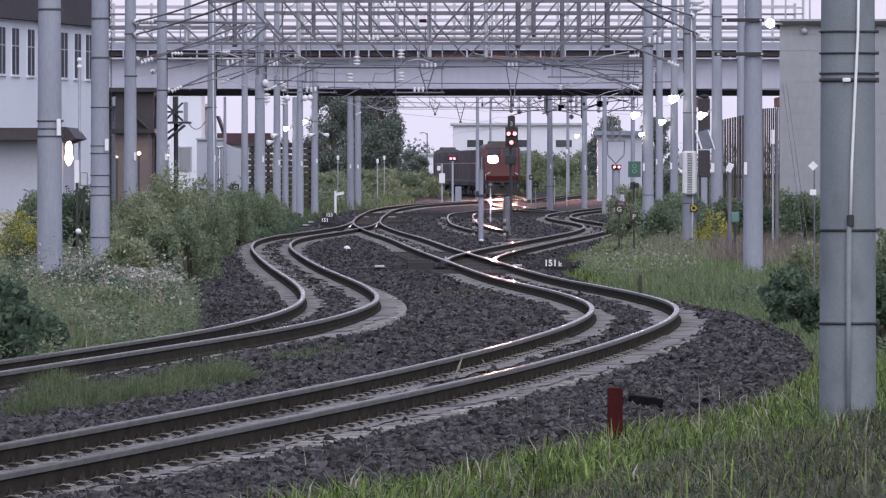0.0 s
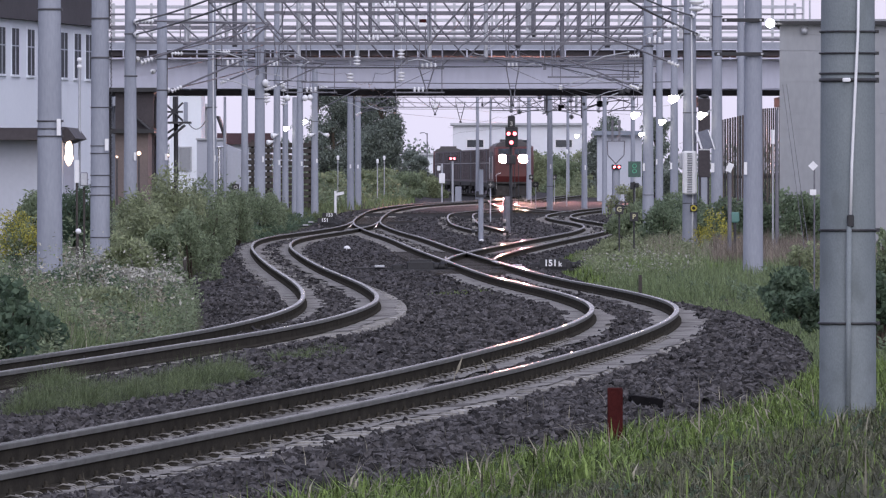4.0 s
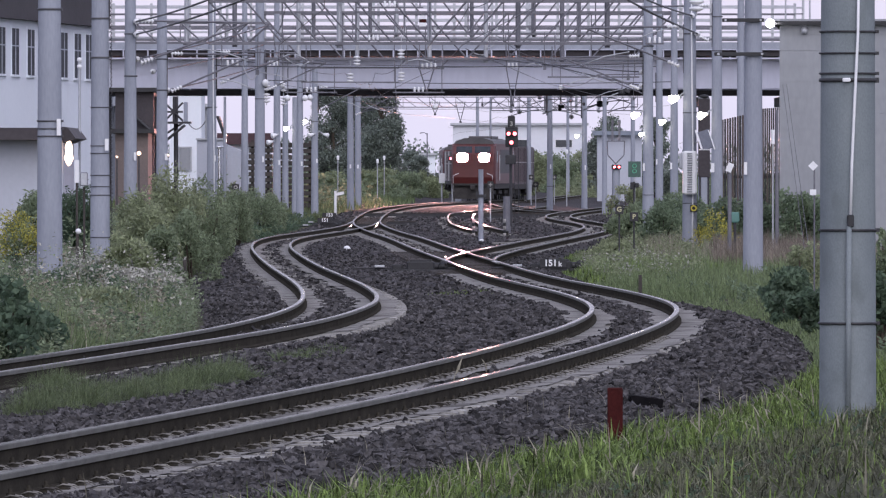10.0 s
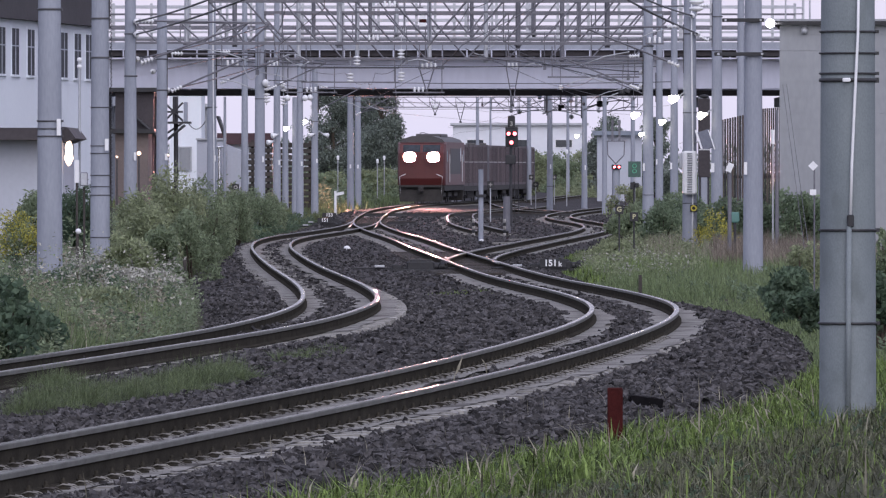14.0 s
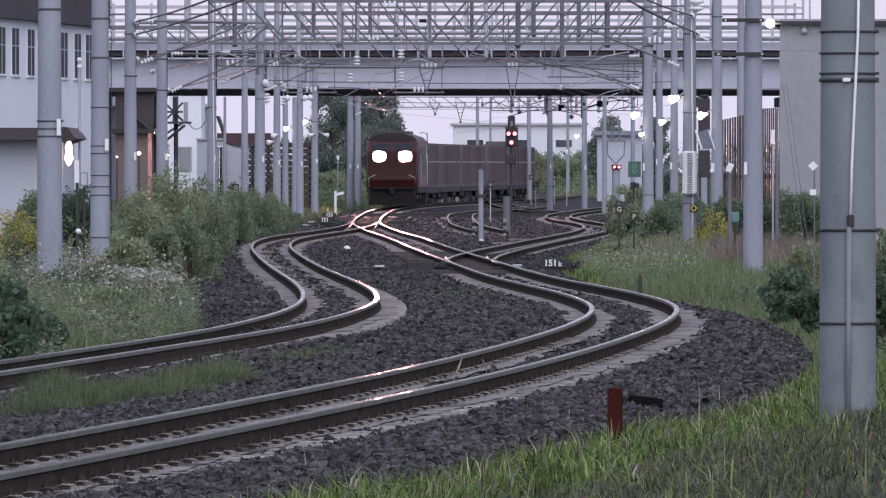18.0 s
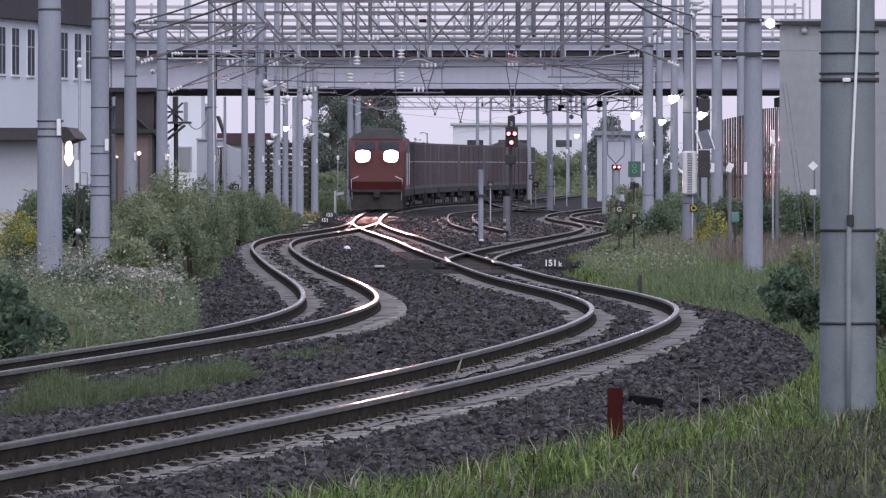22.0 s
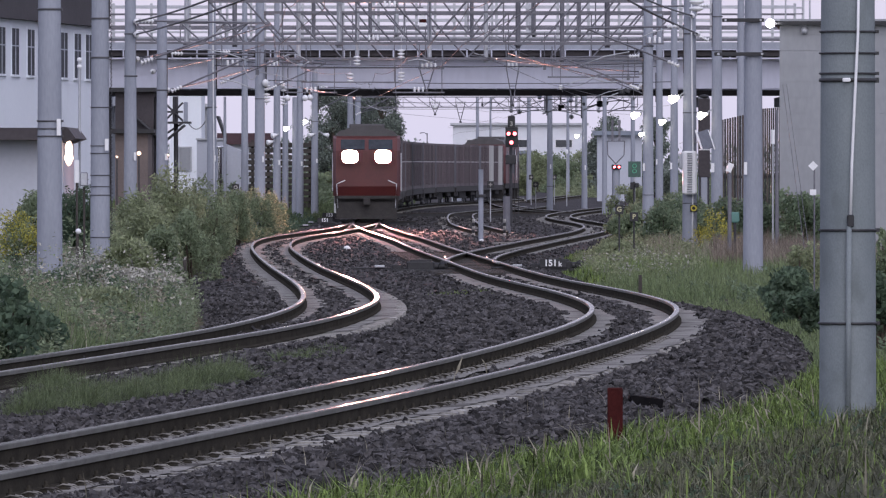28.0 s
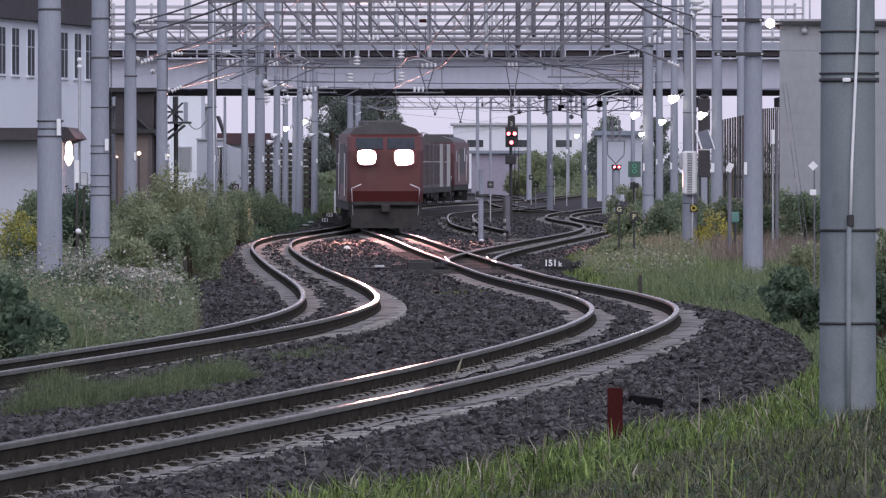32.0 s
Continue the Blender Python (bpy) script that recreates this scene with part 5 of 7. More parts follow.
def thicket(name, xf, y0, y1, n_plants, per, height, size, mat, label, seed):
    """Weeds too many to count: leaves along upright stalks."""
    gen = np.random.default_rng(seed)
    py = gen.uniform(y0, y1, n_plants)
    px = xf(py, gen)
    swell = 0.6 + 0.45 * np.sin(px * 2.3 + 1) * np.sin(py * 0.45 + px)
    if mat is FLOWER:
        keep = swell > 0.6
        px, py, swell = px[keep], py[keep], swell[keep] + 0.1
        n_plants = len(px)
    ph = height * gen.uniform(0.5, 1.1, n_plants) * swell
    k = np.repeat(np.arange(n_plants), per)
    n = len(k)
    u = gen.uniform(0.1, 1.0, n)
    off = gen.normal(0, 1, (n, 2)) * (ph[k] * 0.16 * (1.2 - 0.7 * u))[:, None]
    p = np.stack([px[k] + off[:, 0], py[k] + off[:, 1], land(px, py)[k] + ph[k] * u], 1)
    a = gen.normal(size=(n, 3))
    a[:, 2] = np.abs(a[:, 2]) * 0.7 - 0.1
    a /= np.linalg.norm(a, axis=1)[:, None]
    w = np.cross(a, gen.normal(size=(n, 3)))
    w /= np.linalg.norm(w, axis=1)[:, None]
    s = (size * gen.uniform(0.5, 1.4, n))[:, None]
    v = np.stack([p, p + a * s * 0.5 + w * s * 0.22, p + a * s, p + a * s * 0.5 - w * s * 0.22], 1).reshape(-1, 3)
    return tagged(new(name, sheet(name, v, np.arange(n)[:, None] * 4 + np.arange(4)[None], mat, False)), label, "weeds", kind="stuff")


thicket("weed_thicket", lambda y, g: left_verge(3.2)(y, g) + 0.2, 80, 175, 1900, 32, 0.66, 0.055, LEAF, "tangled grey-green weeds on the bank", 41)
thicket("weed_thicket", left_verge(2.0), 100, 175, 420, 40, 0.6, 0.06, DRY_GRASS, "withered brown weeds along the ballast", 48)
thicket("weed_thicket", lambda y, g: left_verge(2.6)(y, g), 84, 122, 750, 44, 0.38, 0.048, PALE_LEAF, "fresh yellow-green weeds in front of the bank", 52)
thicket("weed_thicket", left_verge(3.0), 88, 170, 420, 44, 0.6, 0.052, CLUMP_LEAF, "dark green weeds among the pale ones", 53)
thicket("weed_thicket", left_verge(3.2), 112, 175, 420, 20, 0.9, 0.055, FLOWER, "pale withered flower heads among the weeds", 42)
thicket("weed_thicket", left_verge(6.0), 170, 330, 1500, 26, 0.9, 0.14, LEAF, "tangled green weeds beside the side track", 43)
thicket("weed_thicket", lambda y, g: BED_RIGHT(y) + g.uniform(0.1, 3.0, len(y)), 43, 66, 150, 14, 0.14, 0.04, CLUMP_LEAF, "low leafy weeds in the verge grass", 44)
thicket("weed_thicket", lambda y, g: BED_RIGHT(y) + g.uniform(0.4, 4.5, len(y)), 205, 330, 800, 24, 0.55, 0.1, PALE_LEAF, "tangled green weeds on the verge", 45)
thicket("weed_thicket", lambda y, g: BED_RIGHT(y) + g.uniform(0.6, 3.0, len(y)), 95, 170, 260, 22, 0.3, 0.08, BROAD_LEAF, "broad-leaved weeds on the verge", 46)
thicket("weed_thicket", lambda y, g: BED_RIGHT(y) + g.uniform(0.3, 2.2, len(y)), 178, 225, 140, 16, 0.5, 0.07, FLOWER, "pale flower heads among the verge weeds", 49)
thicket("weed_thicket", lambda y, g: BED_RIGHT(y) + g.uniform(0.2, 2.4, len(y)), 178, 235, 260, 24, 0.5, 0.08, PALE_LEAF, "yellow-green weeds on the verge", 50)
thicket("weed_thicket", lambda y, g: BED_LEFT(y) - g.uniform(0.0, 3.0, len(y)), 280, 400, 900, 22, 0.5, 0.13, CLUMP_LEAF, "low dark weeds beside the points", 51)
thicket("meadow_weeds", lambda y, g: g.uniform(8.6, 14.0, len(y)) * y / 700.0, 690, 780, 520, 24, 1.35, 0.2, PALE_LEAF, "pale tall meadow weeds beyond the yard", 54)
thicket("far_scrub", lambda y, g: np.where(g.uniform(size=len(y)) < 0.5, BED_LEFT(y) - g.uniform(0.5, 14, len(y)), BED_RIGHT(y) + g.uniform(0, 12, len(y))), 480, 900, 2200, 22, 1.9, 0.3, LEAF, "low green scrub beyond the bridge", 47)


def patch(cx, cy, sx, sy):
    def pick(y, g):
        return cx + (y - cy) * 0.12 + g.normal(0, sx, len(y))
    return pick


def tufts(spots):
    """Picks places round several tuft centres (x, y, spread along y)."""
    def pick(y, g):
        k = g.integers(0, len(spots), len(y))
        c = np.array(spots)[k]
        u, w = g.normal(0, 1, len(y)), g.normal(0, 1, len(y))
        y[:] = c[:, 1] + u * c[:, 2]
        return c[:, 0] + u * c[:, 2] * 0.12 + w * 0.15, np.exp(-0.35 * (u * u + w * w)) * g.uniform(0.5, 1.3, len(y))
    return pick


TUFTS = [(-3.3, 72.0, 0.9), (-3.25, 75.0, 1.0), (-3.35, 78.0, 0.9), (-2.95, 74.0, 0.9), (-2.9, 78.0, 1.3), (-2.62, 77.0, 1.2), (-2.5, 81.0, 1.5), (-2.3, 78.5, 1.2), (-2.3, 83.0, 1.2), (-2.12, 81.5, 0.9), (-2.05, 84.5, 0.9), (-1.92, 83.5, 0.6)]
blades("track_grass", tufts(TUFTS), 38000, 0.3, 0.004, OLIVE_GRASS, "soft olive-green grass tufts growing in the ballast", 21, 74, 91, 1.2)
blades("track_grass", tufts([(-1.6, 93.0, 0.7), (-1.4, 95.0, 0.8), (-1.2, 98.0, 0.6)]), 4200, 0.16, 0.005, OLIVE_GRASS, "thin olive grass in the ballast", 22, 90, 100, 1.4)
blades("track_grass", patch(0.55, 160.0, 0.3, 3), 1200, 0.08, 0.015, GRASS, "sparse weeds in the ballast", 23, 155, 166)
blades("shoulder_straw", lambda y, g: BED_RIGHT(y) - np.abs(g.normal(0, 0.5, len(y))), 110, 0.24, 0.006, DRY_GRASS, "single dry stalks on the ballast shoulder", 24, 47, 84, 0.5)

WEED = "leafy green bush in the weeds beside the track"
for i, (px, y, pw, top, mat) in enumerate(((235, 185, 90, 295, PALE_LEAF), (300, 200, 110, 285, PALE_LEAF), (360, 225, 100, 300, LEAF), (455, 345, 80, 330, LEAF), (420, 300, 60, 330, LEAF), (265, 172, 110, 350, PALE_LEAF), (340, 180, 90, 365, LEAF), (385, 235, 60, 370, LEAF), (140, 190, 70, 300, CLUMP_LEAF), (60, 180, 90, 330, LEAF), (480, 350, 60, 338, LEAF), (285, 165, 70, 385, LEAF), (225, 150, 90, 400, PALE_LEAF), (185, 112, 90, 500, PALE_LEAF))):
    x, w = (px - 784) * y / 16000.0, pw * y / 16000.0
    z = soil(x, y)
    bush(x, y, w, w * 1.6, EYE - (top - 300) * y / 16000.0 - z, 5200, 0.125, mat, WEED, 100 + i, clumps=24, flat=0.3)
for i, (px, y, pw, top) in enumerate(((20, 90, 130, 490), (70, 94, 80, 540), (0, 96, 100, 478))):
    x, w = (px - 784) * y / 16000.0, pw * y / 16000.0
    bush(x, y, w, w * 1.5, EYE - (top - 300) * y / 16000.0 - soil(x, y), 1700, 0.1, CLUMP_LEAF, "dark green broad-leaved weed clump", 130 + i, group="broad-leaved weeds", clumps=12, flat=0.6)
for i, (px, y, pw, top, mat, lab) in enumerate(((150, 126, 130, 440, FLOWER, "pale white-flowering weeds by the track"), (235, 130, 150, 462, FLOWER, "pale white-flowering weeds by the track"), (285, 135, 80, 468, FLOWER, "pale white-flowering weeds by the track"), (30, 140, 90, 355, YELLOW_FLOWER, "yellow-flowering weeds in the verge"))):
    x, w = (px - 784) * y / 16000.0, pw * y / 16000.0
    h = EYE - (top - 300) * y / 16000.0 - soil(x, y)
    bush(x, y, w, w * 1.6, h, (380, 1000, 1000)[i] if mat is FLOWER else 2600, 0.055 if mat is FLOWER else 0.045, mat, lab, 150 + i, name="flowering_weed", category="weed", group="flowering weeds", low=0.3, stem=0.008)
    bush(x, y + 0.3, w, w * 1.6, h * 0.8, 4400, 0.05, LEAF if i % 2 else CLUMP_LEAF, "grey-green leafy weed clump", 170 + i, name="weed_clump", category="weed", group="weed clumps", stem=0.008)
NEAR_SHRUBS = ((1402, 128, 95, 462, CLUMP_LEAF, 3200, 0.095), (1430, 115, 70, 480, CLUMP_LEAF, 2200, 0.09), (1385, 122, 60, 515, CLUMP_LEAF, 1900, 0.09), (1425, 140, 60, 415, PALE_LEAF, 1600, 0.07), (1560, 100, 60, 470, CLUMP_LEAF, 1600, 0.09), (1200, 300, 130, 335, BROAD_LEAF, 3000, 0.14), (1300, 250, 110, 330, BROAD_LEAF, 3000, 0.13), (1400, 230, 110, 320, BROAD_LEAF, 3000, 0.13), (1150, 310, 90, 350, LEAF, 3000, 0.12), (1112, 290, 70, 362, LEAF, 3000, 0.12))
FAR_SHRUBS = ((1070, 225, 90, 415, PALE_LEAF, 3400, 0.09), (1125, 240, 80, 430, PALE_LEAF, 2600, 0.09), (1245, 262, 80, 325, BROAD_LEAF, 2600, 0.14), (1345, 245, 80, 322, BROAD_LEAF, 2600, 0.13), (1425, 225, 60, 330, BROAD_LEAF, 2200, 0.13), (1170, 275, 70, 345, BROAD_LEAF, 2200, 0.13), (1560, 130, 60, 400, LEAF, 1500, 0.1), (1112, 420, 70, 322, PALE_LEAF, 2600, 0.14))
for i, (px, y, pw, top, mat, n, size) in enumerate(NEAR_SHRUBS + FAR_SHRUBS):
    x, w = (px - 784) * y / 16000.0, pw * y / 16000.0
    bush(x, y, w, w * 1.5, EYE - (top - 300) * y / 16000.0 - soil(x, y), int(n * 1.3), size, mat, "green leafy shrub on the verge by the fence", 200 + i, group="verge shrubs")
x, y = (1262 - 784) * 215 / 16000.0, 215
bush(x, y, 0.9, 1.2, 1.35, 1500, 0.05, YELLOW_FLOWER, "yellow-flowering weeds in the verge", 230, name="flowering_weed", category="weed", group="flowering weeds", low=0.4, stem=0.008)


def tree(x, y, w, h, n, size, label, seed, mat=HAZY_LEAF, slim=1.0):
    gen = np.random.default_rng(seed)
    z = soil(x, y)
    t = thing("tree", pose(x, y, z), label, "tree", "trees")
    s = Shape().tube([(0, 0, -0.1), (0.05, 0, h * 0.4), (0, 0.1, h * 0.92)], [0.22, 0.15, 0.03], 8)
    k = 26
    cz = gen.uniform(0.12, 0.95, k)
    wide = np.where(cz < 0.35, 0.75 + cz * 0.7, 1.05 - (cz - 0.35) * 1.15 * slim)
    ang = gen.uniform(0, 2 * np.pi, k)
    cx, cy = np.cos(ang) * wide * w * 0.3, np.sin(ang) * wide * w * 0.3
    for i in range(k):
        s.tube([(0, 0, cz[i] * h * 0.8), (cx[i] * 0.6, cy[i] * 0.6, cz[i] * h * 0.93), (cx[i], cy[i], cz[i] * h)], [0.07, 0.04, 0.015], 5)
    part("trunk", s, BARK, t)
    r = np.stack([w * gen.uniform(0.14, 0.24, k)] * 2 + [h * gen.uniform(0.06, 0.11, k)], 1)
    v, f = leaves(n, np.stack([cx, cy, cz * h], 1), r, size, gen)
    v[:, 2] = np.maximum(v[:, 2], 0.05)
    part("crown", sheet("crown", v, f, mat, False), None, t)
    return t


tree(13.54, 720, 4.4, 7.0, 22000, 0.2, "dim grey-green tree behind the shed", 305)
tree(16.45, 700, 3.6, 6.4, 16000, 0.2, "dim grey-green tree behind the shed", 306)
tree(12.73, 760, 2.6, 5.0, 12000, 0.2, "dim grey-green tree behind the shed", 307)
TREE = "tall dense dark green tree beyond the bridge"
tree(-8.57, 700, 5.2, 9.5, 26000, 0.21, TREE, 301)
tree(-6.71, 720, 5.8, 9.8, 30000, 0.21, TREE, 302)
tree(-4.79, 710, 4.2, 9.0, 24000, 0.21, TREE, 303)
tree(-2.4, 760, 3.4, 4.2, 17000, 0.2, "round dark green small tree beside the track", 304)
for i, (px, y, pw, top) in enumerate(((540, 560, 90, 300), (600, 580, 80, 300), (660, 600, 90, 290), (715, 640, 80, 300), (760, 680, 60, 300), (950, 860, 70, 270), (1000, 840, 90, 275), (1060, 820, 80, 285), (1110, 700, 70, 290), (1000, 800, 60, 305), (922, 742, 50, 285), (942, 745, 80, 264), (975, 890, 90, 257), (1020, 880, 90, 258), (1055, 840, 50, 280), (905, 900, 60, 275), (1100, 760, 70, 276))):
    x, w = (px - 784) * y / 16000.0, pw * y / 16000.0
    bush(x, y, w, w * 1.2, EYE - (top - 300) * y / 16000.0 - soil(x, y), 3000, 0.22 * max(1.0, y / 640), PALE_LEAF if i % 3 else LEAF, "green scrub beside the far track", 320 + i, group="far scrub")
tv, tf = leaves(12000, [(a, 1500 + (a * 37) % 60, 2.2 + (a * 13) % 3) for a in range(-140, 150, 7)], [(6.5, 4, 2.6)] * 42, 1.0, np.random.default_rng(9))
tagged(new("far_woods", sheet("far_woods", tv, tf, HAZY_LEAF, False)), "dim far belt of woods on the horizon", "woods", kind="stuff")

# ---- signals, signs, lamps and lineside things ----


def words(parent, body, text, x, z, size, mat, y=-0.012, name="lettering"):
    cu = bpy.data.curves.new(name, "FONT")
    cu.body, cu.size, cu.align_x, cu.align_y, cu.extrude = text, size, "CENTER", "CENTER", 0.002
    cu.offset = size * 0.025
    ob = new(name, cu)
    ob.parent = parent
    ob.matrix_basis = pose(x, y, z, 90)
    ob.data.materials.append(mat)
    return ob


def lamp_head(x, y, z, lit, to_pole, big=1.0):
    """A bell-shaped yard lamp that faces down the tracks, on an arm from its pole."""
    t = thing("street_lamp", pose(x, y, z), "lit white bell-shaped yard lamp on a pole bracket" if lit else "unlit white bell-shaped lamp hood on a bracket", "street lamp", "street lamps")
    turn = pose(0, 0, 0, 14, 0, -64 if to_pole > 0 else 64) @ Matrix.Scale(big, 4)
    bell = part("diffuser", Shape().lathe((0, 0, 0), [(0.0, -0.17), (0.09, -0.165), (0.135, -0.14), (0.125, -0.06), (0.06, 0.12), (0.045, 0.16)], 16, "Y"), LAMP if lit else WHITE, t, "glowing bell" if lit else "")
    cap = part("cap", Shape().lathe((0, 0, 0), [(0.055, 0.15), (0.06, 0.2), (0.035, 0.25), (0.0, 0.26)], 12, "Y"), STEEL, t)
    bell.matrix_basis, cap.matrix_basis = turn, turn
    e = math.copysign(1, to_pole)
    part("bracket", Shape().tube([(e * 0.17, 0.14, 0.09), (e * max(0.2, abs(to_pole) * 0.6), 0.2, 0.16), (to_pole, 0.24, 0.0)], 0.025, 6), STEEL, t)
    return t


for px, py, lit, pole_px, y in ((1193, 175, 1, 1221, 240), (1125, 204, 1, 1147, 290), (1173, 216, 1, 1193, 350), (1243, 204, 1, 1269, 270), (1136, 238, 1, 1147, 290), (1022, 241, 1, 1034.5, 510), (508, 228, 1, 522, 415), (540, 216, 1, 557, 430), (486, 240, 0, 490, 380), (551, 239, 0, 557, 430), (577, 239, 0, 557, 430), (478, 252, 0, 490, 380)):
    lamp_head((px - 784) * y / 16000.0, y - 0.28, EYE - (py - 300) * y / 16000.0, lit, (pole_px - px) * y / 16000.0, 0.55 if py == 238 else 0.85)


def post_at(x, y, top, r, label, name="post", mat=STEEL, cat="post", group=""):
    z = min(soil(x, y), float(level(y)) - 0.2)
    t = thing(name, pose(x, y, z), label, cat, group)
    part("shaft", Shape().cyl((0, 0, -0.05), (0, 0, top - z), r, n=12), mat, t)
    return t, z


# Main colour-light signal.
sx, sy = 2.44, 345
sig, z = post_at(sx, sy, 0.72, 0.14, "colour-light signal showing red lamps on a thick post", "railway_signal", TRUSS, "signal")
part("mast", Shape().cyl((0.15, 0, -0.41 - z), (0.15, 0, 3.8 - z), 0.06, n=10), DARK_STEEL, sig)
part("relay_box", Shape().box((0.14, -0.14, 2.12 - z), (0.4, 0.25, 0.36), bevel=0.03), BLACK, sig, "black relay box")
part("signal_head", Shape().box((0.18, -0.1, 2.98 - z), (0.48, 0.12, 0.78), bevel=0.08), BLACK, sig, "black rounded signal backboard")
for px, py in ((900, 237), (911, 237), (905, 252.5)):
    x, h = (px - 784) * 345 / 16000.0 - sx, EYE - (py - 300) * 345 / 16000.0 - z
    part("lens", Shape().lathe((x, -0.18, h), [(0.0, -0.02), (0.07, 0.0), (0.07, 0.06)], 14, "Y"), RED_LIGHT, sig, "lit red lens")
    part("visor", Shape().lathe((x, -0.18, h), [(0.1, -0.14), (0.1, 0.06), (0.09, 0.06), (0.09, -0.14)], 12, "Y"), BLACK, sig)
ind = part("route_indicator", Shape().box((0.17, -0.1, 3.54 - z), (0.28, 0.14, 0.5), bevel=0.03), BLACK, sig, "black route indicator with a pale numeral")
words(sig, "route_number", "3", 0.17, 3.48 - z, 0.24, SLEEPER, y=-0.18, name="numeral")
part("ladder", Shape().cyl((0.3, 0.1, 0.5), (0.3, 0.1, 3.6), 0.015, n=5).cyl((0.45, 0.1, 0.5), (0.45, 0.1, 3.6), 0.015, n=5), DARK_STEEL, sig)

dwarf, z = post_at(1.3, 310, 1.75, 0.085, "slim grey post with a crossed bracket and a white foot", "marker_post", CONCRETE)
part("bracket", Shape().box((0, -0.09, 0.84 - z), (0.36, 0.05, 0.1)).box((-0.12, -0.1, 0.92 - z), (0.1, 0.08, 0.16)), DARK_STEEL, dwarf)
part("foot", Shape().box((-0.12, -0.1, 0.2), (0.36, 0.3, 0.1), bevel=0.02).box((0.02, -0.1, 0.3), (0.16, 0.22, 0.2), bevel=0.03), WHITE, dwarf)

low, z = post_at(0.64, 604, 2.43, 0.07, "small post signal with two red lamps", "dwarf_signal")
part("head", Shape().box((0, -0.1, 2.47 - z), (0.6, 0.12, 0.34), bevel=0.04), BLACK, low)
for dx in (-0.12, 0.12):
    part("lens", Shape().lathe((dx, -0.18, 2.47 - z), [(0.0, -0.02), (0.07, 0.0), (0.07, 0.05)], 10, "Y"), RED_LIGHT, low, "lit red lens")
cab, z = post_at(-0.07, 580, 2.1, 0.06, "white relay cabinet on a short post", "relay_cabinet")
part("cabinet", Shape().box((0, -0.1, 1.17 - z), (0.38, 0.25, 0.64), bevel=0.03), WHITE, cab)
part("meter", Shape().box((-0.2, -0.1, 1.82 - z), (0.22, 0.15, 0.3), bevel=0.02), WHITE, cab)
cab2, z = post_at(1.02, 602, 0.55, 0.05, "pale concrete cable cabinet", "relay_cabinet")
part("cabinet", Shape().box((0, -0.1, 0.05 - z), (0.42, 0.3, 1.1), bevel=0.03), CONCRETE, cab2)

tower, z = post_at(8.99, 470, 1.98, 0.2, "thick grey post with a framed crossing lamp unit", "crossing_signal", CONCRETE, "signal")
s = Shape()
for dx in (-1, 1):
    s.cyl((dx * 0.45, 0, 3.22 - z), (dx * 0.42, 0, 2.48 - z), 0.03, n=6).cyl((dx * 0.42, 0, 2.48 - z), (0, 0, 2.04 - z), 0.03, n=6)
    s.box((dx * 0.18, 0, 3.75 - z), (0.12, 0.12, 1.1))
s.cyl((-0.45, 0, 3.22 - z), (0.45, 0, 3.22 - z), 0.03, n=6)
part("frame", s, TRUSS, tower)
part("lamp_box", Shape().box((0.02, -0.2, 1.87 - z), (0.5, 0.16, 0.25), bevel=0.04), BLACK, tower)
for dx in (-0.08, 0.16):
    part("lens", Shape().lathe((dx, -0.3, 1.87 - z), [(0.0, -0.02), (0.06, 0.0), (0.06, 0.05)], 10, "Y"), RED_LIGHT, tower, "lit red lens")

green, z = post_at(8.47, 400, 1.45, 0.04, "green board with two ring-shaped lamps", "ring_sign")
part("board", Shape().box((0, -0.05, 1.75 - z), (0.56, 0.03, 0.7), bevel=0.02), paint("green_board", (0.055, 0.1, 0.085), (0.08, 0.135, 0.11), 0.8), green)
for py in (294, 303):
    part("ring", Shape().lathe((0, -0.075, EYE - (py - 300) * 400 / 16000.0 - z), [(0.075, 0), (0.075, -0.02), (0.098, -0.02), (0.098, 0)], 14, "Y"), GREEN_LIGHT, green)

for letter, px, py, y in (("G", 1096, 371, 222), ("P", 1122, 384, 220)):
    x = (px - 784) * y / 16000.0
    zc = EYE - (py - 300) * y / 16000.0
    sg, z = post_at(x, y, zc, 0.02, "small black square board with a pale letter %s" % letter, "letter_sign", DARK_STEEL, group="letter signs", cat="sign")
    part("board", Shape().box((0, -0.04, zc - z), (0.2, 0.02, 0.22), bevel=0.01), BLACK, sg)
    words(sg, "letter", letter, 0, zc - z, 0.165, LETTER, y=-0.056)
for px, py, y in ((868, 327, 400), (948, 327, 480), (940, 314, 560), (981, 314, 560)):
    x, zc = (px - 784) * y / 16000.0, EYE - (py - 300) * y / 16000.0
    sg, z = post_at(x, y, zc, 0.025, "small black square board with a pale cross", "cross_sign", group="cross signs", cat="sign")
    part("board", Shape().box((0, -0.04, zc - z), (0.28, 0.02, 0.3), bevel=0.01), BLACK, sg)
    part("cross", Shape().box((0, -0.06, zc - z), (0.17, 0.012, 0.045)).box((0, -0.06, zc - z), (0.045, 0.013, 0.17)), SLEEPER, sg)

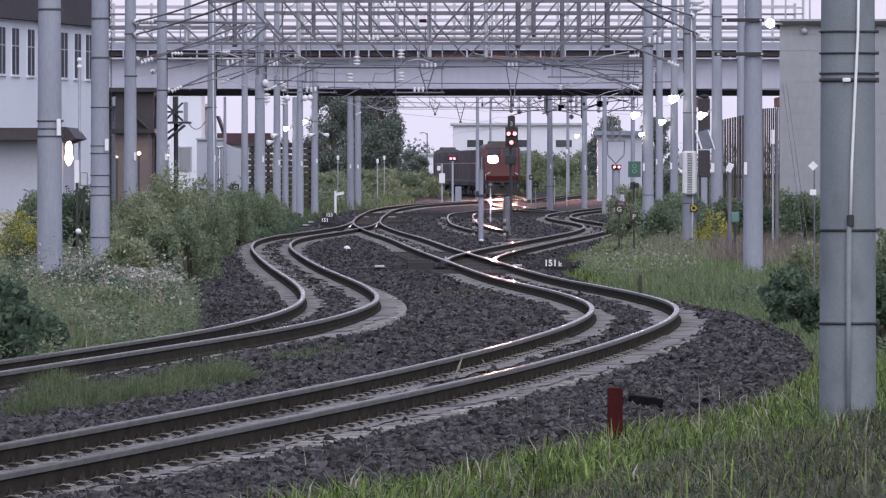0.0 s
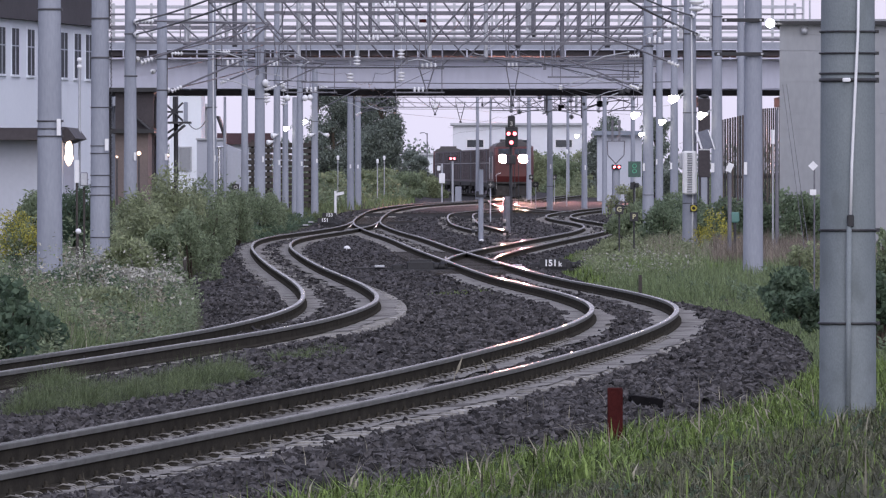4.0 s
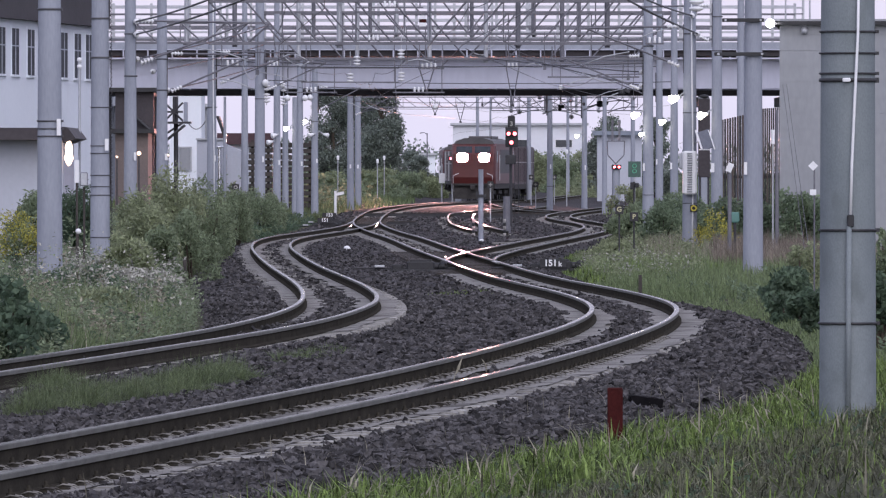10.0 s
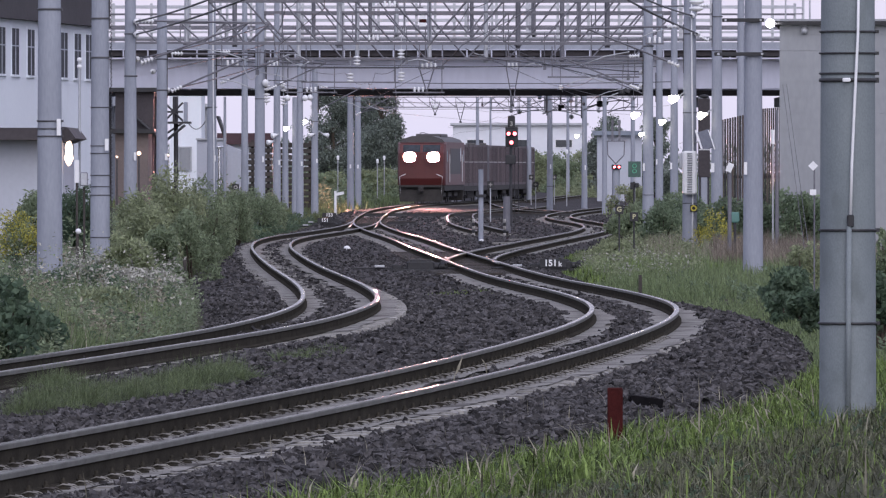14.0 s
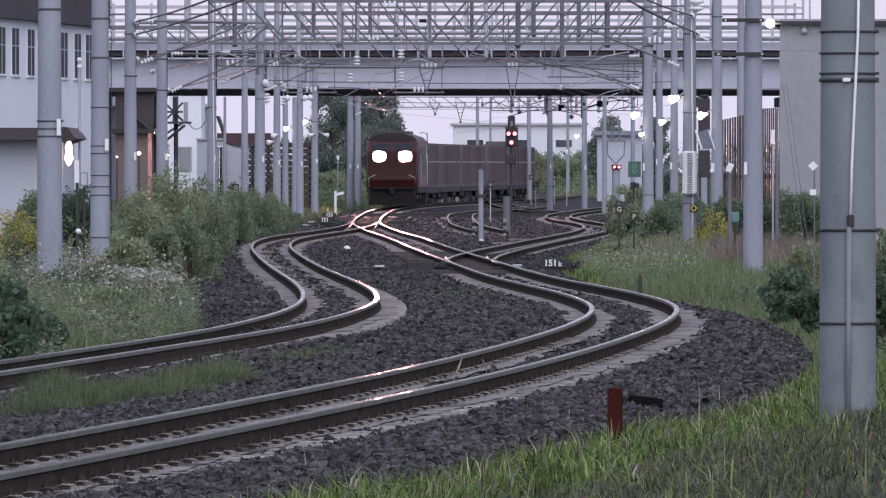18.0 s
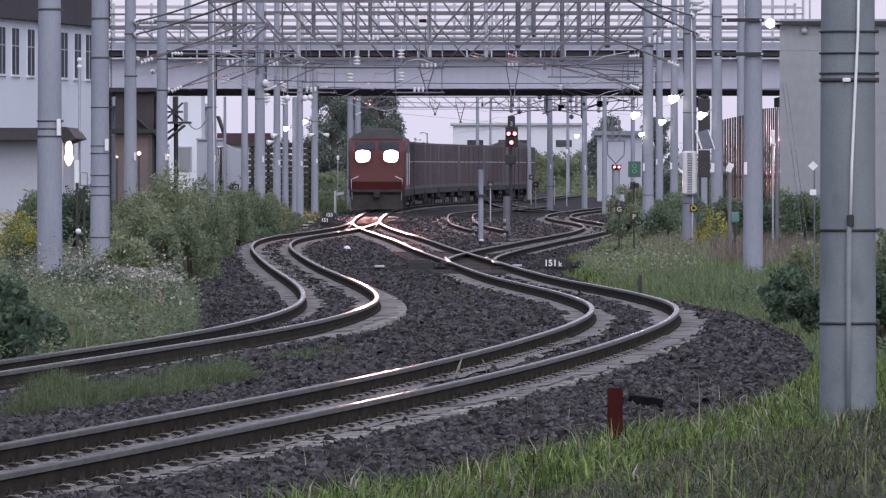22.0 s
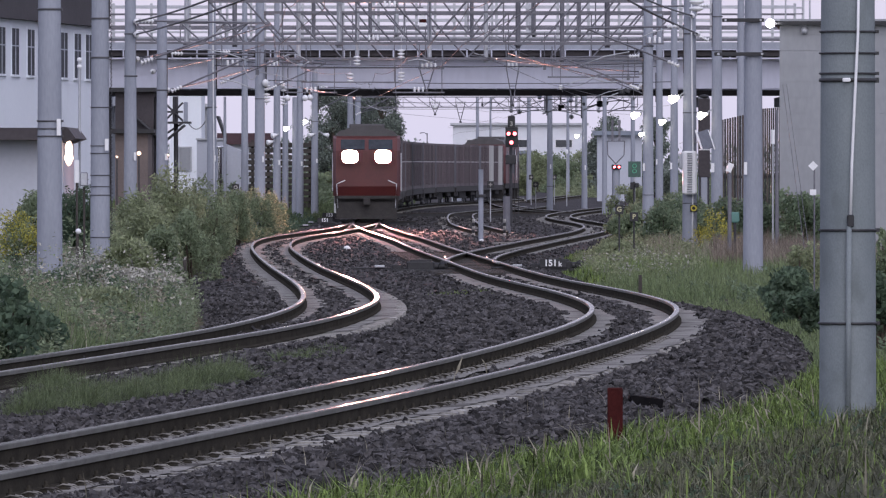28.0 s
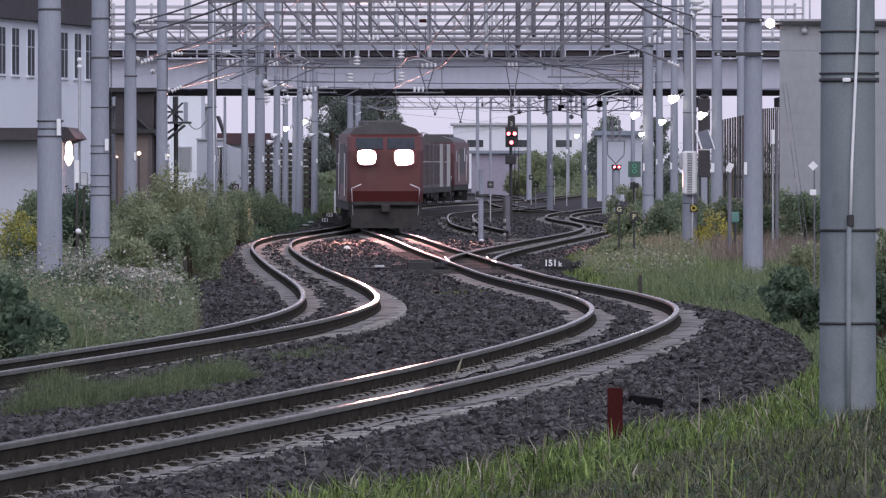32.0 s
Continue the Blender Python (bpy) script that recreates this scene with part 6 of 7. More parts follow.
# Point machines.
for px, py, y, w, text in ((978, 466, 205, 0.52, "151k"), (735, 467, 203, 0.0, ""), (583, 381, 385, 0.0, "153"), (575, 390, 370, 0.0, "151")):
    x, zc = (px - 784) * y / 16000.0, EYE - (py - 300) * y / 16000.0
    zg = float(level(y)) - 0.2
    pm = thing("point_machine", pose(x, y, zg), "black point machine with rods beside the rails", "point machine", "point machines")
    part("base_plate", Shape().box((0, 0, 0.06), (1.25, 0.5, 0.05)), DARK_STEEL, pm)
    part("housing", Shape().box((0.12, 0.05, 0.16), (0.62, 0.4, 0.2), bevel=0.03), BLACK, pm)
    part("motor", Shape().cyl((0.42, 0, 0.15), (0.66, 0, 0.15), 0.08, n=12), BLACK, pm, "round black motor")
    part("crank_box", Shape().box((-0.4, 0, 0.13), (0.24, 0.3, 0.12), bevel=0.02), BLACK, pm)
    part("lid", Shape().box((0.12, 0.05, 0.275), (0.5, 0.34, 0.04), bevel=0.015), BLACK, pm)
    part("rod_end", Shape().box((-0.8, -0.1, 0.15), (0.22, 0.14, 0.05), bevel=0.01), STEEL, pm, "pale steel rod end")
    part("rod", Shape().cyl((-1.4, 0, 0.1), (0.9, 0, 0.1), 0.022, n=6), DARK_STEEL, pm)
    part("guide_hoop", Shape().tube([(0.62 + 0.09 * math.cos(q), -0.1, 0.16 + 0.1 * math.sin(q)) for q in np.linspace(-0.6, 3.7, 9)], 0.02, 6), DARK_STEEL, pm)
    if text:
        part("number_board", Shape().box((0, -0.3, zc - zg), (0.6, 0.03, 0.19), bevel=0.01), BLACK, pm)
        words(pm, "number", text[:3], -0.05 if text[3:] else 0, zc - zg, 0.2, WHITE, y=-0.32)
        if text[3:]:
            words(pm, "suffix", text[3:], 0.165, zc - zg - 0.02, 0.16, WHITE, y=-0.32)
        part("board_leg", Shape().box((0, -0.28, (zc - zg) / 2), (0.06, 0.02, zc - zg)), BLACK, pm)

# Striped posts where the stub track ends.
for px in (838, 893):
    x = (px - 784) * 335 / 16000.0
    st = thing("striped_post", pose(x, 335, float(level(335)) - 0.2), "short post in black and white stripes at the track's end", "post", "striped posts")
    for k in range(5):
        part("stripe", Shape().lathe((0, 0, k * 0.13), [(0.0, 0.0), (0.055, 0.0), (0.055, 0.13), (0.0, 0.13)], 10), SLEEPER if k % 2 == 0 else BLACK, st)

for px, y, w in ((898, 296, 0.3), (921, 312, 0.22)):
    x = (px - 784) * y / 16000.0
    lb = thing("loose_slab", pose(x, y, float(level(y)) - 0.17, 0, 0, 62), "pale concrete trough lid lying on the ballast", "slab", "loose slabs")
    part("slab", Shape().box((0, 0, 0.03), (w * 6, 0.22, 0.07), bevel=0.01), FINES, lb)

# Switch marker, dome and other small posts.
tm, z = post_at(-5.48, 460, 0.66, 0.07, "white T-shaped marker post in the grass", "marker_post", WHITE)
part("arm", Shape().box((0.22, 0, 0.51 - z), (0.45, 0.06, 0.15), ry=-0.2), WHITE, tm)
dome = thing("white_dome", pose(-2.92, 275, float(level(275)) - 0.2), "small white dome cap on the ballast", "marker")
part("cap", Shape().lathe((0, 0, 0), [(0.1, 0.0), (0.11, 0.06), (0.07, 0.12), (0.0, 0.14)], 12), WHITE, dome)
rp = thing("red_post", pose(1.19, 62.5, float(land(1.19, 62.5)) - 0.1), "short square red-brown marker post at the ballast edge", "post")
rh = 0.24 - float(land(1.19, 62.5)) + 0.1
part("post", Shape().box((0, 0, rh / 2), (0.106, 0.1, rh), bevel=0.006), RED_PAINT, rp)
dr = thing("drain_slab", pose(1.62, 73, float(bed_height(np.array([1.62]), np.array([73.0]))[0]) + 0.0), "dark steel plate lying on the ballast", "plate")
part("plate", Shape().box((0, 0, 0.075), (0.24, 0.5, 0.05), ry=0.12, bevel=0.01), BLACK_AND_SHADE, dr)
part("lip", Shape().box((0.02, -0.26, 0.05), (0.26, 0.03, 0.1), ry=0.12), BLACK_AND_SHADE, dr)
for px, y, top in ((1133, 158, 487), (327, 150, 455)):
    x = (px - 784) * y / 16000.0
    z = soil(x, y)
    bp = thing("brown_post", pose(x, y, z - 0.1), "short weathered brown timber marker post", "post", "timber posts")
    h = EYE - (top - 300) * y / 16000.0 - z + 0.1
    part("post", Shape().box((0, 0, h / 2), (0.06, 0.06, max(h, 0.25)), bevel=0.008), TIMBER, bp)
wp, z = post_at(-6.48, 160, 1.9, 0.02, "white kilometre post board in the weeds", "white_board", TIMBER, group="boards")
part("board", Shape().box((0, -0.04, 1.71 - z), (0.08, 0.02, 0.4), bevel=0.005), WHITE, wp)
lp, z = post_at(-8.44, 210, 4.31, 0.03, "slim lamp pole with two small white lamps", "lamp_pole")
for py in (106, 118):
    part("globe", Shape().lathe((0, 0, EYE - (py - 300) * 210 / 16000.0 - z), [(0.0, 0.06), (0.06, 0.03), (0.06, -0.03), (0.0, -0.06)], 10), WHITE, lp)
dp, z = post_at(6.34, 200, 1.88, 0.045, "slim steel post with a white diamond plate", "marker_post", TRUSS)
part("plate", Shape().box((0.0, -0.09, 1.79 - z), (0.13, 0.015, 0.2), ry=0.4), WHITE, dp)
dq, z = post_at(5.34, 130, 1.83, 0.012, "steel stake with a white diamond plate", "marker_post", TRUSS)
part("plate", Shape().box((-0.02, -0.06, 1.8 - z), (0.1, 0.012, 0.1), ry=0.785), WHITE, dq)
part("label_plate", Shape().box((-0.02, -0.06, 1.42 - z), (0.09, 0.012, 0.08)), WHITE, dq)
for px, py in ((1372, 240),):
    lt, z = post_at((px - 784) * 213 / 16000.0 - 0.05, 213.2, EYE - (py - 300) * 213 / 16000.0, 0.02, "small lit tube lamp on a post", "tube_lamp")
    part("tube", Shape().cyl((0, -0.1, EYE - (255 - 300) * 213 / 16000.0 - z), (0, -0.1, EYE - (230 - 300) * 213 / 16000.0 - z), 0.045, n=10), WHITE, lt)

# On the pole by the verge: equipment box with louvres and a solar panel.
eq = thing("louvred_box", pose(6.54, 239.82, 1.08), "white louvred equipment box strapped to the pole", "equipment box")
part("box", Shape().box((0, -0.12, 0.58), (0.38, 0.24, 1.15), bevel=0.04), WHITE, eq)
for k in range(17):
    part("louvre", Shape().box((0.0, -0.25, 0.08 + k * 0.063), (0.13, 0.03, 0.03), rx=0.5), STEEL, eq)
part("side_box", Shape().box((-0.22, 0.0, 0.9), (0.1, 0.15, 0.4), bevel=0.02), STEEL, eq)
sp = thing("solar_panel", pose(6.93, 239.6, 2.53), "tilted dark solar panel in a pale frame", "solar panel")
part("panel", Shape().box((0.02, 0, 0), (0.34, 0.03, 0.56), rx=-0.5, ry=-0.3), paint("solar_cells", (0.1, 0.11, 0.15), (0.14, 0.15, 0.19), 0.25, 0, 8, 30, 0), sp)
part("frame", Shape().box((-0.15, -0.02, 0), (0.05, 0.06, 0.6), rx=-0.5, ry=-0.3).box((0.19, -0.02, 0), (0.03, 0.05, 0.6), rx=-0.5, ry=-0.3).box((0.0, -0.15, -0.26), (0.3, 0.05, 0.03)), WHITE, sp)
part("strut", Shape().cyl((-0.33, 0.3, -0.1), (0.0, 0.03, 0.0), 0.02, n=6), STEEL, sp)

# Thin marker stakes in the far scrub and a far street light.
for px, y, top in ((668, 560, 285), (680, 575, 279), (598, 520, 279), (1003, 540, 268)):
    sk, z = post_at((px - 784) * y / 16000.0, y, EYE - (top - 300) * y / 16000.0, 0.03, "thin stake with a white cap in the scrub", "marker_stake", STEEL, group="marker stakes")
    part("cap", Shape().lathe((0, 0, EYE - (top - 300) * y / 16000.0 - z), [(0.07, -0.15), (0.09, 0.0), (0.06, 0.1), (0.0, 0.12)], 8), WHITE, sk)
fs, z = post_at(-1.93, 1100, 6.15, 0.07, "far street light on a slim bent pole", "far_street_light", TRUSS, "street lamp")
part("arm", Shape().tube([(0, 0, 6.01 - z), (-0.4, 0, 6.22 - z), (-0.9, 0, 6.15 - z)], 0.06, 6), TRUSS, fs)

wc, z = post_at(-6.05, 150, 0.7, 0.008, "thin stalk with a small white ball in the weeds", "ball_marker", TIMBER, "marker")
part("ball", Shape().lathe((0, 0, 0.72 - z), [(0.0, 0.05), (0.035, 0.035), (0.05, 0.0), (0.035, -0.035), (0.0, -0.05)], 12), WHITE, wc, "white ball")

# Dry stalks standing between and beside the near rails.
for i, (px, y, foot, dx, h) in enumerate(((799, 80, 704, 0.1, 0.36), (711, 76, 733, 0.03, 0.13), (740, 77, 725, 0.04, 0.12), (655, 75, 748, 0.07, 0.06), (862, 84, 655, -0.05, 0.1))):
    x, zf = (px - 784) * y / 16000.0, EYE - (foot - 300) * y / 16000.0
    ds = thing("dry_stalk", pose(x, y, zf), "single pale dry grass stalk beside the rail", "grass stalk", "dry stalks")
    part("stalk", Shape().tube([(0, 0, -0.08), (dx * 0.25, 0, h * 0.5), (dx, 0.02, h)], [0.004, 0.005, 0.002], 5), DRY_GRASS, ds)
    part("leaf", Shape().add([(dx * 0.25, 0, h * 0.5), (dx * 0.62 + 0.012, -0.01, h * 0.72), (dx, 0.02, h * 1.02), (dx * 0.62 - 0.006, 0.0, h * 0.78)], [(0, 1, 2, 3)]), DRY_GRASS, ds)

# Small boards and boxes on the verge, glowing balls added by the shed.
ys = thing("round_sign", pose(6.65, 239.75, 0.72), "small yellow sign with a black ring on the pole", "sign")
part("board", Shape().box((0, 0, 0), (0.19, 0.02, 0.19), bevel=0.008), BLACK, ys)
part("ring", Shape().lathe((0, -0.02, 0), [(0.045, 0), (0.045, -0.01), (0.085, -0.01), (0.085, 0)], 16, "Y"), YELLOW_PAINT, ys, "yellow ring")
tb, z = post_at(6.62, 205, 0.57, 0.03, "small teal box on a short stake in the dry grass", "teal_box", DARK_STEEL, "box")
part("box", Shape().box((0, -0.02, 0.66 - z), (0.2, 0.12, 0.24), bevel=0.03), paint("teal_plastic", (0.07, 0.17, 0.15), (0.1, 0.22, 0.19), 0.5), tb)
bb, z = post_at(8.03, 380, 1.23, 0.04, "black twin lamp box on a post by the points", "lamp_box", DARK_STEEL, "signal")
part("box", Shape().box((-0.08, -0.06, 1.06 - z), (0.17, 0.14, 0.3), bevel=0.03).box((0.12, -0.06, 1.08 - z), (0.17, 0.14, 0.2), bevel=0.03), BLACK, bb)
# Glowing balls on added posts stand for small headlight reflections, not lamps.
WARM = glow("warm_reflection_glow", (1.0, 0.68, 0.5), 1.5)
for px, py, y, r in ((246, 272, 424.6, 0.11), (207, 278, 424.7, 0.06), (297, 275, 440, 0.07), (384, 280, 518, 0.08)):
    wl, z = post_at((px - 784) * y / 16000.0, y - 0.1, EYE - (py - 300) * y / 16000.0, 0.03, "small glowing ball for a headlight reflection, on a thin post", "reflection_post", DARK_STEEL, "lamp", "post lamps")
    part("globe", Shape().lathe((0, 0, EYE - (py - 300) * y / 16000.0 - z), [(0.0, r), (r * 0.8, r * 0.55), (r, 0.0), (r * 0.75, -r * 0.6), (0.0, -r)], 12), WARM, wl, "glowing globe")
dc = thing("dark_cabinet", pose(8.09, 280, soil(8.09, 280)), "tall dark brown equipment board on twin legs by the pole", "cabinet")
zc = dc.location.z
part("board", Shape().box((0, 0, (1.5 + 3.95) / 2 - zc), (0.36, 0.16, 2.45), bevel=0.02), ROOF_AND_SHADE, dc)
for dx in (-0.13, 0.13):
    part("leg", Shape().cyl((dx, 0, -0.05), (dx, 0, 1.52 - zc), 0.03, n=8), DARK_STEEL, dc)
part("cap", Shape().lathe((0, 0, 3.98 - zc), [(0.0, 0.1), (0.12, 0.07), (0.16, 0.0), (0.0, -0.04)], 12), BLACK, dc)
eb, z = post_at(-6.47, 163, 1.43, 0.02, "small grey junction box on a post in the weeds", "junction_box", TIMBER, "box")
part("box", Shape().box((0, -0.06, 1.57 - z), (0.13, 0.12, 0.25), bevel=0.015), TRUSS, eb)
part("lid", Shape().box((0, -0.125, 1.57 - z), (0.11, 0.01, 0.22), bevel=0.004), STEEL, eb)
sq, z = post_at(-7.34, 320, 1.25, 0.025, "small black square board with a pale ring in the bushes", "ring_board", DARK_STEEL, "sign")
part("board", Shape().box((0, -0.04, 1.11 - z), (0.24, 0.02, 0.24), bevel=0.01), BLACK, sq)
part("ring", Shape().lathe((0, -0.055, 1.11 - z), [(0.04, 0), (0.04, -0.01), (0.075, -0.01), (0.075, 0)], 12, "Y"), SLEEPER, sq, "pale ring")

# ---- the train ----
CAR = 20.4
LOCO = 18.6


def bogie(parent, y, wheels=2, gap=1.9):
    """A bogie frame with axle boxes, springs and wheels."""
    b = part("bogie", Shape().box((-1.0, y, 0.55), (0.16, gap + 1.2, 0.22), bevel=0.03).box((1.0, y, 0.55), (0.16, gap + 1.2, 0.22), bevel=0.03).box((0, y, 0.6), (2.0, 0.5, 0.2)), UNDERFRAME, parent)
    for k in range(wheels):
        yy = y + (k - (wheels - 1) / 2) * gap
        s = Shape()
        for sx in (-1, 1):
            prof = [(0.0, -0.06), (0.4, -0.06), (0.43, -0.04), (0.43, 0.06), (0.38, 0.06), (0.12, 0.02), (0.0, 0.02)]
            pts = []
            for r, h in prof:
                pts += [(sx * (0.545 + h * 0.5), yy + r * math.cos(a * math.pi / 8), 0.43 + r * math.sin(a * math.pi / 8)) for a in range(16)]
            s.add(pts, [(i * 16 + a, i * 16 + (a + 1) % 16, i * 16 + 16 + (a + 1) % 16, i * 16 + 16 + a) for i in range(len(prof) - 1) for a in range(16)], True)
        s.cyl((-1.1, yy, 0.43), (1.1, yy, 0.43), 0.07, n=8)
        part("wheelset", s, DARK_STEEL, b)


def locomotive(label, lit, length=LOCO):
    """Diesel locomotive, facing -Y: raked cab ends, side grilles, roof hump."""
    t = thing("locomotive", Matrix(), label, "locomotive", "locomotives")
    L = length / 2
    s = Shape()
    side = [(-L + 0.15, 1.1), (-L, 1.5), (-L + 0.04, 2.98), (-L + 0.42, 3.5), (-L + 0.85, 3.62), (L - 0.85, 3.62), (L - 0.42, 3.5), (L - 0.04, 2.98), (L, 1.5), (L - 0.15, 1.1)]
    pts = []
    for sx, inset in ((-1.4, 0.25), (-1.28, 0.0), (1.28, 0.0), (1.4, 0.25)):
        pts += [(sx, y - math.copysign(inset, y), z) for y, z in side]
    n = len(side)
    fs = [(k * n + i, k * n + (i + 1) % n, k * n + n + (i + 1) % n, k * n + n + i) for k in range(3) for i in range(n)]
    fs += [tuple(range(n - 1, -1, -1)), tuple(range(3 * n, 4 * n))]
    s.add(pts, fs)
    part("body", s, LOCO_RED, t, "red cab and body")
    part("roof", Shape().prism([(-1.38, 3.5), (-1.15, 3.8), (-0.6, 3.98), (0.6, 3.98), (1.15, 3.8), (1.38, 3.5)], -L + 0.75, L - 0.75), LOCO_GREY, t, "dark grey roof")
    part("exhaust_hump", Shape().box((0, 0, 4.02), (1.5, length * 0.32, 0.2), bevel=0.05), LOCO_GREY, t)
    part("underframe", Shape().box((0, 0, 0.95), (2.7, length - 0.5, 0.35), bevel=0.04), UNDERFRAME, t)
    for sx in (-1, 1):
        part("side_grille", Shape().box((sx * 1.405, 0, 2.5), (0.03, length - 9.1, 1.5)), LOCO_GREY, t, "dark grey side grilles")
        for e in (-1, 1):
            part("cab_window", Shape().box((sx * 1.407, e * (L - 1.8), 2.8), (0.03, 0.75, 0.7), bevel=0.01), GLASS, t)
            part("cab_door", Shape().box((sx * 1.404, e * (L - 3.0), 2.2), (0.03, 0.65, 1.9)), LOCO_RED, t)
            part("handrail", Shape().cyl((sx * 1.44, e * (L - 3.5), 1.3), (sx * 1.44, e * (L - 3.5), 2.9), 0.02, n=6), WHITE, t)
    for sx in (-1, 1):
        part("round_badge", Shape().add([(sx * 1.43, L - 4.7 + 0.45 * math.cos(a * math.pi / 8), 2.9 + sx * 0.45 * math.sin(a * math.pi / 8)) for a in range(16)], [tuple(range(16))]), WHITE, t, "pale round patch")
    for e in (-1, 1):
        for sx in (-1, 1):
            part("windscreen", Shape().box((sx * 0.58, e * (L - 0.22), 3.24), (1.0, 0.05, 0.5), rx=e * 0.63, bevel=0.02), GLASS, t)
            on = lit and e < 0
            rim, lens = Shape(), Shape()
            oval = [(0.37 * math.copysign(abs(math.cos(a)) ** 0.6, math.cos(a)), 0.285 * math.copysign(abs(math.sin(a)) ** 0.6, math.sin(a))) for a in np.linspace(0, 2 * math.pi, 24, endpoint=False)]
            for k, (m, y) in enumerate(((1.0, -0.02), (1.0, 0.3), (0.93, 0.3), (0.93, 0.0))):
                rim.add([(sx * 0.69 + u * m, e * (L - 0.06 + y), 2.72 + w * m) for u, w in oval], [])
            rim.f = [(k * 24 + i, k * 24 + (i + 1) % 24, k * 24 + 24 + (i + 1) % 24, k * 24 + 24 + i) for k in range(3) for i in range(24)]
            rim.s = [True] * len(rim.f)
            rim.add(rim.v[:24], [tuple(range(24))])
            part("headlight_rim", rim, BLACK, t)
            lens.add([(sx * 0.69 + u * 0.92, e * (L - 0.04), 2.72 + w * 0.92) for u, w in oval] + [(sx * 0.69 + u * 0.5, e * L, 2.72 + w * 0.5) for u, w in oval], [(i, (i + 1) % 24, 24 + (i + 1) % 24, 24 + i) for i in range(24)] + [tuple(range(24, 48))], True)
            # Baffle vanes added before the lens, only to cut the light's sideways spill.
            grid = Shape()
            for k in range(-6, 7):
                hh = 0.26 * max(0.35, 1 - (abs(k) * 0.052 / 0.36) ** 4) ** 0.5
                grid.box((sx * 0.69 + k * 0.052, e * (L + 0.13), 2.72), (0.003, 0.22, 2 * hh))
            for k in range(-4, 5):
                grid.box((sx * 0.69, e * (L + 0.13), 2.72 + k * 0.056), (0.66, 0.22, 0.003))
            if on:
                part("beam_baffle", grid, BLACK_AND_SHADE, t, "black baffle grid added in the lamp hood to narrow the beam")
            part("headlight", lens, HEAD if on else WHITE, t, "glaring twin headlight" if on else "")
        part("gangway", Shape().box((0, e * (L + 0.15), 1.05), (2.5, 0.5, 0.12)), UNDERFRAME, t)
        part("snow_plough", Shape().prism([(-1.25, 0.14), (1.25, 0.14), (1.3, 0.85), (-1.3, 0.85)], e * L - 0.15 + e * 0.1, e * L + 0.15 + e * 0.1), UNDERFRAME, t, "black snow plough")
        part("coupler", Shape().box((0, e * (L + 0.4), 0.86), (0.3, 0.7, 0.3), bevel=0.04), UNDERFRAME, t)
        for sx in (-1, 1):
            part("front_rail", Shape().tube([(sx * 1.2, e * (L + 0.35), 0.6), (sx * 1.25, e * (L + 0.38), 1.6), (sx * 0.9, e * (L + 0.38), 1.75)], 0.02, 6), WHITE, t)
    for y in (-L + 3.7, 0, L - 3.7) if length > 16 else (-L + 3.2, L - 3.2):
        bogie(t, y)
    return t


def wagon(label):
    """Flat container wagon with two bogies."""
    t = thing("container_wagon", Matrix(), label, "wagon", "container wagons")
    part("side_sill", Shape().box((-1.2, 0, 0.85), (0.14, CAR - 0.8, 0.3)).box((1.2, 0, 0.85), (0.14, CAR - 0.8, 0.3)), UNDERFRAME, t)
    part("deck", Shape().box((0, 0, 0.96), (2.4, CAR - 0.7, 0.1)), UNDERFRAME, t)
    for i in range(11):
        part("cross_member", Shape().box((0, -9.2 + i * 1.84, 0.78), (2.3, 0.12, 0.24)), UNDERFRAME, t)
    for e in (-1, 1):
        part("coupler", Shape().box((0, e * (CAR / 2 - 0.15), 0.86), (0.3, 0.7, 0.28)), UNDERFRAME, t)
    for sx in (-1, 1):
        for e in (-1, 1):
            part("end_post", Shape().box((sx * 1.24, e * (CAR / 2 - 0.42), 2.2), (0.08, 0.12, 2.5)), TRUSS, t, "weathered grey end post")
            part("side_ladder", Shape().box((sx * 1.26, e * (CAR / 2 - 0.9), 0.75), (0.04, 0.3, 0.5)), UNDERFRAME, t)
        part("brake_gear", Shape().box((sx * 0.7, 0.5, 0.52), (0.4, 5.4, 0.5), bevel=0.04), UNDERFRAME, t)
        part("air_tank", Shape().cyl((sx * 0.85, -4.4, 0.6), (sx * 0.85, -2.8, 0.6), 0.2, n=12), UNDERFRAME, t)
    for y in (-7.0, 7.0):
        bogie(t, y)
    return t


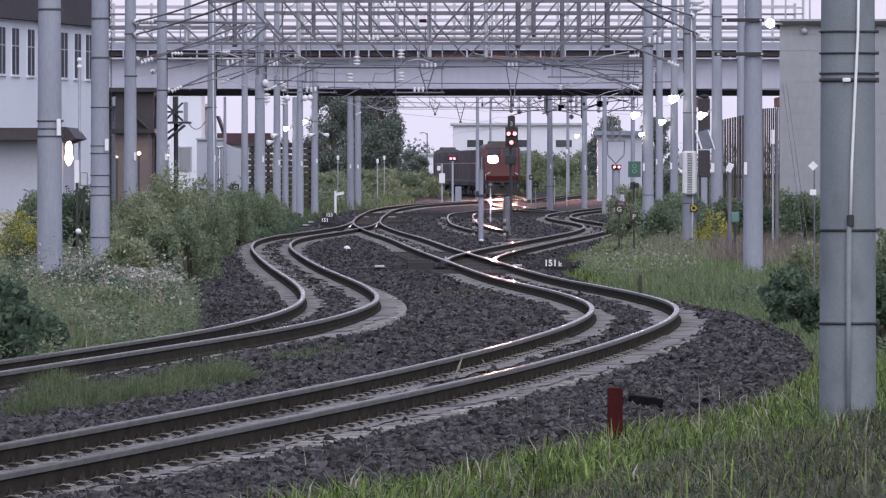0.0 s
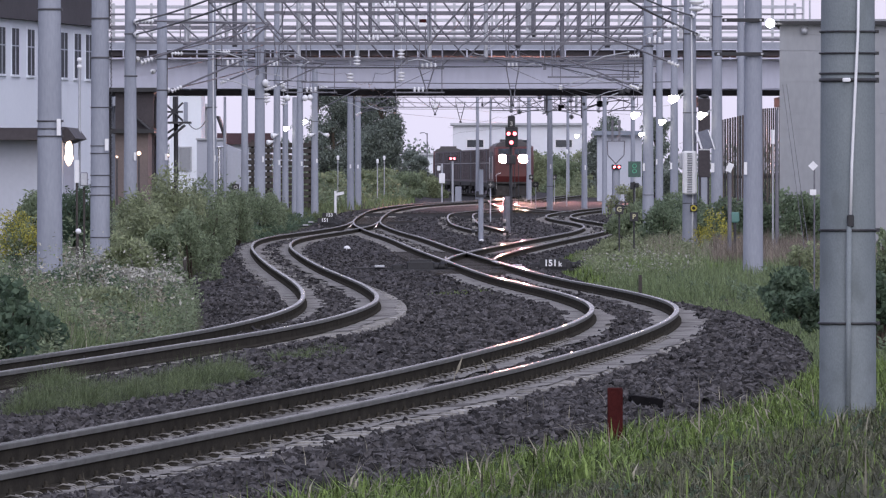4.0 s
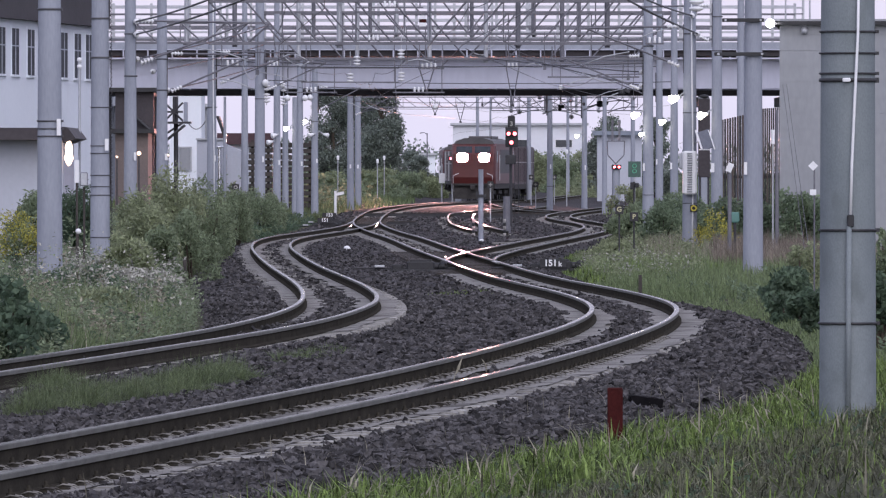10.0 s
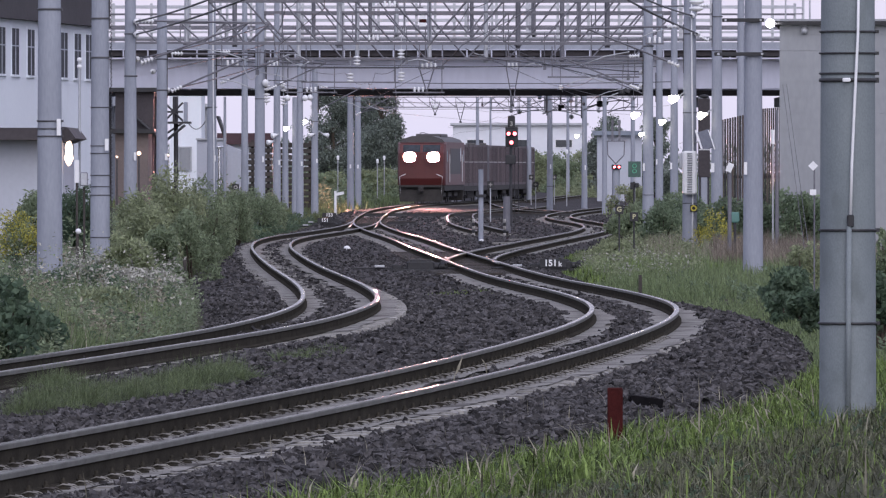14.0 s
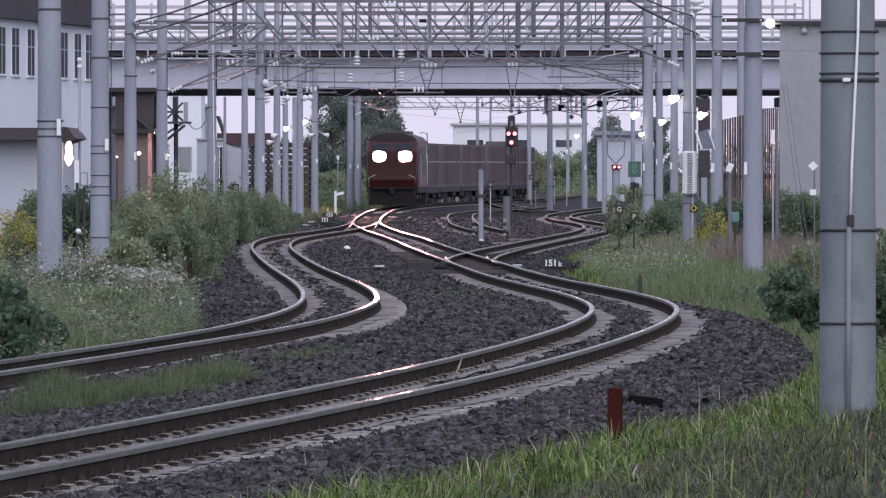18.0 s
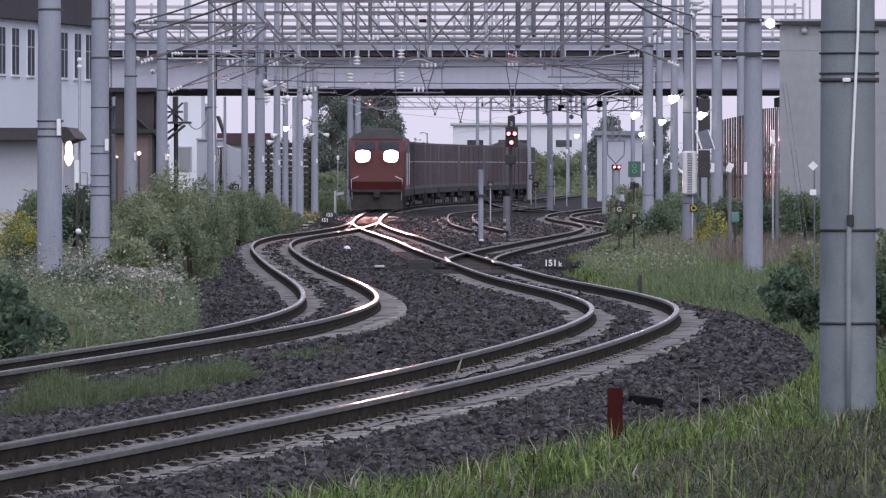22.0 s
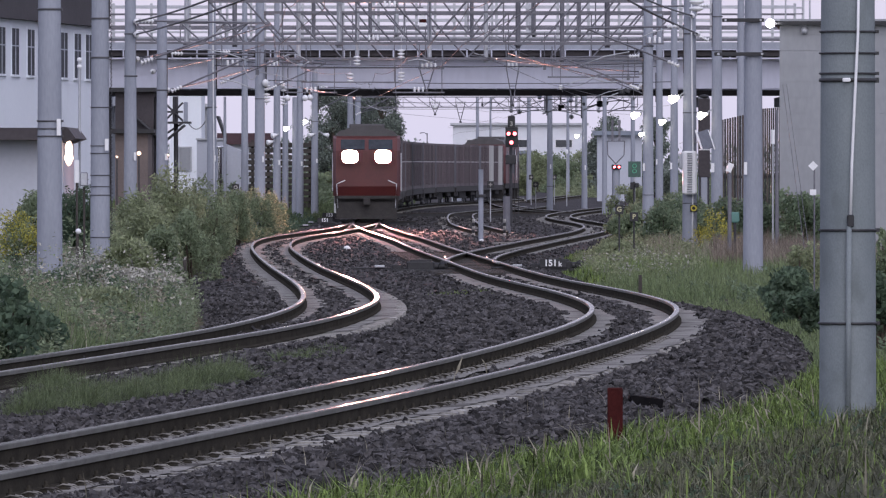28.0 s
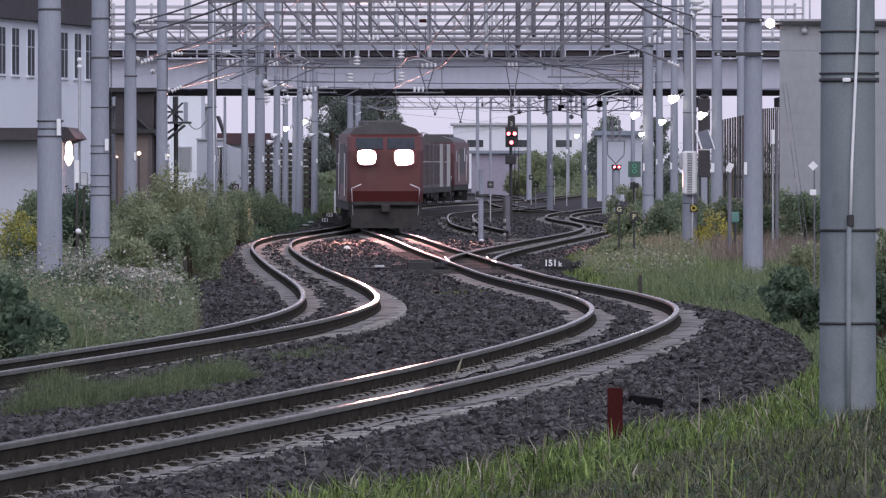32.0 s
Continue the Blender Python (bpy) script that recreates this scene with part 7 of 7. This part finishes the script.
def container_meshes(mat):
    """Box, ribs, doors and label bar of a twelve-foot container at the origin."""
    w, l, h = 2.45, 3.68, 2.5
    out = [("body", Shape().box((0, 0, h / 2), (w - 0.06, l - 0.06, h - 0.04)).mesh("body", mat))]
    for sx in (-1, 1):
        fr = Shape()
        for sy in (-1, 1):
            fr.box((sx * (w / 2 - 0.05), sy * (l / 2 - 0.05), h / 2), (0.12, 0.12, h))
        fr.box((sx * (w / 2 - 0.03), 0, h - 0.06), (0.08, l - 0.2, 0.12)).box((sx * (w / 2 - 0.03), 0, 0.08), (0.08, l - 0.2, 0.16))
        out.append(("side_frame", fr.mesh("side_frame", mat)))
        rb = Shape()
        edge = []
        for k in range(12):
            y0 = -l / 2 + 0.14 + k * (l - 0.28) / 12
            step = (l - 0.28) / 12
            edge += [(y0, 0.0), (y0 + step * 0.3, 0.0), (y0 + step * 0.42, 0.035), (y0 + step * 0.88, 0.035)]
        edge.append((l / 2 - 0.14, 0.0))
        pts = [(sx * (w / 2 - 0.03 + o), y, z) for z in (0.17, h - 0.13) for y, o in edge]
        q = len(edge)
        rb.add(pts, [(i, i + 1, q + i + 1, q + i) for i in range(q - 1)])
        out.append(("side_ribbing", rb.mesh("side_ribbing", mat)))
        out.append(("label_bar", Shape().box((sx * (w / 2 + 0.012), 0.3, 1.45), (0.012, 3.3, 0.05)).mesh("label_bar", PALE_CONTAINER)))
    return out


SETS = {m.name: container_meshes(m) for m in (CONTAINER, PALE_CONTAINER)}
LOADS = []


def container(on, y, mat):
    """A container standing on the deck of a wagon."""
    label = "wine-red ribbed freight container on a wagon" if mat is CONTAINER else "pale grey ribbed freight container on a wagon"
    c = thing("container", Matrix(), label, "container", "freight containers")
    for nm, me in SETS[mat.name]:
        part(nm, me, None, c)
    LOADS.append((c, on, Matrix.Translation((0, y, 1.01))))


TRAIN = []
front = locomotive("red diesel locomotive with glaring headlights leading the train", True)
TRAIN.append((front, LOCO / 2))
at = LOCO + 0.3
for i in range(9):
    wg = wagon("flat wagon loaded with five freight containers")
    for k in range(5):
        pale = (i, k) in ((8, 4), (8, 2))
        container(wg, -7.9 + k * 3.95, PALE_CONTAINER if pale else CONTAINER)
    TRAIN.append((wg, at + CAR / 2))
    at += CAR
tail = locomotive("red diesel locomotive at the tail of the train", False, 13.4)
TRAIN.append((tail, at + 0.3 + 13.4 / 2))

NOSE = [(0.0, 679.0), (3.5, 641.0), (8.5, 587.0), (13.0, 538.0), (19.0, 474.0), (25.0, 410.0), (30.0, 355.5), (32.0, 333.0)]


def motions():
    """The train rolls along the main track towards the camera."""
    ts = np.arange(0, 32.01, 0.5)
    nose = spline([(t, y) for t, y in NOSE])(ts)
    for ob, back in TRAIN:
        rows = []
        for t, y0 in zip(ts, nose):
            y = float(y0) + back
            a, b = y - 6, y + 6
            slope = float(MAIN(b) - MAIN(a)) / 12
            grade = float(level(b) - level(a)) / 12
            x = float(MAIN(a) + MAIN(b)) / 2
            rows.append((float(t), pose(x, y, float(level(y)), math.degrees(math.atan(grade)), 0, -math.degrees(math.atan(slope)))))
        walk(ob, rows)
        for load, on, m in LOADS:
            if on is ob:
                walk(load, [(t, p @ m) for t, p in rows])


motions()
